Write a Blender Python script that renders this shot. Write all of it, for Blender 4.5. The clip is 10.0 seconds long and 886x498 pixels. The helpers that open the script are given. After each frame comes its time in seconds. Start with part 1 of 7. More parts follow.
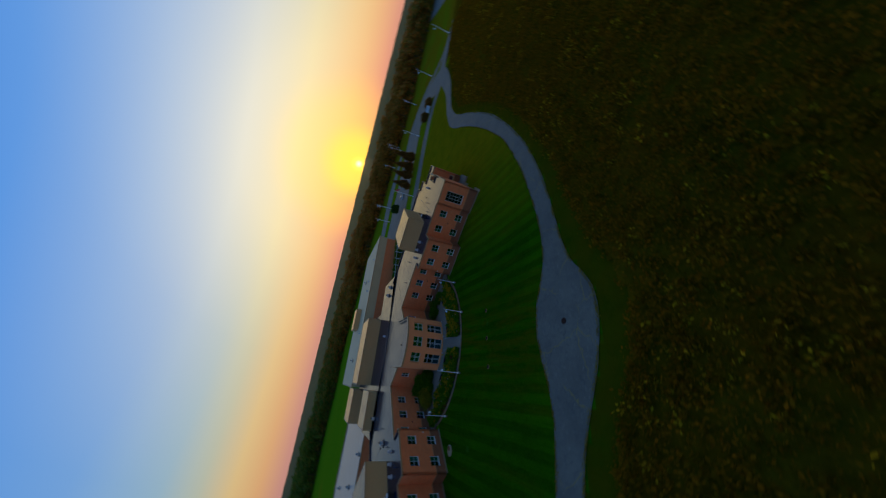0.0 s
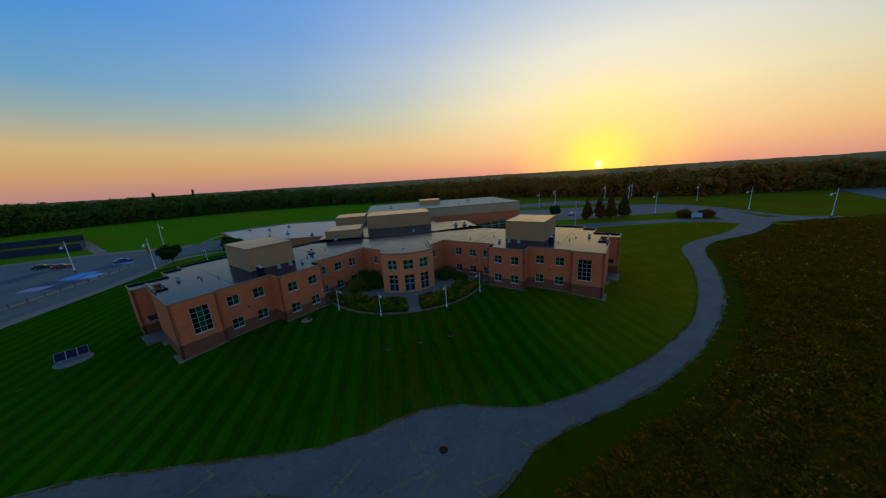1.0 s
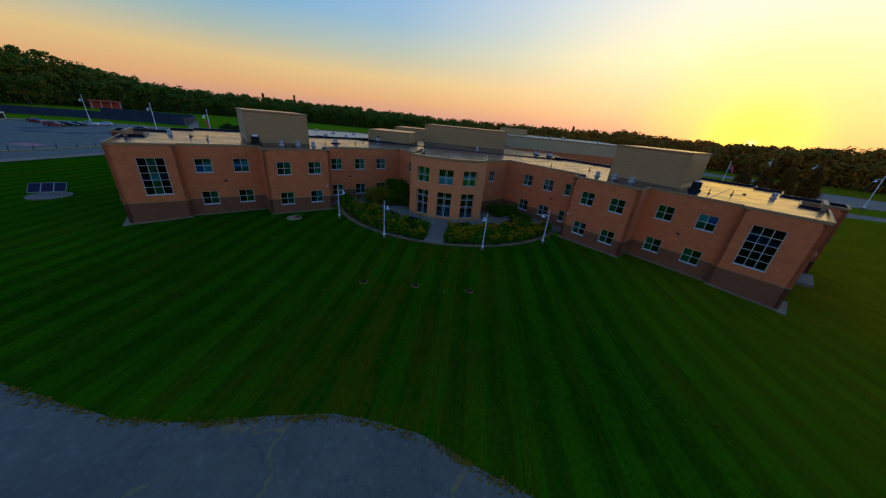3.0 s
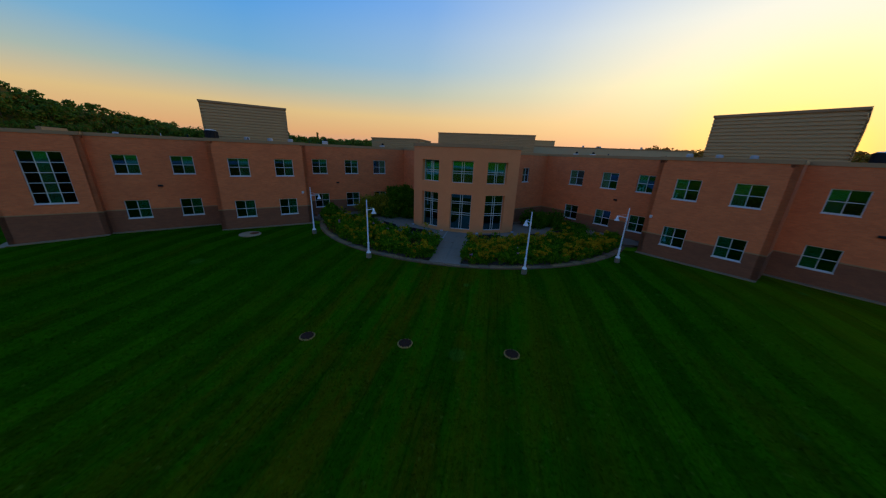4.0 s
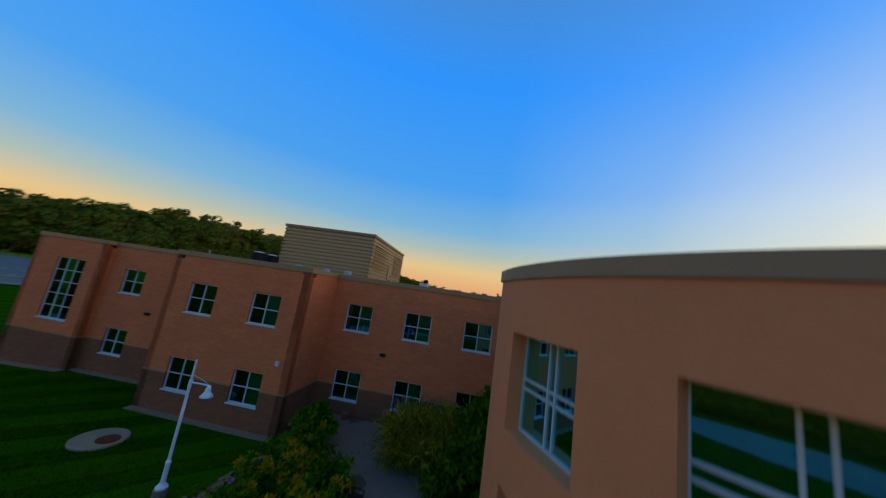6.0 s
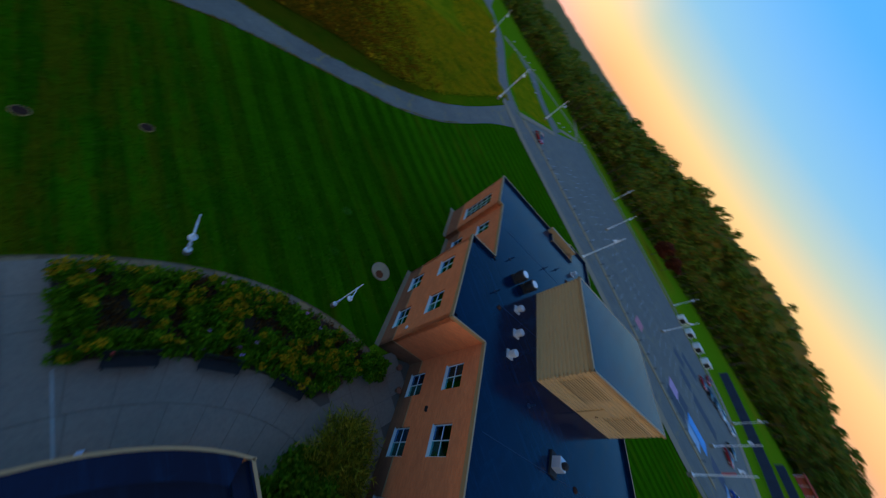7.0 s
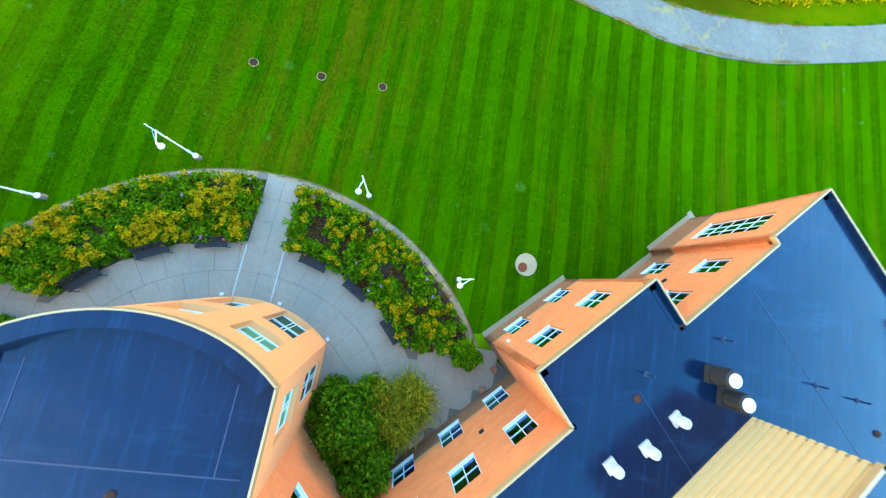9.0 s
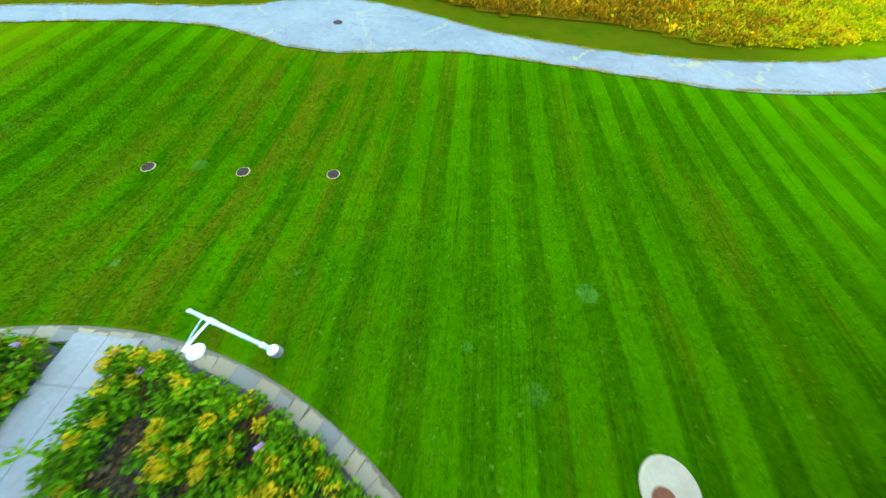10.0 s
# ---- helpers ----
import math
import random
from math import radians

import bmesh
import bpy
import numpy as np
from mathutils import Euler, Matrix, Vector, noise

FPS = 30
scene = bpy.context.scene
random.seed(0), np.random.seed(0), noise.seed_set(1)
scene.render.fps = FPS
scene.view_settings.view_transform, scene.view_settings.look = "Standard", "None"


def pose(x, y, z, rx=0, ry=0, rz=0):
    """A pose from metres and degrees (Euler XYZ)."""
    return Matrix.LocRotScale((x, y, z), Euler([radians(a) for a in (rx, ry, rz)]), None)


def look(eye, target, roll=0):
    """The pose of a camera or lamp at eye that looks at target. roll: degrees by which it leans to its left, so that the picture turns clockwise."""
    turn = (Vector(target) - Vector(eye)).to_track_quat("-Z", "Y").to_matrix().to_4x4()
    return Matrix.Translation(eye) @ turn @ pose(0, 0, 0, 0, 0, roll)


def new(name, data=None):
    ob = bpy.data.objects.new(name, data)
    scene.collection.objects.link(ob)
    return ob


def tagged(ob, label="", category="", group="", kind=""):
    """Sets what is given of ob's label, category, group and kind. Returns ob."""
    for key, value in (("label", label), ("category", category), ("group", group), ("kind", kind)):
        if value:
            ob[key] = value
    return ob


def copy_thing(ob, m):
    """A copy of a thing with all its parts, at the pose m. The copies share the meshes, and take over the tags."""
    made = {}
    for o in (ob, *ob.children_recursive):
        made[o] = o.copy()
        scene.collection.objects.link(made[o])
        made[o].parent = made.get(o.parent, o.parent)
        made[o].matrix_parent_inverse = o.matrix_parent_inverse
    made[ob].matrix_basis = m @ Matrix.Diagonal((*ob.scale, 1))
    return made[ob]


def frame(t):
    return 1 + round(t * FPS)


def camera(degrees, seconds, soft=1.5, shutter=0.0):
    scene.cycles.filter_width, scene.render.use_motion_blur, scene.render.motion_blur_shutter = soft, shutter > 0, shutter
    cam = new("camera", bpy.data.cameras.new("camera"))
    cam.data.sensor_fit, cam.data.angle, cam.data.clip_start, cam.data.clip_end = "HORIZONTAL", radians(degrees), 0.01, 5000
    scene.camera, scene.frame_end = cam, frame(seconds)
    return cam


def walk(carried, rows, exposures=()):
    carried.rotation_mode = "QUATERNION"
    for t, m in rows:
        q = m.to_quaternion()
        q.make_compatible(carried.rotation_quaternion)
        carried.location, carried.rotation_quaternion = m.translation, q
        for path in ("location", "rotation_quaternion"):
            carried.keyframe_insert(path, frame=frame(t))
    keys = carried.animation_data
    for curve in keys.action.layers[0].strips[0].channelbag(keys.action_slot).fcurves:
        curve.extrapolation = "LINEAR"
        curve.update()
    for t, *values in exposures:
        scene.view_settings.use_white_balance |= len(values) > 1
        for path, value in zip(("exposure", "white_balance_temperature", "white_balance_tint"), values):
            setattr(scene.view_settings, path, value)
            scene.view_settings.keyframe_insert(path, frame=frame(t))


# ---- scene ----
# ---- camera ----
cam = camera(113.77, 10.0, soft=1.2, shutter=0.16)

PATH = [
    (0, (-7.941, -52.572, 25.381), (-7.093, -50.882, 24.731), -75.90),
    (0.1, (-7.371, -51.937, 24.984), (-6.546, -50.206, 24.416), -64.75),
    (0.2, (-6.801, -51.302, 24.587), (-6.018, -49.529, 24.093), -53.67),
    (0.3, (-6.231, -50.666, 24.190), (-5.506, -48.853, 23.759), -42.63),
    (0.4, (-5.661, -50.031, 23.792), (-5.008, -48.180, 23.411), -31.58),
    (0.5, (-5.091, -49.396, 23.395), (-4.520, -47.511, 23.047), -20.54),
    (1, (-2.426, -46.078, 22.161), (-2.094, -44.167, 21.674), -3.50),
    (1.5, (0.119, -42.470, 20.309), (0.279, -40.602, 19.614), 3.23),
    (2, (2.333, -38.862, 17.934), (2.347, -37.043, 17.103), 5.88),
    (2.5, (3.510, -34.854, 15.333), (3.441, -33.044, 14.486), 6.09),
    (2.7, (3.778, -33.073, 14.235), (3.673, -31.258, 13.401), 5.81),
    (3.8, (3.448, -21.473, 8.286), (3.168, -19.613, 7.605), 3.38),
    (4, (3.190, -19.125, 7.338), (2.869, -17.252, 6.714), 2.41),
    (4.5, (2.466, -13.159, 5.036), (2.014, -11.259, 4.605), -0.01),
    (5, (1.455, -7.564, 3.770), (0.828, -5.675, 3.570), -2.19),
    (5.2, (1.026, -5.131, 3.611), (0.294, -3.272, 3.520), -2.66),
    (5.45, (0.406, -2.038, 3.518), (-0.491, -0.254, 3.631), -2.72),
    (5.7, (0.113, 0.779, 4.559), (-1.029, 2.396, 4.845), 0.14),
    (5.95, (-0.077, 3.310, 6.582), (-1.516, 4.655, 6.928), 6.19),
    (6.15, (-0.303, 5.128, 8.806), (-1.994, 6.163, 9.074), 13.44),
    (6.3, (-0.590, 6.368, 10.775), (-2.449, 7.099, 10.881), 20.35),
    (6.5, (-0.994, 7.406, 13.300), (-2.967, 7.703, 13.170), 31.89),
    (6.7, (-1.635, 8.099, 16.035), (-3.564, 8.001, 15.514), 43.15),
    (6.9, (-2.342, 8.683, 18.281), (-4.040, 8.278, 17.304), 53.54),
    (7, (-2.692, 8.923, 19.389), (-4.212, 8.426, 18.189), 57.91),
    (7.2, (-3.329, 9.290, 21.126), (-4.501, 8.736, 19.603), 65.88),
    (7.5, (-4.419, 9.212, 23.191), (-5.249, 8.708, 21.442), 72.46),
    (8, (-6.101, 8.252, 24.414), (-6.687, 7.839, 22.547), 75.47),
    (8.5, (-7.477, 6.989, 23.563), (-7.898, 6.667, 21.635), 72.90),
    (9, (-8.843, 5.542, 20.664), (-9.111, 5.272, 18.700), 56.01),
    (9.5, (-9.992, 3.797, 16.021), (-10.114, 3.357, 14.074), 20.44),
    (10, (-11.087, 1.581, 10.232), (-11.056, 0.545, 8.522), 4.79),
]
walk(cam, [(t, look(eye, target, roll)) for t, eye, target, roll in PATH],
     exposures=[(0.0, -0.25, 6500, 10), (2.0, -0.15, 6500, 10), (2.6, 0.05, 6500, 10), (4.2, 0.0, 6500, 10), (5.2, 0.0, 6500, 10), (6.5, 0.2, 6600, 10), (7.0, 0.55, 6900, 10), (7.5, 2.2, 8900, 7), (8.0, 3.48, 9500, 3), (8.5, 3.84, 9600, 1), (9.2, 3.92, 9600, 1), (10.0, 4.15, 10000, 3)])

# ---- sky and sun ----
SUN_AZ, SUN_EL = radians(38.1), radians(0.5)          # azimuth from +y towards +x
SUN_DIR = Vector((math.sin(SUN_AZ) * math.cos(SUN_EL), math.cos(SUN_AZ) * math.cos(SUN_EL), math.sin(SUN_EL)))


def ramp(nt, fac, stops, mode="EASE"):
    node = nt.nodes.new("ShaderNodeValToRGB")
    node.color_ramp.interpolation = mode
    els = node.color_ramp.elements
    while len(els) < len(stops):
        els.new(0.5)
    for e, (p, c) in zip(els, stops):
        e.position, e.color = p, (*c, 1)
    if fac is not None:
        nt.links.new(fac, node.inputs[0])
    return node.outputs[0]


def math_node(nt, op, a, b=None, clamp=False):
    node = nt.nodes.new("ShaderNodeMath")
    node.operation, node.use_clamp = op, clamp
    for i, v in enumerate((a, b)):
        if v is None:
            continue
        if isinstance(v, (int, float)):
            node.inputs[i].default_value = v
        else:
            nt.links.new(v, node.inputs[i])
    return node.outputs[0]


def mix_rgb(nt, fac, a, b, blend="MIX"):
    node = nt.nodes.new("ShaderNodeMix")
    node.data_type, node.blend_type = "RGBA", blend
    for i, v in ((0, fac), (6, a), (7, b)):
        if isinstance(v, (int, float)):
            node.inputs[i].default_value = v
        elif isinstance(v, tuple):
            node.inputs[i].default_value = (*v, 1)
        else:
            nt.links.new(v, node.inputs[i])
    return node.outputs[2]


def make_sky():
    world = bpy.data.worlds.new("sunset_sky")
    scene.world = world
    world.use_nodes = True
    nt = world.node_tree
    nt.nodes.clear()
    coord = nt.nodes.new("ShaderNodeTexCoord")
    sep = nt.nodes.new("ShaderNodeSeparateXYZ")
    nt.links.new(coord.outputs["Generated"], sep.inputs[0])
    el = math_node(nt, "DIVIDE", math_node(nt, "ARCSINE", sep.outputs[2]), math.pi / 2)      # 0 at the horizon, 1 overhead
    dot = nt.nodes.new("ShaderNodeVectorMath")
    dot.operation = "DOT_PRODUCT"
    nt.links.new(coord.outputs["Generated"], dot.inputs[0])
    dot.inputs[1].default_value = SUN_DIR
    away = math_node(nt, "DIVIDE", math_node(nt, "ARCCOSINE", dot.outputs["Value"]), math.pi)   # 0 at the sun
    far_side = ramp(nt, el, [(0.0, (0.56, 0.28, 0.25)), (0.03, (0.70, 0.38, 0.18)), (0.065, (0.70, 0.50, 0.23)), (0.105, (0.37, 0.46, 0.42)), (0.15, (0.17, 0.40, 0.62)),
                             (0.24, (0.055, 0.31, 0.78)), (0.44, (0.02, 0.26, 0.88)), (0.58, (0.05, 0.23, 0.62)), (0.76, (0.13, 0.165, 0.24)), (1.0, (0.13, 0.155, 0.215))], "LINEAR")
    sun_side = ramp(nt, el, [(0.0, (0.92, 0.40, 0.26)), (0.045, (1.08, 0.68, 0.32)), (0.12, (1.22, 1.0, 0.54)), (0.20, (1.12, 1.04, 0.80)),
                             (0.30, (0.76, 0.84, 0.87)), (0.42, (0.30, 0.53, 0.88)), (0.58, (0.12, 0.25, 0.54)), (0.76, (0.14, 0.17, 0.25)), (1.0, (0.13, 0.155, 0.215))], "LINEAR")
    near = ramp(nt, away, [(0.0, (1, 1, 1)), (0.10, (0.84, 0.84, 0.84)), (0.20, (0.42, 0.42, 0.42)), (0.30, (0.15, 0.15, 0.15)), (0.44, (0.0, 0.0, 0.0))], "LINEAR")
    anti_side = ramp(nt, el, [(0.0, (0.50, 0.36, 0.46)), (0.018, (0.86, 0.42, 0.38)), (0.05, (1.05, 0.58, 0.36)), (0.11, (1.15, 0.68, 0.38)), (0.18, (0.90, 0.60, 0.42)),
                              (0.26, (0.42, 0.44, 0.54)), (0.36, (0.12, 0.28, 0.66)), (0.60, (0.16, 0.20, 0.32)), (0.76, (0.15, 0.17, 0.235)), (1.0, (0.13, 0.155, 0.215))], "LINEAR")
    behind = ramp(nt, away, [(0.85, (0, 0, 0)), (0.97, (1, 1, 1))], "EASE")
    sky = mix_rgb(nt, behind, far_side, anti_side)
    sky = mix_rgb(nt, near, sky, sun_side)
    glow = ramp(nt, away, [(0.0, (1, 1, 1)), (0.015, (0.80, 0.80, 0.80)), (0.045, (0.28, 0.28, 0.28)), (0.09, (0.0, 0.0, 0.0))], "EASE")
    sky = mix_rgb(nt, glow, sky, (1.7, 1.1, 0.13))
    air = nt.nodes.new("ShaderNodeTexSky")
    air.sky_type, air.sun_disc = "NISHITA", False
    air.sun_elevation, air.sun_rotation = SUN_EL, SUN_AZ
    sky = mix_rgb(nt, 0.02, sky, air.outputs[0], "ADD")
    disc = ramp(nt, away, [(0.0, (1, 1, 1)), (0.0022, (1, 1, 1)), (0.0040, (0, 0, 0))], "LINEAR")
    sky = mix_rgb(nt, disc, sky, (6.0, 4.6, 1.2))
    under = math_node(nt, "LESS_THAN", el, -0.012)
    sky = mix_rgb(nt, under, sky, (0.05, 0.045, 0.035))
    back = nt.nodes.new("ShaderNodeBackground")
    nt.links.new(sky, back.inputs[0])
    back.inputs[1].default_value = 1.0
    out = nt.nodes.new("ShaderNodeOutputWorld")
    nt.links.new(back.outputs[0], out.inputs[0])


make_sky()
sun_lamp = bpy.data.lights.new("sun", "SUN")
sun_lamp.energy, sun_lamp.angle, sun_lamp.color = 0.5, radians(2.0), (1.0, 0.62, 0.30)
new("sun", sun_lamp).matrix_world = look((0, 0, 60), Vector((0, 0, 60)) - SUN_DIR)


# ---- materials ----
def material(name, build, rough=0.8, metal=0.0, spec=0.5, bump=None):
    m = bpy.data.materials.new(name)
    m.use_nodes = True
    nt = m.node_tree
    bsdf = nt.nodes["Principled BSDF"]
    bsdf.inputs["Roughness"].default_value = rough
    bsdf.inputs["Metallic"].default_value = metal
    bsdf.inputs["Specular IOR Level"].default_value = spec
    colour = build(nt)
    if isinstance(colour, tuple):
        bsdf.inputs["Base Color"].default_value = (*colour, 1)
    else:
        nt.links.new(colour, bsdf.inputs["Base Color"])
    if bump:
        height, strength, dist = bump(nt)
        node = nt.nodes.new("ShaderNodeBump")
        node.inputs["Strength"].default_value, node.inputs["Distance"].default_value = strength, dist
        nt.links.new(height, node.inputs["Height"])
        nt.links.new(node.outputs[0], bsdf.inputs["Normal"])
    return m


def place(nt):
    return nt.nodes.new("ShaderNodeNewGeometry").outputs["Position"]


def noise_fac(nt, scale, detail=4, rough=0.6, vec=None, stretch=None):
    node = nt.nodes.new("ShaderNodeTexNoise")
    node.inputs["Scale"].default_value, node.inputs["Detail"].default_value, node.inputs["Roughness"].default_value = scale, detail, rough
    v = vec or place(nt)
    if stretch:
        mp = nt.nodes.new("ShaderNodeMapping")
        mp.inputs["Scale"].default_value = stretch
        nt.links.new(v, mp.inputs[0])
        v = mp.outputs[0]
    nt.links.new(v, node.inputs["Vector"])
    return node.outputs["Fac"]


def two_scale(c1, c2, c3, big=0.4, small=9.0, amount=0.45):
    """Two colours in large soft stains, the third as fine grain."""
    def build(nt):
        a = ramp(nt, noise_fac(nt, big, 5), [(0.3, c1), (0.7, c2)], "LINEAR")
        g = math_node(nt, "MULTIPLY", ramp(nt, noise_fac(nt, small, 6, 0.7), [(0.4, (0, 0, 0)), (0.75, (1, 1, 1))], "LINEAR"), amount)
        return mix_rgb(nt, g, a, c3)
    return build


def noise_bump(scale, strength=0.4, dist=0.02):
    return lambda nt: (noise_fac(nt, scale, 6, 0.7), strength, dist)


def brick_colour(c1, c2, mortar, stain):
    """Running-bond courses on upright walls of any direction: along the wall, and up."""
    def build(nt):
        pos = place(nt)
        sep = nt.nodes.new("ShaderNodeSeparateXYZ")
        nt.links.new(pos, sep.inputs[0])
        nrm = nt.nodes.new("ShaderNodeSeparateXYZ")
        nt.links.new(nt.nodes.new("ShaderNodeNewGeometry").outputs["True Normal"], nrm.inputs[0])
        along = math_node(nt, "SUBTRACT", math_node(nt, "MULTIPLY", sep.outputs[0], nrm.outputs[1]), math_node(nt, "MULTIPLY", sep.outputs[1], nrm.outputs[0]))
        comb = nt.nodes.new("ShaderNodeCombineXYZ")
        nt.links.new(along, comb.inputs[0])
        nt.links.new(sep.outputs[2], comb.inputs[1])
        br = nt.nodes.new("ShaderNodeTexBrick")
        nt.links.new(comb.outputs[0], br.inputs["Vector"])
        for key, v in (("Scale", 1.0), ("Mortar Size", 0.006), ("Brick Width", 0.30), ("Row Height", 0.10), ("Bias", 0.0)):
            br.inputs[key].default_value = v
        br.inputs["Color1"].default_value, br.inputs["Color2"].default_value, br.inputs["Mortar"].default_value = (*c1, 1), (*c2, 1), (*mortar, 1)
        g = math_node(nt, "MULTIPLY", ramp(nt, noise_fac(nt, 0.7, 5, 0.65, stretch=(1, 1, 2.2)), [(0.42, (0, 0, 0)), (0.78, (1, 1, 1))], "LINEAR"), 0.55)
        return mix_rgb(nt, g, br.outputs[0], stain)
    return build


BRICK = material("orange_brick", brick_colour((0.74, 0.184, 0.050), (0.64, 0.148, 0.040), (0.57, 0.200, 0.080), (0.47, 0.108, 0.032)), 0.85, bump=noise_bump(14, 0.35, 0.02))
BROWN = material("brown_brick", brick_colour((0.255, 0.084, 0.030), (0.205, 0.064, 0.024), (0.20, 0.088, 0.040), (0.145, 0.046, 0.018)), 0.85, bump=noise_bump(14, 0.35, 0.02))
STUCCO = material("orange_stucco", two_scale((0.79, 0.260, 0.086), (0.72, 0.230, 0.074), (0.60, 0.190, 0.060), 0.5, 7, 0.35), 0.82, bump=noise_bump(40, 0.25, 0.01))
COPING = material("beige_coping", two_scale((0.35, 0.200, 0.082), (0.31, 0.176, 0.072), (0.25, 0.142, 0.058), 0.6, 5, 0.3), 0.5)
PANEL = material("beige_metal_panel", two_scale((0.49, 0.300, 0.122), (0.45, 0.272, 0.110), (0.37, 0.222, 0.092), 0.35, 3, 0.3), 0.5, 0.0, 0.5)
FASCIA = material("beige_fascia", two_scale((0.50, 0.36, 0.18), (0.45, 0.32, 0.16), (0.38, 0.27, 0.14), 0.2, 3, 0.3), 0.6)


def roof_colour(nt):
    # the sky's blue reflection put into the base tones and paler streaks
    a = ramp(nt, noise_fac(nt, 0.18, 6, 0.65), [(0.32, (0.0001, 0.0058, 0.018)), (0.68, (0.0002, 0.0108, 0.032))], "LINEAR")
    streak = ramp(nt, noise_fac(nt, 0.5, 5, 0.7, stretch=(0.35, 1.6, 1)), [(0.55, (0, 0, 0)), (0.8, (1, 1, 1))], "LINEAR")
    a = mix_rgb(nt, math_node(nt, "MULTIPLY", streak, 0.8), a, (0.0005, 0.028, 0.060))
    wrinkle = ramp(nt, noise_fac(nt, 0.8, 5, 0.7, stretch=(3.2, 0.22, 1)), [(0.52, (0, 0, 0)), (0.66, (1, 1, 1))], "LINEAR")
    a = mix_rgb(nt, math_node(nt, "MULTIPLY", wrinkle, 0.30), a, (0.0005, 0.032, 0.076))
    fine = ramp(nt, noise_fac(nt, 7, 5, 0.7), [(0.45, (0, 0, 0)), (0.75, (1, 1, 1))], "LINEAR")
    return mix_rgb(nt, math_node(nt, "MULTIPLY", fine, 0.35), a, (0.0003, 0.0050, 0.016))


def sky_tinted_roof():
    m = material("sky_tinted_roof_membrane", roof_colour, 0.2, 0.0, 0.12, bump=lambda nt: (math_node(nt, "ADD", noise_fac(nt, 1.3, 5, 0.6), noise_fac(nt, 1.0, 5, 0.65, stretch=(2.4, 0.5, 1))), 0.20, 0.035))
    nt = m.node_tree
    mixed = math_node(nt, "ADD", math_node(nt, "MULTIPLY", noise_fac(nt, 0.35, 6, 0.7), 0.5), math_node(nt, "MULTIPLY", noise_fac(nt, 0.7, 6, 0.7, stretch=(0.4, 2.0, 1)), 0.5))
    r = ramp(nt, mixed, [(0.38, (0.07, 0.07, 0.07)), (0.62, (0.26, 0.26, 0.26))], "LINEAR")
    nt.links.new(r, nt.nodes["Principled BSDF"].inputs["Roughness"])
    return m


ROOF = sky_tinted_roof()
# pale membrane, lightened further with the sunset's reflection put into its colour
PALE_ROOF = material("pale_grey_roof_membrane", two_scale((0.19, 0.185, 0.175), (0.14, 0.138, 0.132), (0.08, 0.078, 0.075), 0.25, 2.5, 0.6), 0.3, 0.0, 0.5)
SEAM = material("roof_seam", two_scale((0.001, 0.026, 0.060), (0.001, 0.018, 0.044), (0.0005, 0.009, 0.026), 0.8, 5, 0.6), 0.5, 0.0, 0.2)
BLACK_SEAM = material("black_expansion_joint", lambda nt: (0.008, 0.008, 0.01), 0.6)
WHITE = material("white_window_paint", two_scale((0.56, 0.58, 0.54), (0.50, 0.52, 0.48), (0.38, 0.39, 0.36), 1.5, 12, 0.25), 0.45)
POLE = material("white_pole_paint", two_scale((0.74, 0.75, 0.75), (0.68, 0.70, 0.71), (0.5, 0.5, 0.48), 1.2, 9, 0.25), 0.4)
CONCRETE = material("grey_concrete", two_scale((0.235, 0.170, 0.120), (0.19, 0.138, 0.098), (0.125, 0.090, 0.066), 0.45, 6, 0.55), 0.85, bump=noise_bump(30, 0.3, 0.01))
WALKWAY = material("pale_concrete_walk", two_scale((0.27, 0.178, 0.092), (0.23, 0.152, 0.080), (0.16, 0.108, 0.060), 0.4, 6, 0.4), 0.85, bump=noise_bump(30, 0.3, 0.01))
PAD = material("weathered_pad_concrete", two_scale((0.20, 0.155, 0.095), (0.165, 0.13, 0.08), (0.11, 0.085, 0.055), 1.2, 8, 0.5), 0.9)
PALE_JOINT = material("pale_joint_filler", two_scale((0.34, 0.33, 0.29), (0.27, 0.26, 0.23), (0.19, 0.18, 0.15), 1.5, 9, 0.6), 0.85)
JOINT = material("dirty_joint_concrete", two_scale((0.11, 0.082, 0.058), (0.085, 0.064, 0.046), (0.06, 0.046, 0.034), 0.8, 7, 0.5), 0.9)
KERB = material("kerb_concrete", two_scale((0.30, 0.195, 0.088), (0.26, 0.168, 0.078), (0.18, 0.118, 0.058), 0.5, 6, 0.4), 0.85)


def crack_mask(nt, scale, width):
    """Thin wandering cracks between large cells."""
    v = nt.nodes.new("ShaderNodeTexVoronoi")
    v.feature = "DISTANCE_TO_EDGE"
    v.inputs["Scale"].default_value = scale
    wob = nt.nodes.new("ShaderNodeTexNoise")
    wob.inputs["Scale"].default_value, wob.inputs["Detail"].default_value = 1.1, 5
    nt.links.new(place(nt), wob.inputs["Vector"])
    add = nt.nodes.new("ShaderNodeVectorMath")
    add.operation = "MULTIPLY_ADD"
    nt.links.new(wob.outputs["Color"], add.inputs[0])
    add.inputs[1].default_value = (1.6, 1.6, 0)
    nt.links.new(place(nt), add.inputs[2])
    nt.links.new(add.outputs[0], v.inputs["Vector"])
    line = ramp(nt, v.outputs["Distance"], [(0.0, (1, 1, 1)), (width, (0, 0, 0))], "LINEAR")
    gate = ramp(nt, noise_fac(nt, 0.25, 3), [(0.42, (0, 0, 0)), (0.52, (1, 1, 1))], "LINEAR")
    return math_node(nt, "MULTIPLY", line, gate)


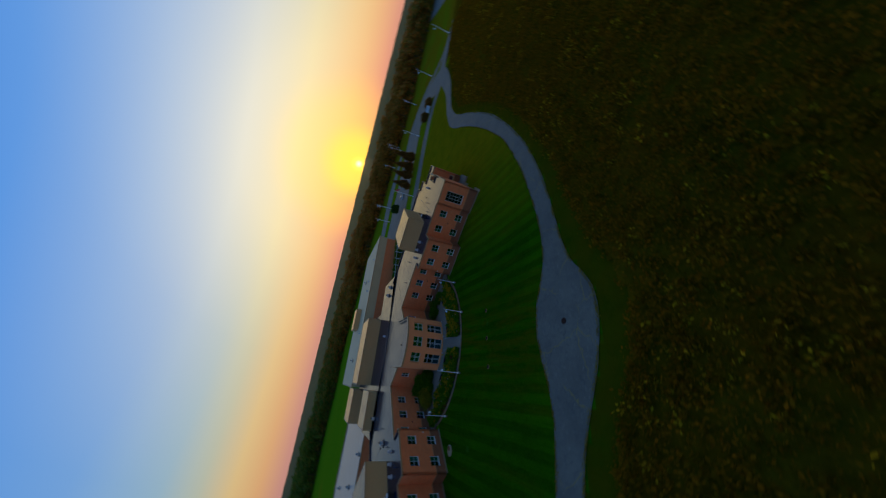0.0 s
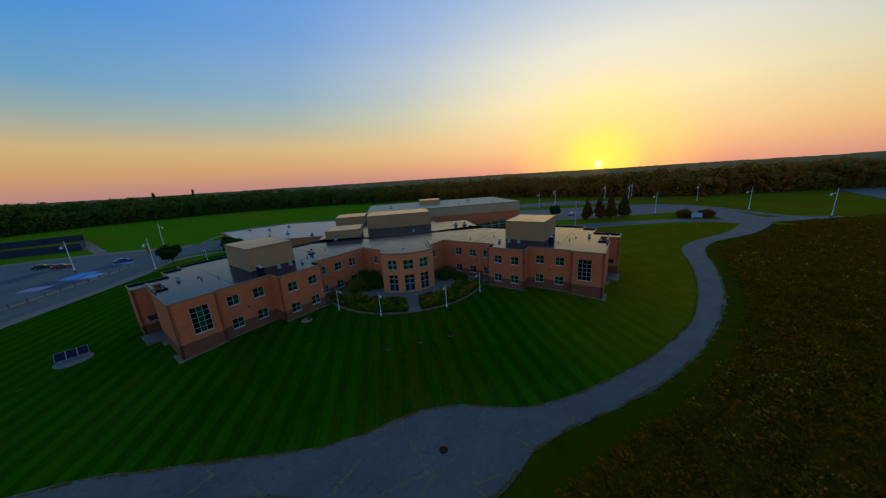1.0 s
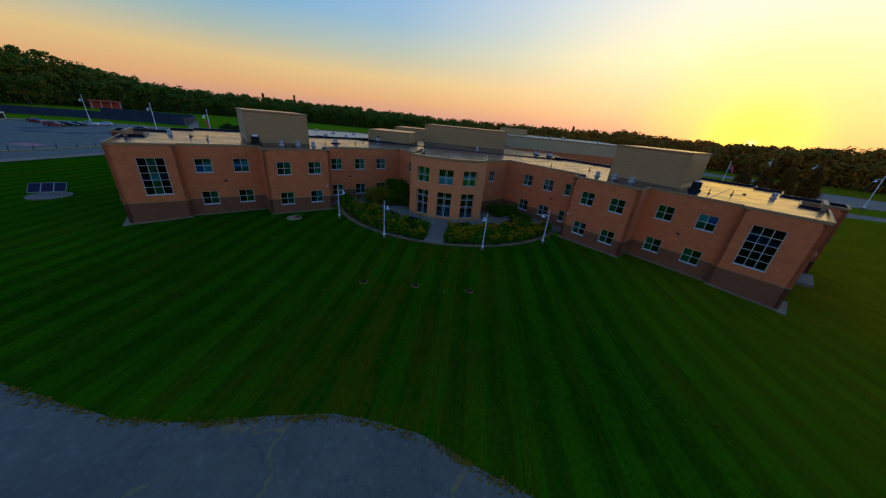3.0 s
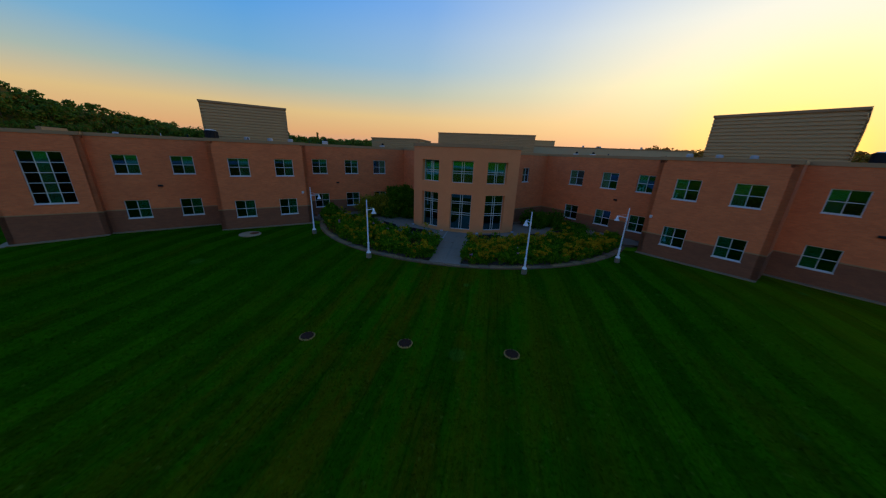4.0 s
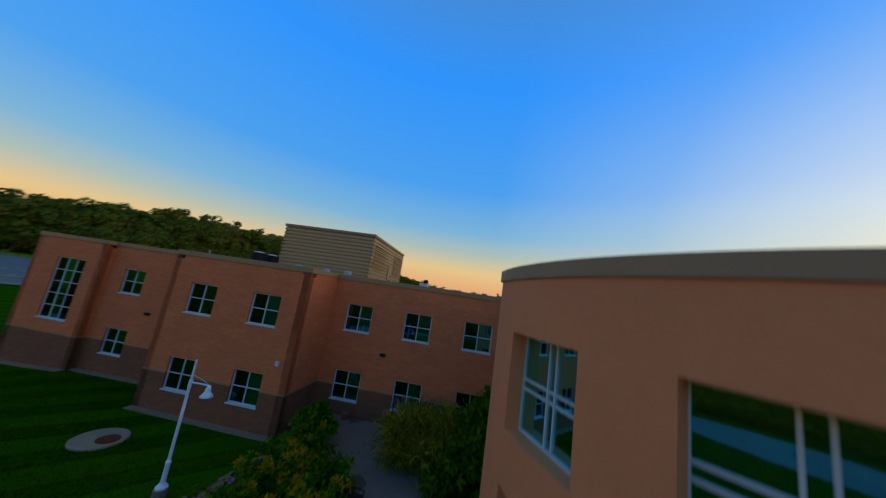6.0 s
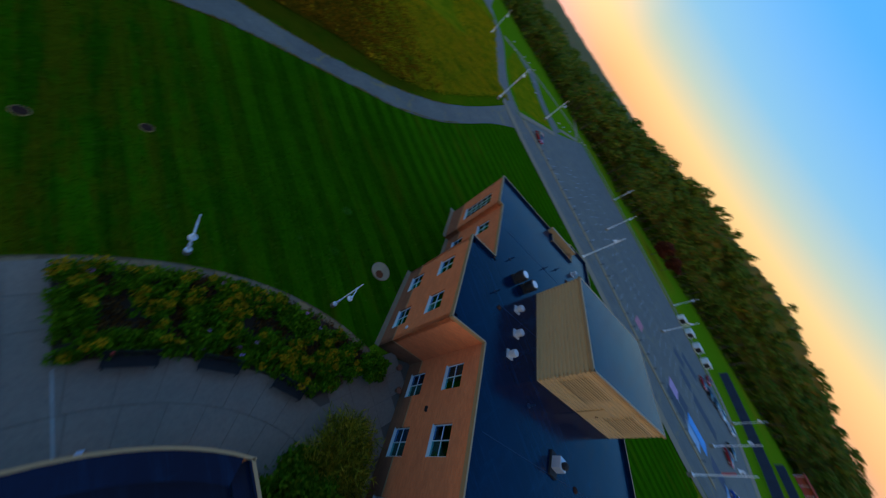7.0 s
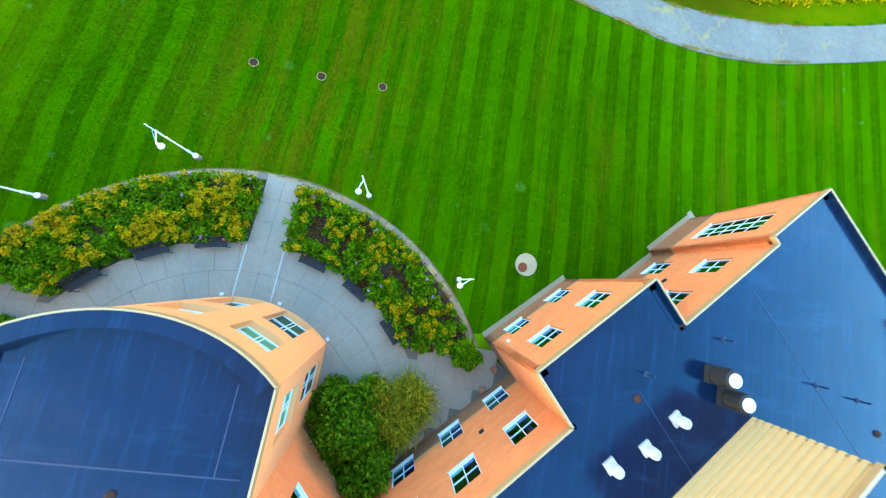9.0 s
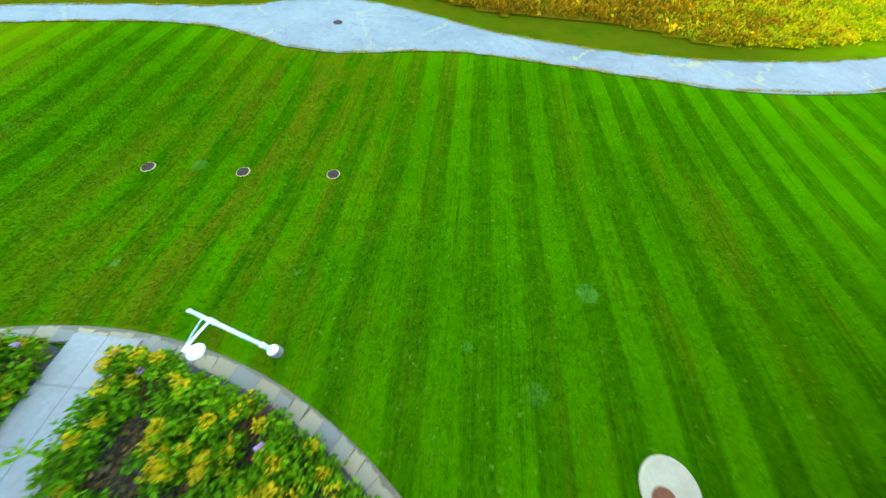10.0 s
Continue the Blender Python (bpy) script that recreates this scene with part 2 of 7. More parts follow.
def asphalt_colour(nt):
    # neutral grey, warmed in the base colour to offset the blue sky light
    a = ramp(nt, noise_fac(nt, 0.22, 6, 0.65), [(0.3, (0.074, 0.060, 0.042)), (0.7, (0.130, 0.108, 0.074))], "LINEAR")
    dark = ramp(nt, noise_fac(nt, 1.3, 7, 0.75), [(0.5, (0, 0, 0)), (0.72, (1, 1, 1))], "LINEAR")
    b = mix_rgb(nt, math_node(nt, "MULTIPLY", dark, 0.6), a, (0.050, 0.045, 0.042))
    pale = ramp(nt, noise_fac(nt, 2.3, 6, 0.7), [(0.56, (0, 0, 0)), (0.7, (1, 1, 1))], "LINEAR")
    b = mix_rgb(nt, math_node(nt, "MULTIPLY", pale, 0.55), b, (0.20, 0.175, 0.130))
    b = mix_rgb(nt, math_node(nt, "MULTIPLY", crack_mask(nt, 0.14, 0.014), 0.85), b, (0.24, 0.15, 0.02))
    b = mix_rgb(nt, math_node(nt, "MULTIPLY", crack_mask(nt, 0.45, 0.02), 0.6), b, (0.035, 0.034, 0.032))
    g = ramp(nt, noise_fac(nt, 40, 3, 0.6), [(0.45, (0, 0, 0)), (0.7, (1, 1, 1))], "LINEAR")
    return mix_rgb(nt, math_node(nt, "MULTIPLY", g, 0.3), b, (0.22, 0.22, 0.23))


ASPHALT = material("worn_asphalt_warmed", asphalt_colour, 0.8, bump=noise_bump(45, 0.4, 0.015))
PAINT = material("white_road_paint", two_scale((0.42, 0.42, 0.42), (0.30, 0.30, 0.30), (0.16, 0.16, 0.17), 2, 9, 0.6), 0.8)
STONE = material("edging_stone", lambda nt: ramp(nt, nt.nodes.new("ShaderNodeObjectInfo").outputs["Random"],
                 [(0.0, (0.20, 0.115, 0.052)), (0.35, (0.27, 0.155, 0.066)), (0.7, (0.15, 0.102, 0.064)), (1.0, (0.33, 0.180, 0.066))], "LINEAR"), 0.85, bump=noise_bump(18, 0.5, 0.02))
IRON = material("rusty_iron", two_scale((0.050, 0.022, 0.016), (0.032, 0.015, 0.012), (0.085, 0.034, 0.016), 4, 20, 0.5), 0.9, 0.0, 0.05)
BLACK_METAL = material("black_metal", two_scale((0.012, 0.012, 0.013), (0.02, 0.02, 0.02), (0.03, 0.03, 0.03), 2, 15, 0.4), 0.6, 0.0, 0.12)
GALV = material("galvanised_metal", two_scale((0.55, 0.56, 0.57), (0.45, 0.46, 0.47), (0.35, 0.35, 0.36), 1.5, 8, 0.4), 0.4, 0.5)
SOIL = material("dark_soil", two_scale((0.035, 0.022, 0.012), (0.05, 0.032, 0.018), (0.02, 0.013, 0.008), 1.2, 8, 0.5), 0.95, bump=noise_bump(9, 0.6, 0.05))
EARTH = material("dry_tan_earth", two_scale((0.16, 0.088, 0.036), (0.11, 0.064, 0.028), (0.07, 0.045, 0.022), 1.4, 9, 0.5), 0.95, bump=noise_bump(12, 0.6, 0.04))
RUBBER = material("black_rubber", lambda nt: (0.012, 0.012, 0.012), 0.8)
BLIND = material("pale_window_blind", two_scale((0.46, 0.55, 0.52), (0.40, 0.49, 0.46), (0.30, 0.37, 0.35), 1.2, 6, 0.3), 0.8)
# shade of the unlit rooms put into a near-black colour
ROOM_SHADE = material("interior_shade", two_scale((0.03, 0.03, 0.032), (0.04, 0.04, 0.042), (0.02, 0.02, 0.02), 0.5, 4, 0.4), 0.9)


def glass_material(name, tint, gloss_tint, share):
    """A coated pane: part of the light is mirrored, the rest goes through the tint."""
    m = bpy.data.materials.new(name)
    m.use_nodes = True
    nt = m.node_tree
    nt.nodes.clear()
    out = nt.nodes.new("ShaderNodeOutputMaterial")
    mix = nt.nodes.new("ShaderNodeMixShader")
    gl = nt.nodes.new("ShaderNodeBsdfGlossy")
    gl.inputs["Color"].default_value, gl.inputs["Roughness"].default_value = (*gloss_tint, 1), 0.03
    tr = nt.nodes.new("ShaderNodeBsdfTransparent")
    tr.inputs["Color"].default_value = (*tint, 1)
    fr = nt.nodes.new("ShaderNodeFresnel")
    fr.inputs["IOR"].default_value = 1.5
    f = math_node(nt, "ADD", math_node(nt, "MULTIPLY", fr.outputs[0], 0.8), share, True)
    bump = nt.nodes.new("ShaderNodeBump")
    bump.inputs["Strength"].default_value, bump.inputs["Distance"].default_value = 0.05, 0.01
    nt.links.new(noise_fac(nt, 0.9, 2), bump.inputs["Height"])
    nt.links.new(bump.outputs[0], gl.inputs["Normal"])
    nt.links.new(f, mix.inputs[0])
    nt.links.new(tr.outputs[0], mix.inputs[1])
    nt.links.new(gl.outputs[0], mix.inputs[2])
    nt.links.new(mix.outputs[0], out.inputs[0])
    return m


GLASS_BLUE = glass_material("blue_window_glass", (0.14, 0.27, 0.48), (0.20, 0.56, 1.0), 0.32)
GLASS_GREEN = glass_material("green_window_glass", (0.22, 0.62, 0.54), (0.22, 0.84, 0.84), 0.40)
GLASS_TEAL = glass_material("teal_mirror_glass", (0.10, 0.66, 0.62), (0.22, 0.84, 0.92), 0.70)
GLASS_HALL = glass_material("dark_teal_hall_glass", (0.05, 0.09, 0.10), (0.18, 0.70, 0.88), 0.24)
GLASS_DARK = glass_material("dark_window_glass", (0.08, 0.10, 0.13), (0.35, 0.60, 0.80), 0.07)


def lawn_colour(nt):
    pos = place(nt)
    sep = nt.nodes.new("ShaderNodeSeparateXYZ")
    nt.links.new(pos, sep.inputs[0])
    wob = math_node(nt, "MULTIPLY", noise_fac(nt, 0.35, 3), 0.5)
    ph = math_node(nt, "SINE", math_node(nt, "MULTIPLY", math_node(nt, "ADD", math_node(nt, "ADD", sep.outputs[0], math_node(nt, "MULTIPLY", sep.outputs[1], 0.02)), wob), 2 * math.pi / 2.35))
    stripe = ramp(nt, math_node(nt, "ADD", math_node(nt, "MULTIPLY", ph, 0.5), 0.5), [(0.36, (0, 0, 0)), (0.64, (1, 1, 1))], "EASE")
    dark = ramp(nt, noise_fac(nt, 0.6, 6, 0.7), [(0.3, (0.008, 0.047, 0.0009)), (0.75, (0.014, 0.068, 0.0011))], "LINEAR")
    light = ramp(nt, noise_fac(nt, 0.6, 6, 0.7), [(0.3, (0.022, 0.100, 0.0013)), (0.75, (0.034, 0.145, 0.0018))], "LINEAR")
    fade = ramp(nt, noise_fac(nt, 0.12, 4, 0.6), [(0.34, (0.28, 0.28, 0.28)), (0.60, (0.95, 0.95, 0.95))], "LINEAR")
    a = mix_rgb(nt, math_node(nt, "MULTIPLY", stripe, fade), dark, light)
    dry = ramp(nt, noise_fac(nt, 0.16, 5, 0.65, stretch=(3.0, 0.45, 1)), [(0.54, (0, 0, 0)), (0.72, (1, 1, 1))], "LINEAR")
    a = mix_rgb(nt, math_node(nt, "MULTIPLY", dry, 0.7), a, (0.078, 0.072, 0.003))
    # low sunset glow on the eastern lawn put into the colour as gold
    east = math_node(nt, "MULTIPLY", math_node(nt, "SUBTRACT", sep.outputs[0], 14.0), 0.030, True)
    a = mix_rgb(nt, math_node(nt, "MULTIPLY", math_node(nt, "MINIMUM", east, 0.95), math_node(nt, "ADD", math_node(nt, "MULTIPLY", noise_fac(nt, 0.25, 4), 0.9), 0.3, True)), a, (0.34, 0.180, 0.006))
    mott = ramp(nt, noise_fac(nt, 1.4, 6, 0.75), [(0.38, (0, 0, 0)), (0.66, (1, 1, 1))], "LINEAR")
    a = mix_rgb(nt, math_node(nt, "MULTIPLY", mott, 0.34), a, (0.031, 0.126, 0.002))
    centre = math_node(nt, "SUBTRACT", 1.0, math_node(nt, "MULTIPLY", math_node(nt, "ABSOLUTE", math_node(nt, "ADD", sep.outputs[0], 0.5)), 0.085), True)
    worn = ramp(nt, noise_fac(nt, 0.42, 5, 0.7, stretch=(1.7, 0.4, 1)), [(0.43, (0, 0, 0)), (0.58, (1, 1, 1))], "LINEAR")
    a = mix_rgb(nt, math_node(nt, "MULTIPLY", math_node(nt, "MULTIPLY", worn, centre), 0.75), a, (0.110, 0.068, 0.003))
    spots = nt.nodes.new("ShaderNodeTexVoronoi")
    spots.inputs["Scale"].default_value = 0.42
    warp = nt.nodes.new("ShaderNodeVectorMath")
    warp.operation = "MULTIPLY_ADD"
    ripple = nt.nodes.new("ShaderNodeTexNoise")
    ripple.inputs["Scale"].default_value, ripple.inputs["Detail"].default_value = 3.0, 4
    nt.links.new(pos, ripple.inputs["Vector"])
    nt.links.new(ripple.outputs["Color"], warp.inputs[0])
    warp.inputs[1].default_value = (0.35, 0.35, 0)
    nt.links.new(pos, warp.inputs[2])
    nt.links.new(warp.outputs[0], spots.inputs["Vector"])
    pick = nt.nodes.new("ShaderNodeSeparateColor")
    nt.links.new(spots.outputs["Color"], pick.inputs[0])
    size = math_node(nt, "MULTIPLY", math_node(nt, "SUBTRACT", pick.outputs[0], 0.62, True), 0.62)
    weed = math_node(nt, "MULTIPLY", math_node(nt, "SUBTRACT", size, spots.outputs["Distance"], True), 22.0, True)
    a = mix_rgb(nt, math_node(nt, "MULTIPLY", weed, math_node(nt, "MULTIPLY", pick.outputs[1], 0.62)), a, (0.065, 0.18, 0.026))
    streak = ramp(nt, noise_fac(nt, 1.1, 4, 0.65, stretch=(5.0, 0.10, 1)), [(0.40, (0, 0, 0)), (0.62, (1, 1, 1))], "LINEAR")
    a = mix_rgb(nt, math_node(nt, "MULTIPLY", streak, 0.22), a, (0.055, 0.145, 0.002))
    track = ramp(nt, noise_fac(nt, 1.7, 3, 0.6, stretch=(6.0, 0.06, 1)), [(0.58, (0, 0, 0)), (0.66, (1, 1, 1))], "LINEAR")
    a = mix_rgb(nt, math_node(nt, "MULTIPLY", track, 0.5), a, (0.006, 0.040, 0.0008))
    fleck = ramp(nt, noise_fac(nt, 5.5, 2, 0.4), [(0.69, (0, 0, 0)), (0.72, (1, 1, 1))], "LINEAR")
    a = mix_rgb(nt, math_node(nt, "MULTIPLY", fleck, 0.42), a, (0.13, 0.18, 0.02))
    g = ramp(nt, noise_fac(nt, 11, 6, 0.8), [(0.35, (0, 0, 0)), (0.7, (1, 1, 1))], "LINEAR")
    a = mix_rgb(nt, math_node(nt, "MULTIPLY", g, 0.5), a, (0.008, 0.036, 0.0006))
    tip = ramp(nt, noise_fac(nt, 26, 4, 0.8), [(0.60, (0, 0, 0)), (0.72, (1, 1, 1))], "LINEAR")
    return mix_rgb(nt, math_node(nt, "MULTIPLY", tip, 0.35), a, (0.046, 0.145, 0.004))


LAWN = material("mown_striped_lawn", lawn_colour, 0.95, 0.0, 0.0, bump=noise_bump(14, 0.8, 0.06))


def mown_colour(nt):
    """Short grass outside the path, browner towards the east."""
    sep = nt.nodes.new("ShaderNodeSeparateXYZ")
    nt.links.new(place(nt), sep.inputs[0])
    a = ramp(nt, noise_fac(nt, 0.5, 6, 0.7), [(0.3, (0.010, 0.036, 0.0010)), (0.75, (0.030, 0.070, 0.0014))], "LINEAR")
    east = math_node(nt, "MULTIPLY", math_node(nt, "SUBTRACT", sep.outputs[0], 6.0), 0.03, True)
    brown = ramp(nt, noise_fac(nt, 0.35, 6, 0.7), [(0.30, (0.25, 0.25, 0.25)), (0.62, (1, 1, 1))], "LINEAR")
    a = mix_rgb(nt, math_node(nt, "MULTIPLY", brown, math_node(nt, "ADD", math_node(nt, "MULTIPLY", east, 0.35), 0.58)), a, (0.105, 0.058, 0.003))
    west = math_node(nt, "MULTIPLY", math_node(nt, "SUBTRACT", -34.0, sep.outputs[0]), 0.08, True)
    gold = ramp(nt, noise_fac(nt, 0.3, 6, 0.7), [(0.34, (0.040, 0.105, 0.0014)), (0.66, (0.110, 0.125, 0.003))], "LINEAR")
    a = mix_rgb(nt, west, a, gold)
    g = ramp(nt, noise_fac(nt, 9, 6, 0.8), [(0.35, (0, 0, 0)), (0.7, (1, 1, 1))], "LINEAR")
    return mix_rgb(nt, math_node(nt, "MULTIPLY", g, 0.4), a, (0.016, 0.036, 0.0008))


MOWN = material("short_verge_grass", mown_colour, 0.95, 0.0, 0.0, bump=noise_bump(10, 0.8, 0.06))


def meadow_colour(nt):
    a = ramp(nt, noise_fac(nt, 0.07, 6, 0.7), [(0.3, (0.060, 0.066, 0.003)), (0.5, (0.13, 0.072, 0.003)), (0.7, (0.18, 0.066, 0.004))], "LINEAR")
    b = ramp(nt, noise_fac(nt, 0.9, 6, 0.75), [(0.35, (0.022, 0.022, 0.002)), (0.72, (0.17, 0.09, 0.004))], "LINEAR")
    sep = nt.nodes.new("ShaderNodeSeparateXYZ")
    nt.links.new(place(nt), sep.inputs[0])
    west = math_node(nt, "MULTIPLY", math_node(nt, "SUBTRACT", -24.0, sep.outputs[0]), 0.04, True)
    gold = ramp(nt, noise_fac(nt, 0.22, 6, 0.75), [(0.34, (0.060, 0.115, 0.003)), (0.52, (0.16, 0.165, 0.004)), (0.68, (0.33, 0.20, 0.006))], "LINEAR")
    return mix_rgb(nt, west, mix_rgb(nt, 0.5, a, b), gold)


def ground_colour(nt):
    a = ramp(nt, noise_fac(nt, 0.012, 5, 0.6), [(0.35, (0.085, 0.21, 0.005)), (0.55, (0.12, 0.23, 0.006)), (0.66, (0.27, 0.17, 0.010))], "LINEAR")
    b = ramp(nt, noise_fac(nt, 0.6, 6, 0.7), [(0.35, (0.04, 0.10, 0.003)), (0.72, (0.11, 0.20, 0.006))], "LINEAR")
    c = mix_rgb(nt, 0.45, a, b)
    sep = nt.nodes.new("ShaderNodeSeparateXYZ")
    nt.links.new(place(nt), sep.inputs[0])
    # brown eastern grass, with the sunset's warm light added to its colour
    east = math_node(nt, "MULTIPLY", math_node(nt, "SUBTRACT", sep.outputs[0], 60.0), 0.012, True)
    dry = ramp(nt, noise_fac(nt, 0.06, 5, 0.7), [(0.32, (0.35, 0.35, 0.35)), (0.6, (1, 1, 1))], "LINEAR")
    return mix_rgb(nt, math_node(nt, "MULTIPLY", math_node(nt, "MULTIPLY", east, dry), 0.9), c, (0.190, 0.100, 0.005))


MEADOW = material("rough_autumn_meadow", meadow_colour, 0.95, 0.0, 0.0, bump=noise_bump(2.2, 1.0, 0.25))
GROUND = material("distant_grassland", ground_colour, 0.95, 0.0, 0.0, bump=noise_bump(3, 0.8, 0.15))


def leaf_material(name, stops, clump=0.25, rough=0.7, spec=0.12, single=0.55):
    def build(nt):
        r = nt.nodes.new("ShaderNodeNewGeometry").outputs["Random Per Island"]
        mixed = math_node(nt, "ADD", math_node(nt, "MULTIPLY", r, single), math_node(nt, "MULTIPLY", noise_fac(nt, clump, 3), 1.05 - single))
        return ramp(nt, mixed, stops, "LINEAR")
    m = material(name, build, rough, 0.0, spec)
    nt = m.node_tree
    bsdf, out = nt.nodes["Principled BSDF"], nt.nodes["Material Output"]
    thin, mix = nt.nodes.new("ShaderNodeBsdfTranslucent"), nt.nodes.new("ShaderNodeMixShader")
    nt.links.new(bsdf.inputs["Base Color"].links[0].from_socket, thin.inputs[0])
    mix.inputs[0].default_value = 0.4
    nt.links.new(bsdf.outputs[0], mix.inputs[1])
    nt.links.new(thin.outputs[0], mix.inputs[2])
    nt.links.new(mix.outputs[0], out.inputs[0])
    return m


LEAF = leaf_material("garden_leaves", [(0.18, (0.014, 0.046, 0.002)), (0.5, (0.058, 0.160, 0.004)), (0.82, (0.17, 0.30, 0.008))], 1.6, spec=0.03, single=0.4)
GOLD = leaf_material("goldenrod_flowers", [(0.2, (0.32, 0.18, 0.005)), (0.55, (0.50, 0.31, 0.010)), (0.9, (0.40, 0.18, 0.010))], 1.2, spec=0.03)
DRY_LEAF = leaf_material("dry_bed_stems", [(0.2, (0.07, 0.030, 0.010)), (0.6, (0.15, 0.065, 0.018)), (0.9, (0.22, 0.11, 0.03))], 1.4, spec=0.02)
PINK = leaf_material("pink_flowers", [(0.2, (0.45, 0.14, 0.22)), (0.8, (0.55, 0.30, 0.48))], 2.0, spec=0.02)
SHRUB = leaf_material("dark_shrub_leaves", [(0.15, (0.010, 0.034, 0.002)), (0.42, (0.034, 0.105, 0.004)), (0.66, (0.075, 0.18, 0.007)), (0.85, (0.17, 0.19, 0.012)), (0.95, (0.20, 0.11, 0.012))], 1.1, spec=0.03, single=0.42)
SPIKE = leaf_material("olive_spiky_leaves", [(0.15, (0.036, 0.060, 0.003)), (0.45, (0.15, 0.17, 0.008)), (0.7, (0.38, 0.32, 0.020)), (0.95, (0.52, 0.38, 0.04))], 2.4)
WOOD_LEAF = leaf_material("woodland_leaves", [(0.2, (0.045, 0.110, 0.010)), (0.45, (0.075, 0.160, 0.014)), (0.66, (0.13, 0.175, 0.016)), (0.80, (0.21, 0.140, 0.018)), (0.95, (0.32, 0.100, 0.018))], 0.03)
# red-brown sunset glow over the woods put into the leaf colour
SUN_GLOW_LEAF = leaf_material("sun_glow_woodland_leaves", [(0.2, (0.19, 0.140, 0.014)), (0.5, (0.34, 0.170, 0.018)), (0.75, (0.46, 0.155, 0.020)), (0.95, (0.54, 0.140, 0.020))], 0.03)
CANOPY = leaf_material("far_canopy", [(0.2, (0.090, 0.100, 0.015)), (0.55, (0.15, 0.140, 0.018)), (0.75, (0.240, 0.130, 0.018))], 0.02)
TUFT = leaf_material("meadow_tufts", [(0.2, (0.040, 0.046, 0.003)), (0.45, (0.150, 0.078, 0.004)), (0.66, (0.25, 0.098, 0.005)), (0.85, (0.29, 0.120, 0.006)), (0.97, (0.32, 0.16, 0.008))], 0.35, spec=0.0, single=0.4)
TUFT_WEST = leaf_material("green_gold_meadow_tufts", [(0.25, (0.050, 0.100, 0.005)), (0.42, (0.17, 0.21, 0.007)), (0.58, (0.35, 0.28, 0.008)), (0.74, (0.50, 0.28, 0.010)), (0.95, (0.42, 0.36, 0.010))], 0.30, spec=0.0, single=0.18)
RED_LEAF = leaf_material("reddish_leaves", [(0.2, (0.07, 0.015, 0.008)), (0.6, (0.14, 0.03, 0.012)), (0.9, (0.11, 0.06, 0.015))], 0.3)
BARK = material("grey_brown_bark", two_scale((0.07, 0.05, 0.035), (0.05, 0.036, 0.026), (0.03, 0.022, 0.017), 1.5, 9, 0.5), 0.9)


# ---- building blocks ----
def link_mesh(name, bm, mat, parent=None, label="", smooth=False):
    me = bpy.data.meshes.new(name)
    bm.normal_update()
    bm.to_mesh(me)
    bm.free()
    for m in (mat if isinstance(mat, (list, tuple)) else [mat]):
        me.materials.append(m)
    if smooth:
        me.polygons.foreach_set("use_smooth", [True] * len(me.polygons))
    ob = new(name, me)
    if parent is not None:
        ob.parent = parent
    return tagged(ob, label)


def part(name, bm, mat, parent, label="", smooth=False):
    return link_mesh(name, bm, mat, parent, label, smooth)


def array_mesh(name, verts, faces, mat, parent=None, label="", index=None):
    """A mesh from numpy arrays; all faces have the same number of corners."""
    me = bpy.data.meshes.new(name)
    verts, faces = np.asarray(verts, dtype=np.float32), np.asarray(faces, dtype=np.int32)
    n, k = faces.shape
    me.vertices.add(len(verts))
    me.vertices.foreach_set("co", verts.ravel())
    me.loops.add(n * k)
    me.loops.foreach_set("vertex_index", faces.ravel())
    me.polygons.add(n)
    me.polygons.foreach_set("loop_start", np.arange(0, n * k, k, dtype=np.int32))
    me.polygons.foreach_set("loop_total", np.full(n, k, dtype=np.int32))
    for m in (mat if isinstance(mat, (list, tuple)) else [mat]):
        me.materials.append(m)
    if index is not None:
        me.polygons.foreach_set("material_index", np.asarray(index, dtype=np.int32))
    me.update(calc_edges=True)
    ob = new(name, me)
    if parent is not None:
        ob.parent = parent
    return tagged(ob, label)


def thing(name, label, category, group="", at=(0, 0, 0), turn=0.0, kind=""):
    ob = new(name)
    ob.matrix_basis = pose(*at, 0, 0, turn)
    return tagged(ob, label, category, group, kind)


def add_box(bm, x0, x1, y0, y1, z0, z1):
    v = [bm.verts.new(p) for p in ((x0, y0, z0), (x1, y0, z0), (x1, y1, z0), (x0, y1, z0), (x0, y0, z1), (x1, y0, z1), (x1, y1, z1), (x0, y1, z1))]
    for f in ((3, 2, 1, 0), (4, 5, 6, 7), (0, 1, 5, 4), (1, 2, 6, 5), (2, 3, 7, 6), (3, 0, 4, 7)):
        bm.faces.new([v[i] for i in f])
    return v


def box(x0, x1, y0, y1, z0, z1, bevel=0.0):
    bm = bmesh.new()
    add_box(bm, x0, x1, y0, y1, z0, z1)
    if bevel:
        bmesh.ops.bevel(bm, geom=bm.edges[:], offset=bevel, segments=2, affect="EDGES", profile=0.7)
    return bm


def prism(points, z0, z1, caps=True):
    """An upright prism over a plan outline; z0 and z1 may be functions of x, y."""
    bm = bmesh.new()
    zz = lambda z, p: z(*p) if callable(z) else z
    lo = [bm.verts.new((*p, zz(z0, p))) for p in points]
    hi = [bm.verts.new((*p, zz(z1, p))) for p in points]
    n = len(points)
    for i in range(n):
        bm.faces.new((lo[i], lo[(i + 1) % n], hi[(i + 1) % n], hi[i]))
    if caps:
        top, bot = bm.faces.new(hi), bm.faces.new(lo[::-1])
        top.normal_update()
        bot.normal_update()
        bmesh.ops.triangulate(bm, faces=[top, bot])
    bmesh.ops.recalc_face_normals(bm, faces=bm.faces[:])
    return bm


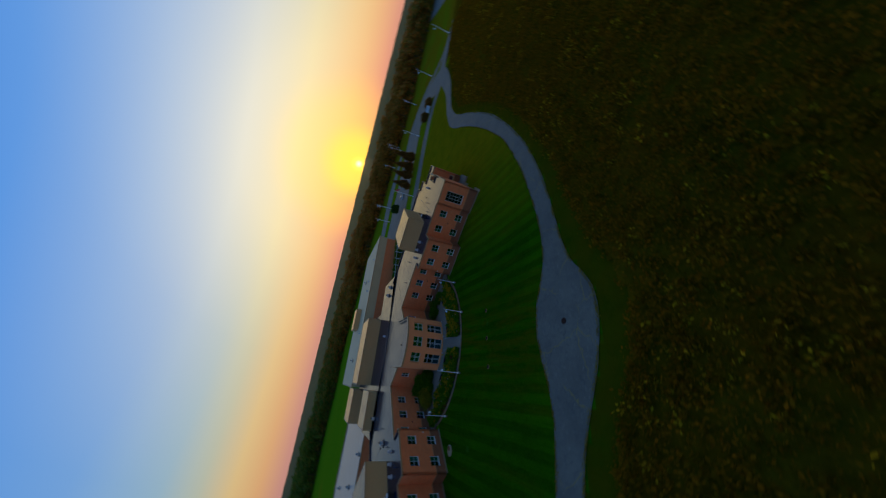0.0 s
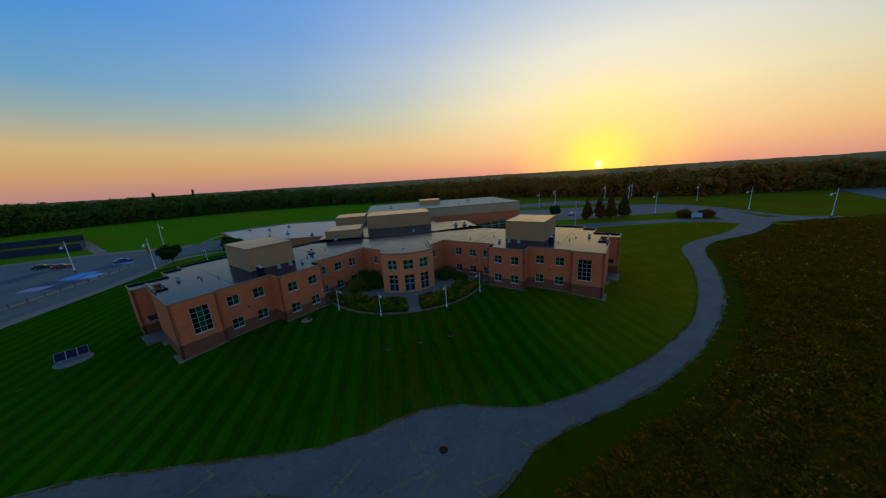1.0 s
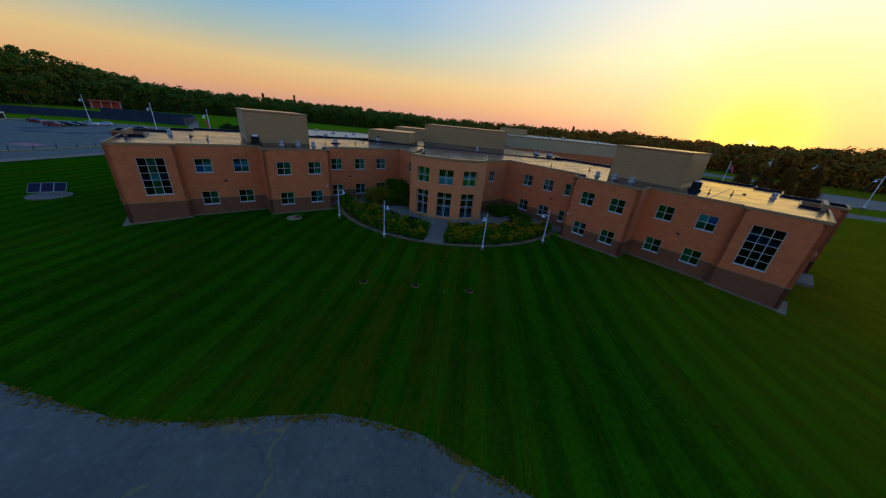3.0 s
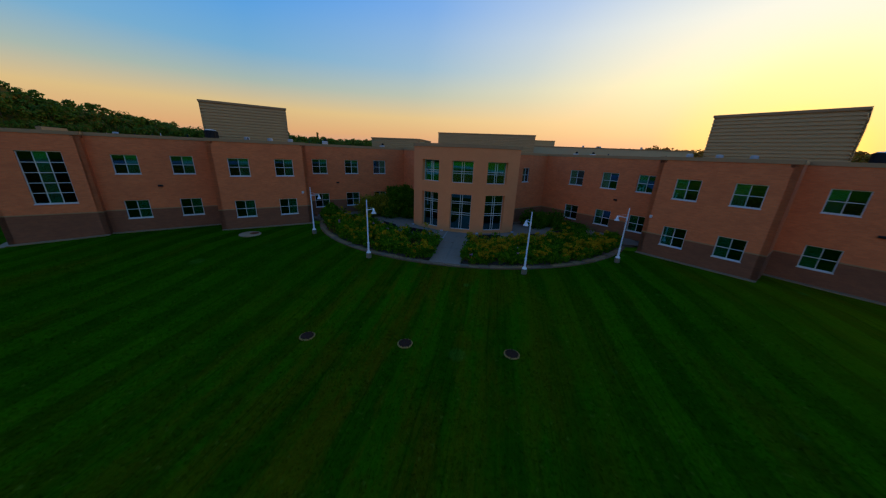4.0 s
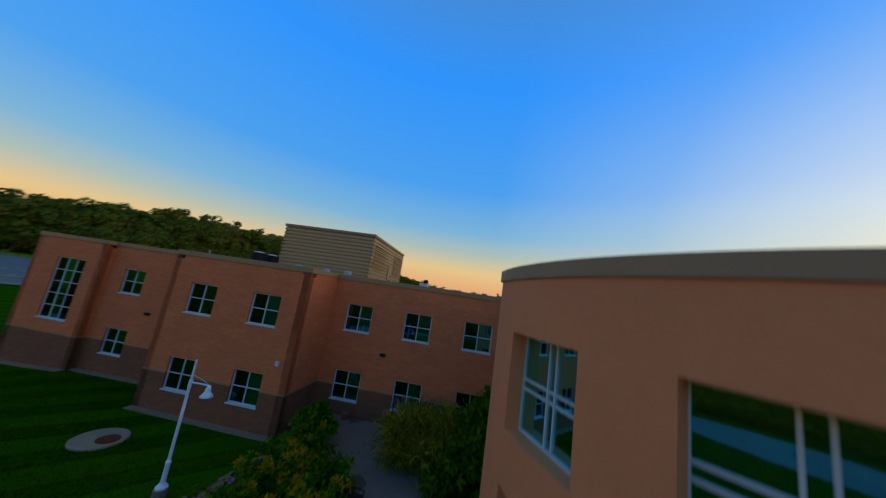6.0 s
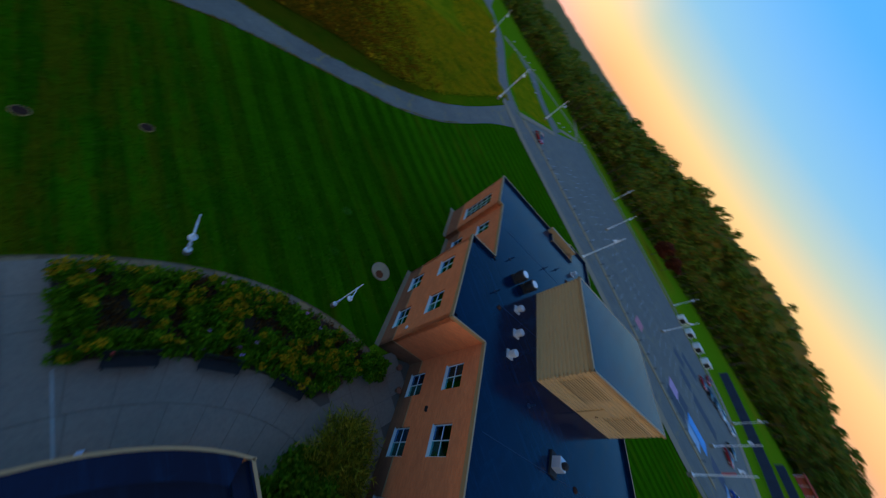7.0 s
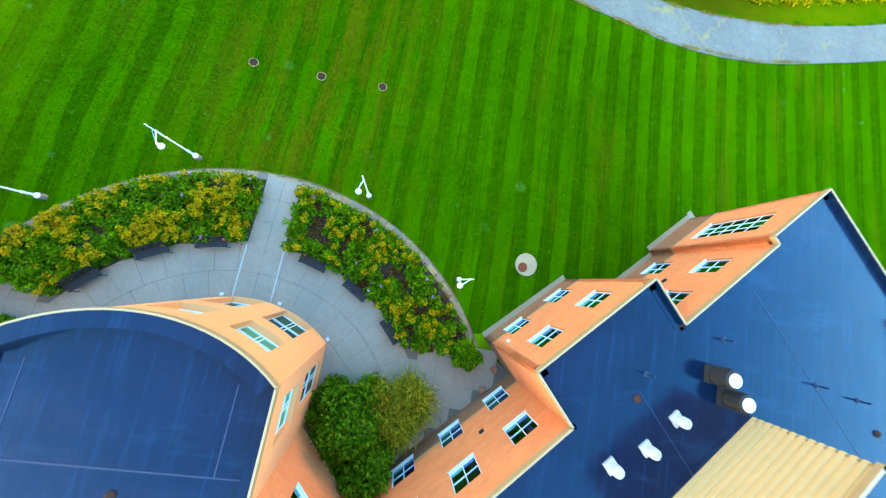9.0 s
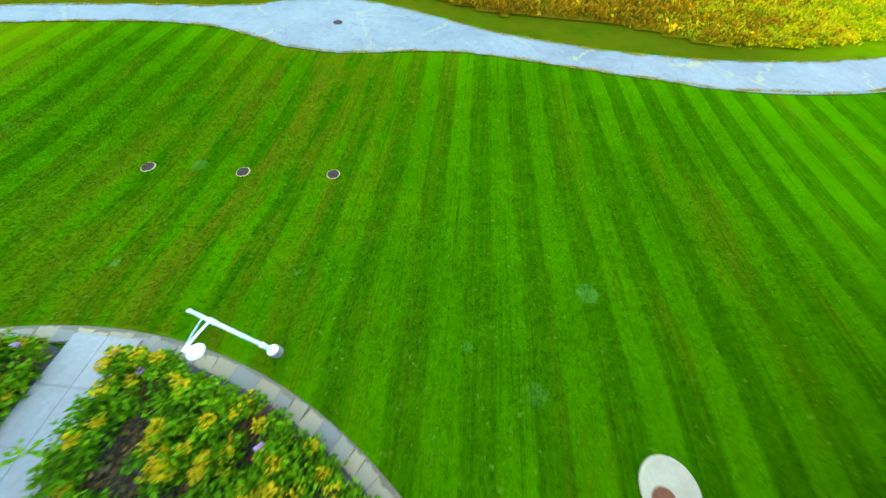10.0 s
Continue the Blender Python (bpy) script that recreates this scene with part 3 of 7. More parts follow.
def lathe(profile, seg=16, cap=True):
    """A turned shape from (radius, height) pairs."""
    bm = bmesh.new()
    rings = []
    for r, z in profile:
        rings.append([bm.verts.new((r * math.cos(2 * math.pi * i / seg), r * math.sin(2 * math.pi * i / seg), z)) for i in range(seg)])
    for a, b in zip(rings, rings[1:]):
        for i in range(seg):
            bm.faces.new((a[i], a[(i + 1) % seg], b[(i + 1) % seg], b[i]))
    if cap:
        bm.faces.new(rings[0][::-1])
        bm.faces.new(rings[-1])
    bmesh.ops.recalc_face_normals(bm, faces=bm.faces[:])
    return bm


def shift(bm, m):
    bmesh.ops.transform(bm, matrix=m, verts=bm.verts[:])
    return bm


def tube(bm, points, r, seg=8):
    """A round bar along points, added to bm."""
    pts = [Vector(p) for p in points]
    rings = []
    for i, p in enumerate(pts):
        d = (pts[min(i + 1, len(pts) - 1)] - pts[max(i - 1, 0)]).normalized()
        side = d.cross(Vector((0, 0, 1)))
        side = side.normalized() if side.length > 1e-3 else Vector((1, 0, 0))
        up = side.cross(d)
        rr = r[i] if isinstance(r, (list, tuple)) else r
        rings.append([bm.verts.new(p + (side * math.cos(2 * math.pi * k / seg) + up * math.sin(2 * math.pi * k / seg)) * rr) for k in range(seg)])
    for a, b in zip(rings, rings[1:]):
        for k in range(seg):
            bm.faces.new((a[k], a[(k + 1) % seg], b[(k + 1) % seg], b[k]))
    bm.faces.new(rings[0][::-1])
    bm.faces.new(rings[-1])
    bmesh.ops.recalc_face_normals(bm, faces=bm.faces[:])
    return bm


def smooth_step(a, b, x):
    t = min(1.0, max(0.0, (x - a) / (b - a)))
    return t * t * (3 - 2 * t)


def ground_z(x, y):
    """The lawn falls gently from the building to the path."""
    s = min(1.0, max(0.0, (-1 - y) / 25.0))
    dip = 0.35 * smooth_step(14, 28, abs(x)) * (1 - smooth_step(45, 72, abs(x))) * (1 - smooth_step(4, 22, y)) * (1 - smooth_step(0, 1, s))
    step = 0.27 * smooth_step(12.9, 16.5, math.hypot(x, y - 17.5)) * (1 - smooth_step(8.5, 12, y)) * smooth_step(-20, -2, y) * (1 - smooth_step(15, 24, abs(x)))
    hollow = 0.2 * smooth_step(-2, -8, y) * (1 - smooth_step(-12, -22, y)) * (1 - smooth_step(12, 26, abs(x)))
    return -1.0 * (1 - (1 - s) ** 2) * (1 - smooth_step(38, 80, abs(x))) - dip - step - hollow


def inside(p, poly):
    x, y, hit = p[0], p[1], False
    for (x0, y0), (x1, y1) in zip(poly, poly[1:] + poly[:1]):
        if (y0 > y) != (y1 > y) and x < (x1 - x0) * (y - y0) / (y1 - y0) + x0:
            hit = not hit
    return hit


def leaf_quads(centres, sizes, rng, flat=0.0, tall=1.0, face=None):
    """Small bent leaf blades with random turns at the given centres, or turned to the given sides: vertices and quads."""
    n = len(centres)
    a = rng.normal(size=(n, 3))
    a[:, 2] *= 1 - flat
    if face is not None:
        a -= face * (a * face).sum(1)[:, None]
    a /= np.linalg.norm(a, axis=1)[:, None]
    b = rng.normal(size=(n, 3))
    b[:, 2] *= tall
    b -= a * (a * b).sum(1)[:, None]
    if face is not None:
        b = np.cross(face, a)
    b /= np.linalg.norm(b, axis=1)[:, None]
    s = np.asarray(sizes).reshape(-1, 1)
    v = np.stack([centres - a * s * 0.5, centres - b * s * 0.9, centres + a * s * 0.5, centres + b * s * 0.9], 1).reshape(-1, 3)
    f = np.arange(4 * n).reshape(n, 4)
    return v, f


# ---- ground, lawn, path, roads ----
def graded(limits):
    out = []
    for a, b, step in limits:
        out += list(np.arange(a, b - 1e-6, step))
    return np.array(out + [limits[-1][1]])


def sheet(name, xs, ys, zf, keep, mat, label, category):
    nx, ny = len(xs), len(ys)
    verts = np.array([(x, y, zf(x, y)) for y in ys for x in xs])
    faces = [(j * nx + i, j * nx + i + 1, (j + 1) * nx + i + 1, (j + 1) * nx + i) for j in range(ny - 1) for i in range(nx - 1)
             if keep is None or keep((xs[i] + xs[i + 1]) / 2, (ys[j] + ys[j + 1]) / 2)]
    return tagged(array_mesh(name, verts, faces, mat), label, category, kind="structure")


def horizon_drop(x, y, start):
    """Drop of the country beyond the woods, fitted to the camera's horizon; least in the west and the east."""
    az = abs(math.degrees(math.atan2(x, y)))
    return 0.004 * max(0.0, math.hypot(x, y) - start) * float(np.interp(az, [0, 35, 60, 180], [1.0, 1.0, 0.3, 0.3]))


def land_z(x, y):
    r = math.hypot(x, y)
    far = smooth_step(250, 900, r)
    return ground_z(x, y) - 0.03 + far * 3.0 * noise.noise((x * 0.0016, y * 0.0016, 0.3)) - horizon_drop(x, y, 420)


gx = graded([(-4200, -1000, 400), (-1000, -260, 40), (-260, -90, 8), (-90, 90, 2.5), (90, 260, 8), (260, 1000, 40), (1000, 4200, 400)])
gy = graded([(-4200, -1000, 400), (-1000, -260, 40), (-260, -80, 8), (-80, 60, 2.5), (60, 260, 8), (260, 1000, 40), (1000, 4200, 400)])
sheet("ground", gx, gy, land_z, None, GROUND, "flat grassland reaching out to the wooded horizon", "ground")

# the winding path: the lawn's edge and the meadow's edge, from the lot in the west to the drive in the east
PATH_LAWN = [(-80, -33.5), (-74.4, -32.41), (-61.34, -29.43), (-48.98, -25.34), (-39.21, -22.39), (-30.45, -21.36), (-25.51, -21.78), (-20.57, -22.2), (-15.65, -22.72), (-10.86, -23.06), (-7.19, -22.55),
             (-4.29, -21.75), (-1.57, -21.15), (1.06, -21.15), (3.4, -21.55), (6.12, -22.55), (8.83, -23.26), (12.42, -23.26), (16.26, -22.71), (21.61, -21.37), (27.65, -19.59), (34.5, -16.84),
             (41.11, -13.52), (49.65, -7.24), (57.45, -0.2), (62.78, 5.42), (66.98, 10.16), (71, 14.2), (76, 17.6), (86, 21.4), (99, 24.6), (112, 30.5), (121, 36)]
PATH_MEADOW = [(-80, -43), (-75.5, -40.7), (-61.86, -34.67), (-49.94, -30.15), (-39.87, -27.31), (-31.32, -25.84), (-25.3, -25.64), (-21.4, -25.74), (-17, -26.34), (-12.96, -27.09), (-9.49, -28.25),
             (-6.13, -29.59), (-3.34, -30.36), (0.13, -30.94), (3.02, -30.75), (5.52, -29.4), (7.44, -28.05), (11.1, -26.9), (17.04, -25.84), (23.43, -24.33), (28.91, -22.6), (34.49, -20.32),
             (44.38, -15.01), (53.49, -8.89), (63.17, -0.22), (68.07, 5.05), (71.8, 8.9), (75.5, 12), (79, 14.3), (87, 17.8), (103, 20.5), (117, 25.5), (128, 31)]


def meadow_side(x):
    return np.interp(x, [p[0] for p in PATH_MEADOW], [p[1] for p in PATH_MEADOW])


LAWN_AREA = [(a, b + 0.0) for a, b in PATH_LAWN] + [(121, 40), (100, 41), (80, 50), (60, 62), (40, 60), (-60, 70), (-80, 40), (-74.6, 25), (-73.5, 3), (-73.5, -30)]
def offset_line(line, d):
    """The line moved d to its right-hand side."""
    out = []
    for i, p in enumerate(line):
        a, b = line[max(i - 1, 0)], line[min(i + 1, len(line) - 1)]
        t = Vector((b[0] - a[0], b[1] - a[1])).normalized()
        out.append((p[0] + t.y * d, p[1] - t.x * d))
    return out


MOWN_STRIP = PATH_MEADOW + [offset_line(PATH_MEADOW, float(np.interp(p[0], [-80, -54, -40, -34, -28, -24, -18, -14, -8, 0, 10, 18], [3.0, 3.0, 2.3, 2.0, 3.6, 5.4, 4.8, 3.4, 3.2, 3.4, 3.4, 2.7])))[i] for i, p in enumerate(PATH_MEADOW)][::-1]
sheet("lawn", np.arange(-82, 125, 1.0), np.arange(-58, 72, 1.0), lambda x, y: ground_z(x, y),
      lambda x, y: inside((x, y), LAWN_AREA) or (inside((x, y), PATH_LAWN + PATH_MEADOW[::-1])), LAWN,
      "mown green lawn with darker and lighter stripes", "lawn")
sheet("verge", np.arange(-82, 125, 0.75), np.arange(-58, 72, 0.75), lambda x, y: ground_z(x, y) - 0.004,
      lambda x, y: inside((x, y), MOWN_STRIP) or inside((x + 0.6, y + 1.4), MOWN_STRIP) or inside((x - 0.6, y + 1.4), MOWN_STRIP) or (inside((x, y), PATH_LAWN + PATH_MEADOW[::-1]) and abs(y - meadow_side(x)) < 2.0), MOWN, "short green and brown grass beside the path", "grass")


def in_meadow(x, y):
    return -128 < x < 230 and y < (24 if x < 128 else 30 - (x - 128) * 0.12) and not inside((x, y), LAWN_AREA) and not inside((x, y), MOWN_STRIP) and not inside((x, y), PATH_LAWN + PATH_MEADOW[::-1]) \
        and y < meadow_side(x) and (x < 55 or y > (x - 150) * 0.83 - 6) and not (x < -80 and y > -52 - (x + 80) * -1.35)


sheet("meadow", graded([(-130, -60, 3), (-60, 60, 0.75), (60, 230, 3)]), graded([(-150, -60, 4), (-60, -16, 0.75), (-16, 30, 1.5)]), lambda x, y: ground_z(x, y) + 0.09 + 0.10 * noise.noise((x * 0.4, y * 0.4, 0)),
      in_meadow, MEADOW, "rough unmown meadow of brown and yellow autumn grass", "meadow")


def ribbon(name, left, right, z, mat, label, category, steps=4, across=4, kind="structure", thick=0.0):
    """A surface between two edge lines with equal numbers of points."""
    def dense(line):
        pts = [Vector((*p, 0)) for p in line]
        out = []
        for i in range(len(pts) - 1):
            p0, p1, p2, p3 = pts[max(i - 1, 0)], pts[i], pts[i + 1], pts[min(i + 2, len(pts) - 1)]
            for k in range(steps):
                t = k / steps
                out.append(0.5 * ((2 * p1) + (p2 - p0) * t + (2 * p0 - 5 * p1 + 4 * p2 - p3) * t * t + (3 * p1 - p0 - 3 * p2 + p3) * t ** 3))
        return out + [pts[-1]]
    a, b = dense(left), dense(right)
    zf = z if callable(z) else (lambda x, y: z)
    verts, faces = [], []
    for p, q in zip(a, b):
        wob = 0.10 * noise.noise((p.x * 0.9, p.y * 0.9, 2.0)) if name == "path" else 0.0
        for k in range(across + 1):
            m = p.lerp(q, k / across)
            if name == "path" and k in (0, across):
                m = m + (p - q).normalized() * wob
            verts.append((m.x, m.y, zf(m.x, m.y)))
    w = across + 1
    for i in range(len(a) - 1):
        for k in range(across):
            faces.append((i * w + k, i * w + k + 1, (i + 1) * w + k + 1, (i + 1) * w + k))
    return tagged(array_mesh(name, verts, faces, mat), label, category, kind=kind)


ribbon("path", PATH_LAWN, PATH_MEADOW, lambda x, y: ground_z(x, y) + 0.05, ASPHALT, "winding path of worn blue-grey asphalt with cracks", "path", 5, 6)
# west: pavement, lane, island of kerb slabs and the car park
LANE_IN = [(-78.8, -45), (-77, -32), (-77, -13.6), (-77.4, 3), (-76.6, 21), (-75.6, 35), (-75.4, 48), (-77.5, 60), (-77, 68), (-70, 75), (-56, 79)]
LANE_OUT = [(-86, -40), (-87.5, -30), (-87.5, -13), (-87.6, 3), (-86.4, 14), (-85.2, 28), (-84.4, 45), (-85, 62), (-86, 80), (-84, 97), (-70, 101)]
ribbon("pavement", [(-75.5, -42), (-74, -31), (-74, -13), (-74.2, 3), (-73.4, 21), (-72.4, 35), (-72.2, 48), (-74.0, 58), (-72, 64), (-66, 68.5), (-54, 71)],
       LANE_IN[:-4] + [(-76.4, 61.5), (-74, 68.0), (-67, 71.0), (-55, 73.5)], 0.12, WALKWAY, "pale concrete pavement beside the lane", "pavement", 3, 2)
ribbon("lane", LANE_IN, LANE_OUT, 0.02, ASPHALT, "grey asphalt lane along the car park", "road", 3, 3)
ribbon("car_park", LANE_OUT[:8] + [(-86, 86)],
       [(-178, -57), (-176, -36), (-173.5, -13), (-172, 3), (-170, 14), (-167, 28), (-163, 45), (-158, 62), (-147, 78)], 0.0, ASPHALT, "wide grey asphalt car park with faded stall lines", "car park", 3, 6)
ribbon("lot_north_end", [(-147, 78), (-130, 84), (-112, 86.5), (-98, 86.5), (-86, 86)], [(-147, 62), (-130, 66), (-112, 68), (-98, 70), (-86, 70)], 0.01, ASPHALT, "grey asphalt at the end of the car park", "road", 2, 2)
ribbon("north_footway", [(-168, 62), (-160, 74), (-148, 82.5), (-130, 89), (-112, 91.5), (-96, 91.5), (-86, 94)], [(-163, 58), (-156, 70), (-146.5, 78), (-130, 84), (-112, 86.5), (-98, 86.5), (-86, 87)], 0.06, WALKWAY, "pale footway at the end of the car park", "pavement", 3, 1)
ribbon("court_path", [(-121, 91), (-140, 109), (-164, 133)], [(-117, 92), (-137, 112), (-161, 136.5)], 0.05, WALKWAY, "pale path leading past the sports court", "path", 2, 1)
ribbon("field_path", [(-86, 96), (-87.5, 109), (-86, 122), (-80, 140)], [(-84, 96), (-85.6, 109), (-84, 122), (-78, 140)], 0.05, WALKWAY, "thin path over the playing field", "path", 3, 1)
ribbon("lot_end_kerb", [(-85.5, -40.2), (-119, -43.8)], [(-84.5, -42.4), (-120.5, -46.4)], 0.1, WALKWAY, "pale concrete pavement at the end of the car park", "pavement", 2, 1)
ribbon("lot_end_kerb", [(-135, -51.2), (-150, -53), (-166, -54.3)], [(-136, -53.5), (-151, -55.3), (-166, -57.0)],
       0.1, WALKWAY, "pale concrete pavement at the end of the car park", "pavement", 2, 1)
ribbon("far_footway", [(-127, -102), (-141, -99), (-157, -88), (-172, -75), (-182, -60), (-184, -40), (-180, -14), (-177, 3), (-173, 28), (-168, 50), (-166, 60)],
       [(-128, -106), (-143, -102.5), (-159, -91.5), (-175, -77.5), (-185.5, -61.5), (-187, -40), (-183, -14), (-180.5, 3), (-176.5, 28), (-171.5, 50), (-169.5, 62)], 0.06, WALKWAY, "pale footway along the wood's edge", "pavement", 3, 1)
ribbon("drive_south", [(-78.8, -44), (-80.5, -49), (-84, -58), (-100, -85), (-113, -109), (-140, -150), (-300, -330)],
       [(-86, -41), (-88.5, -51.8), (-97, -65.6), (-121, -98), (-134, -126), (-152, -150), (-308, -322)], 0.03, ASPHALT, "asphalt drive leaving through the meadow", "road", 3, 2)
ribbon("drive_cross", [(-163, -55), (-190, -75), (-225, -103.5), (-300, -168)], [(-166, -55), (-192, -73), (-227, -101.5), (-302, -165)], 0.07, WALKWAY, "pale narrow path crossing the grass", "path", 3, 1)
ribbon("drive_link", [(-120, -45), (-123, -58), (-130, -73), (-137, -88), (-136, -99)], [(-134, -51), (-133, -62), (-138, -74), (-147, -86), (-150, -93)], 0.05, ASPHALT, "narrow asphalt link road over the grass", "road", 3, 1)
# east: drive and the loop road with its second car park
ribbon("drive_east", [(58, 60), (66, 58.8), (83, 55.2), (100, 52.8), (111, 49.2), (121, 41.5), (131, 40), (141, 36.5), (152, 30), (168, 22.5), (190, 16)],
       [(54, 52), (67, 50), (86, 48.2), (103, 45.2), (112, 41.4), (118, 33), (128, 31.5), (139, 28.5), (149, 23), (164, 14.5), (180, 5)], 0.03, ASPHALT, "asphalt drive with pale kerbs sweeping round the lawn", "road", 3, 2)
ribbon("loop_road", [(58, 84), (70, 70.5), (98, 68), (122, 64.5), (128.5, 58), (127, 49), (121, 41.5)],
       [(66, 115), (90, 108.5), (117, 101), (142, 94), (149, 80), (146, 58), (136, 38)], 0.02, ASPHALT, "grey asphalt loop road and car park", "road", 4, 3)
ribbon("far_lot", [(80, 125), (98, 122), (120, 116), (141, 108)], [(78, 141), (98, 143), (122, 139), (146, 113)], 0.02, ASPHALT, "second strip of asphalt car park", "car park", 3, 2)
ribbon("exit_lane", [(150, 84), (152, 66), (149.5, 54), (147, 44), (147, 36), (156, 28)], [(146.5, 80), (148, 66), (145.5, 55), (143, 45), (142.5, 35), (150, 28)], 0.025, ASPHALT, "narrow asphalt lane leaving the car park", "road", 3, 1)


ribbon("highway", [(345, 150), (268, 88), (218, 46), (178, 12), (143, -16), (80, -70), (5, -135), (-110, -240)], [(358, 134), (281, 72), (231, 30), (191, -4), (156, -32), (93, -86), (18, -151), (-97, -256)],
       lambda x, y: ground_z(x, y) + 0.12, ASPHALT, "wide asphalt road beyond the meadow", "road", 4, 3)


def kerb_line(name, pts, w, h, label):
    bm = bmesh.new()
    for (x0, y0), (x1, y1) in zip(pts, pts[1:]):
        d = Vector((x1 - x0, y1 - y0)).normalized()
        n = Vector((-d.y, d.x)) * w / 2
        v = [bm.verts.new((x, y, z)) for z in (-0.1, h) for x, y in ((x0 - n.x, y0 - n.y), (x1 - n.x, y1 - n.y), (x1 + n.x, y1 + n.y), (x0 + n.x, y0 + n.y))]
        for f in ((3, 2, 1, 0), (4, 5, 6, 7), (0, 1, 5, 4), (1, 2, 6, 5), (2, 3, 7, 6), (3, 0, 4, 7)):
            bm.faces.new([v[i] for i in f])
    bmesh.ops.recalc_face_normals(bm, faces=bm.faces[:])
    return tagged(link_mesh(name, bm, KERB), label, "kerb", kind="structure")


ROUGH = [(-88, -45), (-118, -47.5), (-121.5, -58), (-128.5, -73), (-135, -87), (-133, -99), (-107, -76), (-94, -57)]
sheet("rough_grass", np.arange(-136, -86, 1.5), np.arange(-100, -43, 1.5), lambda x, y: 0.01, lambda x, y: inside((x, y), ROUGH), MEADOW, "patch of dry brown grass between the roads", "grass")
kerb_line("drive_kerb", [(66, 59.0), (83, 55.4), (100, 53.0), (111, 49.4), (120.8, 41.8), (126.8, 49), (128.3, 58), (122, 64.3), (98, 67.8), (70, 70.3)], 0.3, 0.14, "pale concrete kerb along the drive")
kerb_line("loop_kerb", [(54, 51.8), (67, 49.8), (86, 48.0), (103, 45.0), (112, 41.2), (118, 33)], 0.3, 0.14, "pale concrete kerb of the loop road")
kerb_line("lot_kerb", [(-176.3, -36), (-173.8, -13), (-172.3, 3), (-170.3, 14), (-167.3, 28), (-163.3, 45), (-158.3, 62)], 0.3, 0.14, "pale concrete kerb of the car park")

# ---- the school ----
ANG = radians(43.5)
U, N = Vector((math.cos(ANG), math.sin(ANG))), Vector((math.sin(ANG), -math.cos(ANG)))
TOP, ROOF_Z, BASE_Z = 7.86, 7.60, 1.60


def P(s, d, side=-1):
    """A place on a wing from its length s and depth d; side -1 is the west wing, +1 its mirror image in the east."""
    p = U * s + N * d
    return (p.x, p.y) if side < 0 else (-p.x, p.y)


school = thing("school_building", "two-storey orange brick school with angled wings and curved front", "school")


def wall_mesh(A, B, out, z0, z1, holes=(), th=0.35):
    """A wall from A to B (plan) with a thickness inwards and true openings: holes are (from A, width, bottom, top)."""
    A, B, out = Vector(A), Vector(B), Vector(out).normalized()
    L = (B - A).length
    d = (B - A) / L
    hs = [(max(0, c), min(L, c + w), max(z0, b), min(z1, t)) for c, w, b, t in holes if min(z1, t) - max(z0, b) > 0.01]
    xs = sorted({0.0, L, *[h[0] for h in hs], *[h[1] for h in hs]})
    zs = sorted({z0, z1, *[h[2] for h in hs], *[h[3] for h in hs]})
    solid = lambda i, k: 0 <= i < len(xs) - 1 and 0 <= k < len(zs) - 1 and not any(h[0] - 1e-6 <= xs[i] and xs[i + 1] <= h[1] + 1e-6 and h[2] - 1e-6 <= zs[k] and zs[k + 1] <= h[3] + 1e-6 for h in hs)
    bm = bmesh.new()
    made = {}

    def v(i, k, back):
        if (i, k, back) not in made:
            p = A + d * xs[i] - (out * th if back else Vector((0, 0)))
            made[i, k, back] = bm.verts.new((p.x, p.y, zs[k]))
        return made[i, k, back]
    for i in range(len(xs) - 1):
        for k in range(len(zs) - 1):
            if not solid(i, k):
                continue
            bm.faces.new((v(i, k, 0), v(i + 1, k, 0), v(i + 1, k + 1, 0), v(i, k + 1, 0)))
            bm.faces.new((v(i, k, 1), v(i, k + 1, 1), v(i + 1, k + 1, 1), v(i + 1, k, 1)))
            for ii, kk, e in ((i - 1, k, ((i, k), (i, k + 1))), (i + 1, k, ((i + 1, k), (i + 1, k + 1))), (i, k - 1, ((i, k), (i + 1, k))), (i, k + 1, ((i, k + 1), (i + 1, k + 1)))):
                if not solid(ii, kk):
                    (a, b), (c, e2) = e
                    bm.faces.new((v(a, b, 0), v(c, e2, 0), v(c, e2, 1), v(a, b, 1)))
    bmesh.ops.recalc_face_normals(bm, faces=bm.faces[:])
    return bm


def frame_at(A, B, out):
    """The matrix of a wall: x along it, y inwards, z up, at A."""
    A, B = Vector(A), Vector(B)
    d = (B - A).normalized()
    o = -Vector(out).normalized()
    m = Matrix(((d.x, o.x, 0, A.x), (d.y, o.y, 0, A.y), (0, 0, 1, 0), (0, 0, 0, 1)))
    return m


def ring_mesh(w, h, edge=0.06, depth=0.09):
    """The outer frame of a window as one ring."""
    bm = bmesh.new()
    outer, inner = ((0, 0), (w, 0), (w, h), (0, h)), ((edge, edge), (w - edge, edge), (w - edge, h - edge), (edge, h - edge))
    rows = [[bm.verts.new((x, y, z)) for x, z in loop] for loop, y in ((outer, 0), (inner, 0), (inner, depth), (outer, depth))]
    for a, b in zip(rows, rows[1:] + rows[:1]):
        for k in range(4):
            bm.faces.new((a[k], a[(k + 1) % 4], b[(k + 1) % 4], b[k]))
    bmesh.ops.recalc_face_normals(bm, faces=bm.faces[:])
    return bm


SHARED = {}


def shared(name, key, build, mat, parent, label=""):
    """An object of its own on a mesh that alike pieces share."""
    if key not in SHARED:
        me = bpy.data.meshes.new(name)
        bm = build()
        bm.normal_update()
        bm.to_mesh(me)
        bm.free()
        me.materials.append(mat)
        SHARED[key] = me
    ob = new(name, SHARED[key])
    ob.parent = parent
    return tagged(ob, label)


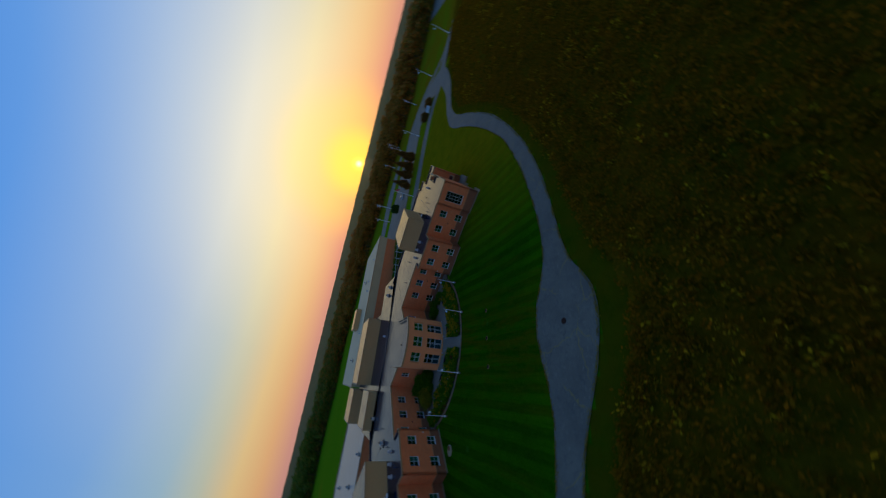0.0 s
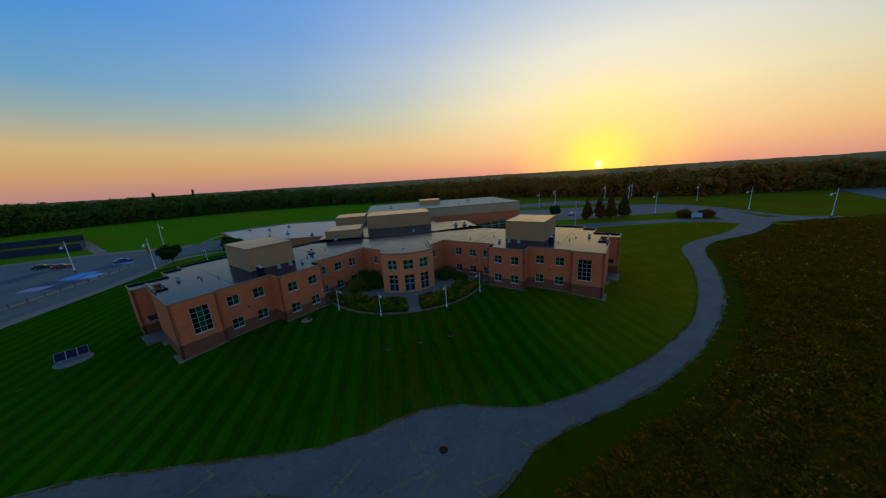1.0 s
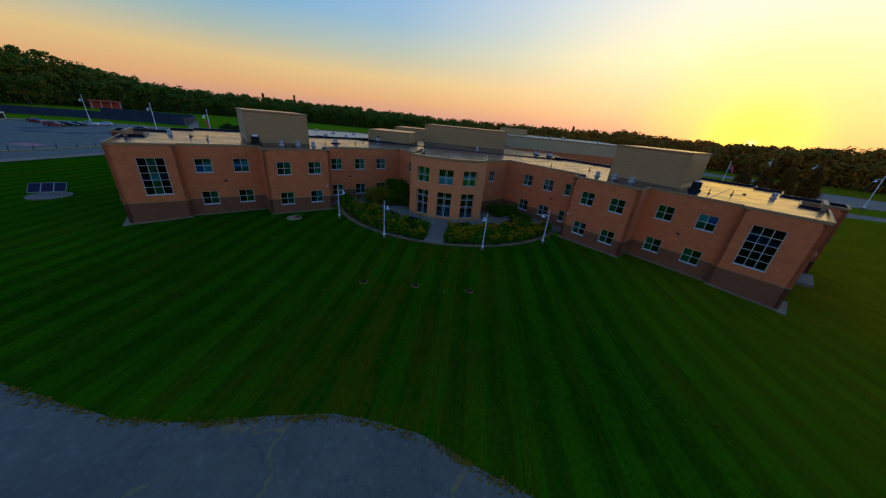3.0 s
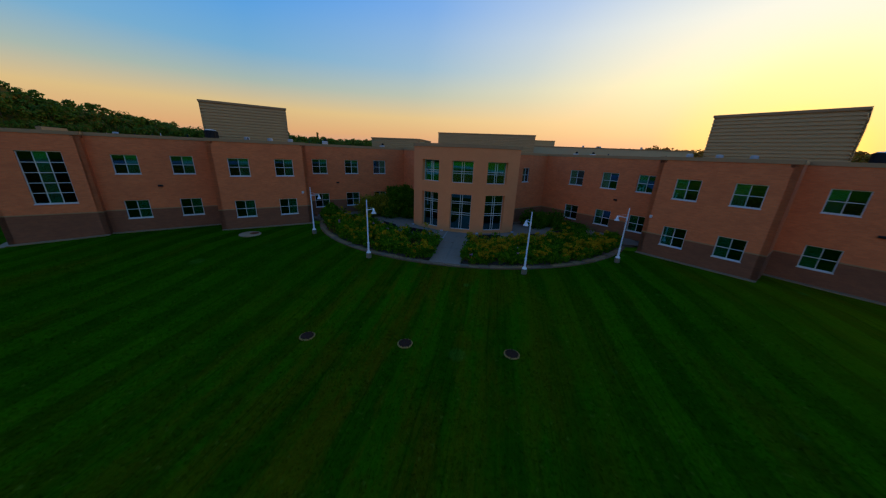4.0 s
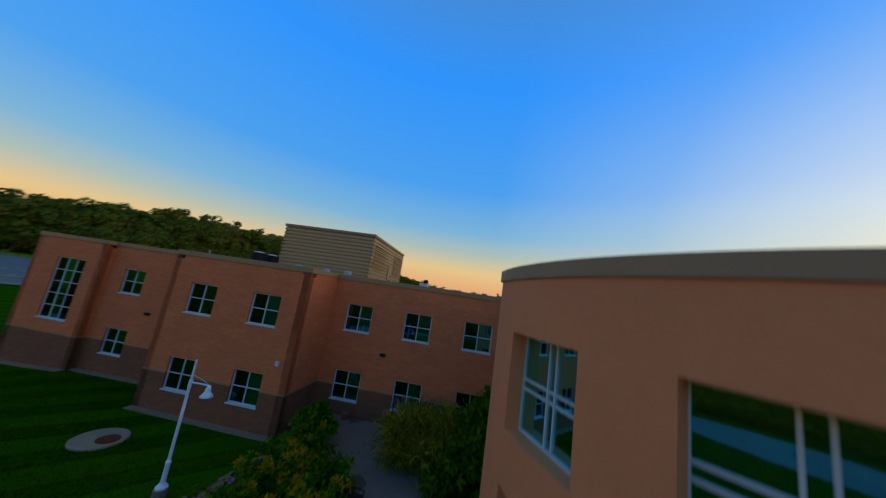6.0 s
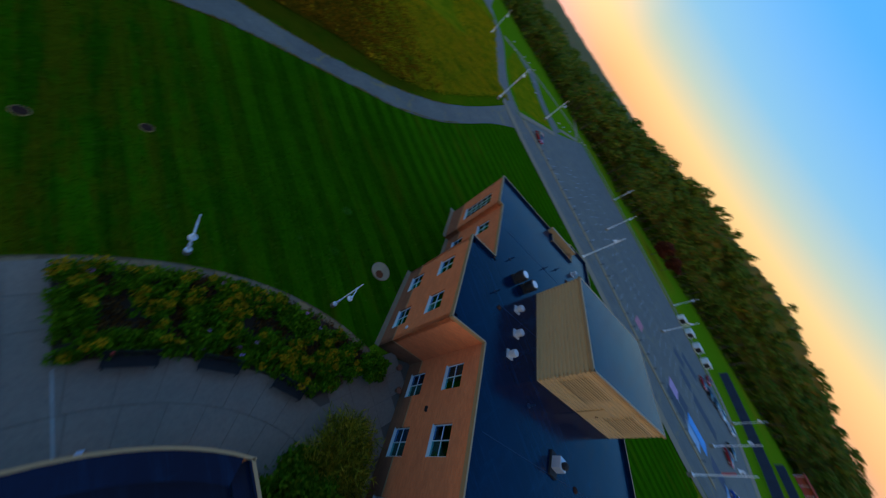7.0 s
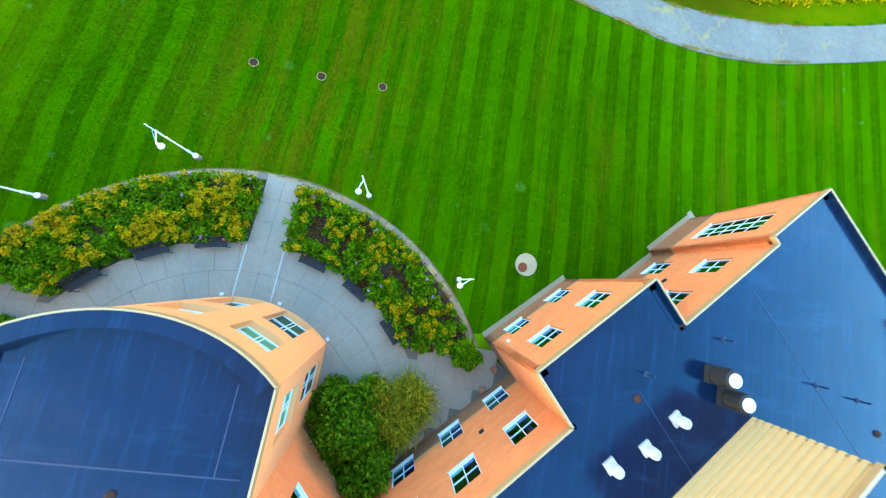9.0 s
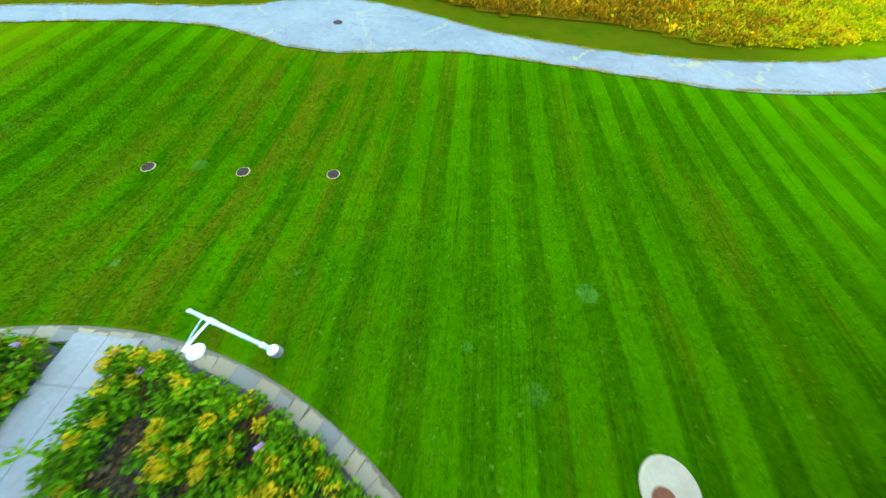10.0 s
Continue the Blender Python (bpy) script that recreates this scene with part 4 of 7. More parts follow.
def window(A, B, out, c, w, zb, zt, cols=2, rows=2, inset=0.10, glass=(GLASS_BLUE, GLASS_GREEN), double=False, row_at=None, sill=True, label=""):
    """A glazed window in the opening that starts c along the wall: frame, glazing bars, one pane for each light, and a sill."""
    h, edge, bar = zt - zb, 0.06, 0.045
    rw, rh = round(w, 3), round(h, 3)
    ob = shared("window", ("ring", rw, rh), lambda: ring_mesh(w, h), WHITE, school, label or "white-framed window with four tinted panes")
    ob.matrix_basis = frame_at(A, B, out) @ Matrix.Translation((c, inset, zb))
    if double:
        xs = [w / 2 - 0.105, w / 2 + 0.105]
        zs = [r * h + o for r in row_at for o in (-0.095, 0.095)]
    else:
        xs = [edge + (w - 2 * edge) * i / cols for i in range(1, cols)]
        zs = [edge + (h - 2 * edge) * k / rows for k in range(1, rows)]
    for x in xs:
        shared("glazing_bar", ("post", rw, rh), lambda: box(-bar / 2, bar / 2, 0.004, 0.086, edge, h - edge), WHITE, ob).location = (x, 0, 0)
    for z in zs:
        shared("glazing_bar", ("rail", rw), lambda: box(edge, w - edge, 0.012, 0.078, -bar / 2, bar / 2), WHITE, ob).location = (0, 0, z)
    n = cols if not double else 2
    rr = rows if not double else len(row_at) + 1
    cuts = [edge + (h - 2 * edge) * k / rr for k in range(rr + 1)] if not double else [edge, *[r * h for r in sorted(row_at)], h - edge]
    for i in range(n):
        for k in range(rr):
            x0, x1 = edge + (w - 2 * edge) * i / n, edge + (w - 2 * edge) * (i + 1) / n
            pane = part("pane", box(x0, x1, 0.040, 0.052, cuts[k], cuts[k + 1]), glass[(i if len(glass) > 1 else 0) % len(glass)], ob)
            pane.visible_shadow = False
            if pane.data.materials[0] in (GLASS_GREEN, GLASS_TEAL):
                part("blind", box(x0 + 0.01, x1 - 0.01, 0.094, 0.108, cuts[k], cuts[k + 1]), BLIND, ob)
    if sill:
        part("sill", box(-0.025, w + 0.025, -inset - 0.03, -0.002, -0.05, 0.015), WHITE if inset < 0.2 else STUCCO, ob)
    return ob


def coping(A, B, out, z=TOP, h=0.26, wide=0.11, lip=0.05, mat=COPING):
    A, B, o = Vector(A), Vector(B), Vector(out).normalized()
    a, b, c, d = A + o * lip, B + o * lip, B - o * (wide - lip), A - o * (wide - lip)
    part("coping", prism([tuple(a), tuple(b), tuple(c), tuple(d)], z - h, z), mat, school, "beige metal coping")
    c2, d2 = B - o * 0.5, A - o * 0.5
    part("upstand", prism([tuple(d), tuple(c), tuple(c2), tuple(d2)], ROOF_Z - 0.2, max(z - h, ROOF_Z) + 0.02), ROOF, school, "dark membrane upstand")
    c3, d3 = B - o * (wide - lip + 0.05), A - o * (wide - lip + 0.05)
    part("flashing", prism([tuple(d), tuple(c), tuple(c3), tuple(d3)], max(z - h, ROOF_Z) + 0.02, z - 0.02), ROOF, school, "dark membrane flashing")


BAY_S, BAY_D, OUTER_D, FRONT_D = -21.4, -19.3, -19.83, -17.07          # where the bays of a wing begin and how deep they stand
STEP_S, INNER_D = {-1: -5.73, 1: -6.0}, {-1: -20.08, 1: -19.85}
FRONT_WINDOWS = {-1: (-11.48, -7.82), 1: (-11.7, -8.25)}
INNER_WINDOWS = {-1: (-3.95, -0.36, 3.15), 1: (-4.5, -1.12, 2.46)}
WIN_W, LO, HI = 1.60, (0.84, 2.42), (4.65, 6.23)


def facade(A, B, out, holes, brick=BRICK, base=BROWN, z1=TOP - 0.26, trim=True):
    if base is not None:
        part("base_wall", wall_mesh(A, B, out, -0.6, BASE_Z, holes), base, school, "dark brown brick base")
        part("wall", wall_mesh(A, B, out, BASE_Z, z1, holes), brick, school, "orange brick wall")
        cut = sorted([(max(0.0, c), c + w) for c, w, b, t in holes if b < BASE_Z < t])
        spans, x = [], 0.0
        L = (Vector(B) - Vector(A)).length
        for a0, a1 in cut + [(L, L)]:
            if a0 - x > 0.05:
                spans.append((x, a0))
            x = a1
        m = frame_at(A, B, out)
        for a0, a1 in spans:
            part("ledge", shift(box(a0, a1, -0.03, 0.05, BASE_Z - 0.02, BASE_Z + 0.06), m), COPING, school, "tan stone ledge")
    else:
        part("wall", wall_mesh(A, B, out, -0.6, z1, holes), brick, school, "orange wall")
    if trim:
        coping(A, B, out)


for side in (-1, 1):
    ov = Vector(P(0, 1, side)) - Vector(P(0, 0, side))                 # towards the lawn
    oe = Vector(P(-1, 0, side)) - Vector(P(0, 0, side))                # outwards along the wing
    oi = -oe
    seq = lambda s0, s1, d: (P(s0, d, side), P(s1, d, side))
    # end bay with the tall window
    A, B = seq(-26.85, BAY_S, BAY_D)
    facade(A, B, ov, [(1.99, 2.25, 2.43, 6.37)])
    window(A, B, ov, 1.99, 2.25, 2.43, 6.37, 3, 5, glass=(GLASS_DARK,) if side > 0 else (GLASS_DARK, GLASS_GREEN), label="tall window of fifteen panes in white bars")
    step_s, inner_d = STEP_S[side], INNER_D[side]
    for (s0, s1, d, centres) in ((BAY_S, -13.6, OUTER_D, (-19.42, -15.75)), (-13.6, step_s, FRONT_D, FRONT_WINDOWS[side]), (step_s, 6.5, inner_d, INNER_WINDOWS[side])):
        A, B = seq(s0, s1, d)
        holes = [(c - s0 - WIN_W / 2, WIN_W, *z) for c in centres for z in (LO, HI)]
        facade(A, B, ov, holes)
        for h in holes:
            window(A, B, ov, *h)
    # returns between the steps
    facade(P(BAY_S, BAY_D, side), P(BAY_S, OUTER_D, side), oi, [])
    facade(P(-13.6, OUTER_D, side), P(-13.6, FRONT_D, side), oe, [])
    facade(P(step_s, FRONT_D, side), P(step_s, inner_d, side), oi, [])
    A, B = P(6.5, inner_d, side), P(6.5, -14.2, side)
    facade(A, B, oe, [(3.1, 1.15, *HI)])
    window(A, B, oe, 3.1, 1.15, *HI)
    # wing end with its recessed entrance, and the rear
    A, B = P(-26.85, BAY_D, side), P(-26.85, -29.0, side)
    facade(A, B, oe, [])
    A, B = P(-26.85, -29.0, side), P(-24.9, -29.0, side)
    facade(A, B, -ov, [])
    A, B = P(-24.9, -29.0, side), P(-24.9, -33.2, side)
    facade(A, B, oe, [(1.1, 1.9, 0.0, 2.3)])
    window(A, B, oe, 1.1, 1.9, 0.02, 2.3, 2, 1, glass=(GLASS_DARK,), sill=False, label="glazed double door in a white frame")
    A, B = P(-24.9, -33.2, side), P(-28.4, -33.2, side)
    facade(A, B, ov, [])
    A, B = P(-28.4, -33.2, side), P(-28.4, -37.3, side)
    facade(A, B, oe, [])
    rear = [(-28.4, -37.3), (-23.2, -37.3), (-23.2, -42.0), (-20.4, -42.0), (-20.4, -44.4), (-12.0, -44.4), (-12.0, -38.6), (9.5, -38.6)]
    for (sa, da), (sb, db) in zip(rear, rear[1:]):
        o = -ov if abs(da - db) < 0.01 else (oe if db < da else oi)
        facade(P(sa, da, side), P(sb, db, side), o, [])
    part("entrance_beam", prism([P(-26.65, -28.4, side), P(-26.3, -28.4, side), P(-26.3, -33.5, side), P(-26.65, -33.5, side)], 7.1, 8.3), COPING, school, "beige beam over the entrance recess")
    part("canopy", prism([P(-27.9, -29.6, side), P(-24.95, -29.6, side), P(-24.95, -32.8, side), P(-27.9, -32.8, side)], 2.75, 3.15), COPING, school, "flat beige entrance canopy")
    part("canopy_top", prism([P(-27.7, -29.8, side), P(-25.2, -29.8, side), P(-25.2, -32.6, side), P(-27.7, -32.6, side)], 3.15, 3.18), ROOF, school, "dark canopy roof")
    # flat roof of the wing
    outline = [(-26.6, BAY_D - 0.3), (BAY_S - 0.25, BAY_D - 0.3), (BAY_S - 0.25, OUTER_D - 0.3), (-13.35, OUTER_D - 0.3), (-13.35, FRONT_D - 0.3), (step_s - 0.25, FRONT_D - 0.3), (step_s - 0.25, inner_d - 0.3), (6.75, inner_d - 0.3), (6.75, -14.0)]
    pts = [P(s, d, side) for s, d in outline]
    tail = [(0.0, 14.0), (0.0, 30.5)]
    back = [(9.5, -38.3), (-12.3, -38.3), (-12.3, -44.1), (-20.15, -44.1), (-20.15, -41.7), (-22.95, -41.7), (-22.95, -37.0), (-28.1, -37.0), (-28.1, -33.5), (-25.2, -33.5), (-25.2, -28.7), (-26.6, -28.7)]
    poly = pts + tail + [P(s, d, side) for s, d in back]
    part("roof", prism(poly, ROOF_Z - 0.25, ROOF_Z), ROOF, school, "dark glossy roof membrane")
    # floor slab between the storeys, near-black so the rooms behind the panes look unlit
    part("floor_slab", prism([P(s, d, side) for s, d in ((-26.3, -21), (6, -21), (6, -37), (-22.5, -36.5), (-22.5, -33), (-24.5, -33), (-24.5, -29.4), (-26.3, -29.4))], 3.6, 3.9), ROOM_SHADE, school, "floor slab of the wing with room shade in its colour")
    part("corridor_wall", prism([P(s, d, side) for s, d in ((-24, -26.0), (9, -26.0), (9, -26.3), (-24, -26.3))], -0.3, 7.3), ROOM_SHADE, school, "corridor wall with room shade in its colour")
    # seams in the membrane
    for s in (-18.5, -9.6, -1.0, 6.0):
        part("roof_seam", prism([P(s - 0.03, -21.0, side), P(s + 0.03, -21.0, side), P(s + 0.03, -37.8, side), P(s - 0.03, -37.8, side)], ROOF_Z, ROOF_Z + 0.012), SEAM, school, "faint membrane seam")
    part("wall_pack", shift(box(-0.16, 0.16, -0.12, 0.02, 0, 0.16, 0.03), frame_at(P(-17.6, OUTER_D, side), P(-13, OUTER_D, side), ov) @ Matrix.Translation((0, 0, 3.55))), BLACK_METAL, school, "small dark wall light")
    part("wall_pack", shift(box(-0.16, 0.16, -0.12, 0.02, 0, 0.16, 0.03), frame_at(P(-2.1, inner_d, side), P(3, inner_d, side), ov) @ Matrix.Translation((0, 0, 3.55))), BLACK_METAL, school, "small dark wall light")
    part("alarm_box", shift(box(-0.1, 0.1, -0.1, 0.02, 0, 0.22, 0.02), frame_at(P(-6.4, -17.07, side), P(-5, -17.07, side), ov) @ Matrix.Translation((0, 0, 2.9))), WHITE, school, "small white alarm box")

# curved front
RC, RR = Vector((0, 16.16)), 7.76
HALF = math.asin(5.2 / RR)


def rot_at(a, r=RR):
    return (RC.x + r * math.sin(a), RC.y - r * math.cos(a))


R_TOP = 8.28
span = math.asin(1.0 / RR)
bays = [-radians(24.6), 0.0, radians(24.6)]
LOWZ, UPZ = (0.30, 3.76), (4.80, 6.80)
edges = [-HALF]
for b in bays:
    edges += [b - span, b + span]
edges.append(HALF)


def curved(a0, a1, z0, z1, r_out=RR, th=0.5, n=5):
    ring = [rot_at(a0 + (a1 - a0) * i / n, r_out) for i in range(n + 1)] + [rot_at(a1 + (a0 - a1) * i / n, r_out - th) for i in range(n + 1)]
    return prism(ring, z0, z1)


for i in range(0, 8, 2):
    part("pier", curved(edges[i], edges[i + 1], -0.5, R_TOP - 0.3), STUCCO, school, "smooth tan-orange pier")
for b in bays:
    a0, a1 = b - span, b + span
    part("spandrel", curved(a0, a1, -0.5, LOWZ[0]), STUCCO, school)
    part("spandrel", curved(a0, a1, LOWZ[1], UPZ[0]), STUCCO, school)
    part("spandrel", curved(a0, a1, UPZ[1], R_TOP - 0.3), STUCCO, school)
    A, B = Vector(rot_at(a0, RR - 0.02)), Vector(rot_at(a1, RR - 0.02))
    out = Vector((math.sin(b), -math.cos(b)))
    w = (B - A).length
    window(A, B, out, 0.0, w, *LOWZ, 2, 3, inset=0.30, glass=(GLASS_HALL,), double=True, row_at=(0.45, 0.76), sill=True, label="tall dark window with doubled white bars")
    window(A, B, out, 0.0, w, *UPZ, 2, 2, inset=0.30, glass=(GLASS_TEAL,), double=True, row_at=(0.48,), sill=True, label="teal mirrored window with doubled white bars")
part("coping", curved(-HALF - 0.012, HALF + 0.012, R_TOP - 0.3, R_TOP, RR + 0.05, 0.08, 20), COPING, school, "curved beige coping")
part("upstand", curved(-HALF + 0.03, HALF - 0.03, ROOF_Z, R_TOP - 0.03, RR - 0.035, 0.62, 20), ROOF, school, "dark membrane upstand")
for side in (-1, 1):
    A, B = (side * 5.2, 10.40), (side * 5.2, 15.6)
    holes = [(0.9, 2.0, *LOWZ), (0.9, 2.0, *UPZ)]
    o = Vector((side, 0))
    part("wall", wall_mesh(A, B, o, -0.5, R_TOP - 0.3, holes, 0.45), STUCCO, school, "smooth tan-orange side wall")
    for k, h in enumerate(holes):
        window(A, B, o, *h, 2, 2, inset=0.22, glass=(GLASS_HALL,) if k == 0 else (GLASS_TEAL,), double=True, row_at=(0.45, 0.76) if k == 0 else (0.48,))
    part("parapet", wall_mesh((side * 5.2, 15.6), (side * 5.2, 18.5), o, ROOF_Z - 0.2, R_TOP - 0.3, [], 0.45), STUCCO, school, "low parapet running back over the roof")
    coping((side * 5.2, 10.40), (side * 5.2, 18.5), o, R_TOP, 0.3, 0.09)
front_roof = [rot_at(-HALF + 2 * HALF * i / 16, RR - 0.5) for i in range(17)]
part("roof", prism([(-4.9, 15.0)] + front_roof + [(4.9, 15.0)], ROOF_Z - 0.2, ROOF_Z + 0.006), ROOF, school, "dark glossy roof membrane")
for q in ([(-4.9, 14.1), (4.9, 14.1), (4.9, 14.16), (-4.9, 14.16)], [(-3.66, 10.7), (-3.6, 10.7), (-3.6, 14.1), (-3.66, 14.1)], [(3.6, 10.7), (3.66, 10.7), (3.66, 14.1), (3.6, 14.1)]):
    part("roof_seam", prism(q, ROOF_Z, ROOF_Z + 0.016), SEAM, school, "faint membrane seam")
# slab and wall behind the curved front, room shade put into their colour
part("floor_slab", prism([(-4.7, 16.0)] + [rot_at(-HALF + 2 * HALF * i / 12, RR - 0.9) for i in range(13)] + [(4.7, 16.0)], 4.35, 4.8), ROOM_SHADE, school, "floor slab of the front with room shade in its colour")
part("inner_wall", box(-4.7, 4.7, 17.0, 17.3, -0.3, 7.3), ROOM_SHADE, school, "inner wall with room shade in its colour")
part("expansion_joint", box(-30, 30, 30.35, 30.55, ROOF_Z, ROOF_Z + 0.10), BLACK_SEAM, school, "black roof expansion joint")
part("roof_drain", shift(lathe([(0.19, 0), (0.17, 0.06), (0.10, 0.12), (0.0001, 0.15)], 14), Matrix.Translation((-0.4, 15.0, ROOF_Z))), IRON, school, "rusty roof drain dome")

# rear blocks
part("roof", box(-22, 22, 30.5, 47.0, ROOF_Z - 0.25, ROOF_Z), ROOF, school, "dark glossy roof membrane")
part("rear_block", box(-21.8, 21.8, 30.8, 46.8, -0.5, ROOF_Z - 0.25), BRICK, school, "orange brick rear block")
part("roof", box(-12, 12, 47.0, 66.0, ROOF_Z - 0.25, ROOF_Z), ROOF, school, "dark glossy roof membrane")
part("rear_block", box(-11.8, 11.8, 46.8, 66.0, -0.5, ROOF_Z - 0.25), BRICK, school, "orange brick rear block")
part("gym_wall", box(-11, 50, 66.0, 98.0, -0.5, 7.0), BRICK, school, "orange brick hall wall")
part("gym_fascia", box(-11.15, 50.15, 65.85, 98.15, 7.0, 10.2), FASCIA, school, "broad beige metal fascia")
part("gym_coping", box(-11.25, 50.25, 65.75, 98.25, 10.2, 10.45), COPING, school, "beige coping")
part("gym_roof", box(-10.8, 49.8, 66.2, 97.8, 10.45, 10.47), FASCIA, school, "pale beige hall roof")
LOW = [(-52, 59.5), (-23, 56.5), (-23, 98), (-50, 102), (-73, 89)]
part("low_block", prism(LOW, -0.5, 4.6), BRICK, school, "single-storey orange brick block")
part("low_roof", prism([(-39 + (x + 39) * 0.985, 78 + (y - 78) * 0.985) for x, y in LOW], 4.6, 4.66), PALE_ROOF, school, "grey low roof")
for A, B in zip(LOW, LOW[1:] + LOW[:1]):
    d = (Vector(B) - Vector(A)).normalized()
    o = Vector((d.y, -d.x)) * 0.2
    part("coping", prism([(A[0] + o.x, A[1] + o.y), (B[0] + o.x, B[1] + o.y), (B[0] - o.x, B[1] - o.y), (A[0] - o.x, A[1] - o.y)], 4.61, 4.9), COPING, school)


def ribbed(w, h, pitch=0.3, depth=0.10):
    """A wall of horizontal folded metal sheet, w long and h high, face at y=0 looking to -y."""
    bm = bmesh.new()
    rows, z = [], 0.0
    while z < h - 1e-6:
        rows += [(0.0, z), (0.0, min(h, z + pitch * 0.55)), (depth, min(h, z + pitch * 0.7)), (depth, min(h, z + pitch * 0.9))]
        z += pitch
    rows.append((0.0, h))
    a = [bm.verts.new((0, y, z)) for y, z in rows]
    b = [bm.verts.new((w, y, z)) for y, z in rows]
    for i in range(len(rows) - 1):
        bm.faces.new((a[i], b[i], b[i + 1], a[i + 1]))
    c = [bm.verts.new((x, 0.15, z)) for x, z in ((0, 0), (w, 0), (w, h), (0, h))]
    bm.faces.new(c[::-1])
    return bm


def penthouse(corners, z0, z1, door_on=None, louvre_on=None):
    """A roof plant room of ribbed beige metal under a flat roof."""
    n = len(corners)
    cx, cy = sum(p[0] for p in corners) / n, sum(p[1] for p in corners) / n
    body = part("plant_room", prism([(cx + (x - cx) * 0.985, cy + (y - cy) * 0.985) for x, y in corners], z0, z1 - 0.1), PANEL, school, "ribbed beige metal plant room")
    for i in range(n):
        A, B = Vector(corners[i]), Vector(corners[(i + 1) % n])
        mid, o = (A + B) / 2, Vector(((B - A).y, -(B - A).x)).normalized()
        if (mid - Vector((cx, cy))).dot(o) < 0:
            o = -o
        m = frame_at(A, B, o)
        part("ribbed_panel", shift(ribbed((B - A).length, z1 - z0 - 0.1, 0.3), m @ Matrix.Translation((0, 0, z0))), PANEL, body)
        part("edge_trim", shift(box(-0.06, (B - A).length + 0.06, -0.07, 0.12, z1 - 0.16, z1 + 0.04), m), COPING, body)
        if door_on == i:
            L = (B - A).length
            part("plant_door", shift(box(L * 0.5 - 0.05, L * 0.5 + 1.1, -0.06, 0.02, z0 + 0.1, z0 + 2.2), m), PANEL, body, "flush beige metal door")
            part("door_handle", shift(box(L * 0.5 + 0.9, L * 0.5 + 1.0, -0.1, -0.06, z0 + 1.0, z0 + 1.2), m), BLACK_METAL, body)
            for x0, x1 in ((0.06, 0.38), (0.66, 0.94)):
                for k in range(11):
                    part("louvre_blade", shift(box(L * x0, L * x1, -0.09, 0.0, z1 - 2.7 + k * 0.19, z1 - 2.64 + k * 0.19), m), PANEL, body)
        if louvre_on == i:
            L = (B - A).length
            for k in range(16):
                part("louvre_blade", shift(box(L * 0.08, L * 0.92, -0.10, 0.0, z0 + 0.5 + k * 0.19, z0 + 0.56 + k * 0.19), m), PANEL, body)
    part("plant_roof", prism([(cx + (x - cx) * 0.97, cy + (y - cy) * 0.97) for x, y in corners], z1, z1 + 0.03), ROOF, body, "dark plant room roof")
    return body


penthouse([P(s, d) for s, d in ((-14.2, -25.9), (-6.1, -25.9), (-6.1, -36.2), (-14.2, -36.2))], ROOF_Z, 11.7, door_on=1)
penthouse([P(s, d, 1) for s, d in ((-15.0, -25.9), (-6.5, -25.9), (-6.5, -36.2), (-15.0, -36.2))], ROOF_Z, 11.7, louvre_on=3)
penthouse([(-9.8, 45.0), (10.0, 45.0), (10.0, 56.0), (-9.8, 56.0)], ROOF_Z, 11.6)
penthouse([(-20.0, 34.0), (-11.0, 34.0), (-11.0, 43.0), (-20.0, 43.0)], ROOF_Z, 9.7)
penthouse([(-22.0, 62.0), (-11.6, 62.0), (-11.6, 73.0), (-22.0, 73.0)], 4.6, 9.9)
penthouse([(10.8, 80.0), (19.6, 80.0), (19.6, 87.0), (10.8, 87.0)], 10.45, 12.5)


# ---- terrace, planting beds, edging ----
CC = Vector((0, 17.5))                                  # centre of the terrace's arcs


def arc_at(a, r):
    return (CC.x + r * math.sin(a), CC.y - r * math.cos(a))


def sector(a0, a1, r0, r1, z0, z1, n=4):
    return prism([arc_at(a0 + (a1 - a0) * i / n, r1) for i in range(n + 1)] + [arc_at(a1 + (a0 - a1) * i / n, r0) for i in range(n + 1)], z0, z1)


terrace = tagged(link_mesh("terrace", prism([(-18.2, 10.9), (-17.9, 10.5), (-16.2, 9.3), (-14.2, 9.2)] + [arc_at(radians(-54 + 108 * i / 40), 12.72) for i in range(41)] + [(14.2, 9.2), (16.2, 9.3), (17.9, 10.5), (18.2, 10.9), (11.0, 18), (5.0, 24), (-5.0, 24), (-11.0, 18)], -0.4, 0.02), JOINT),
                 "grey concrete terrace in front of the curved entrance", "terrace", kind="structure")
rings = [(12.70, 10.75), (10.73, 8.9), (8.88, 6.6)]
for k, (ro, ri) in enumerate(rings):
    n = (18, 16, 12)[k]
    for i in range(n):
        a0, a1 = radians(-63 + 126 * i / n), radians(-63 + 126 * (i + 1) / n)
        gap = 0.008 / ro
        part("slab", sector(a0 + gap, a1 - gap, ri, ro, 0.02, 0.050 + 0.004 * ((i * 7 + k * 3) % 3)), CONCRETE, terrace)
SIDE_PAVING = [(-18.1, 10.9), (-17.8, 10.55), (-16.2, 9.4), (-12.6, 9.3), (-6.2, 15.0), (-6.2, 21.5), (-11.0, 17.9)]
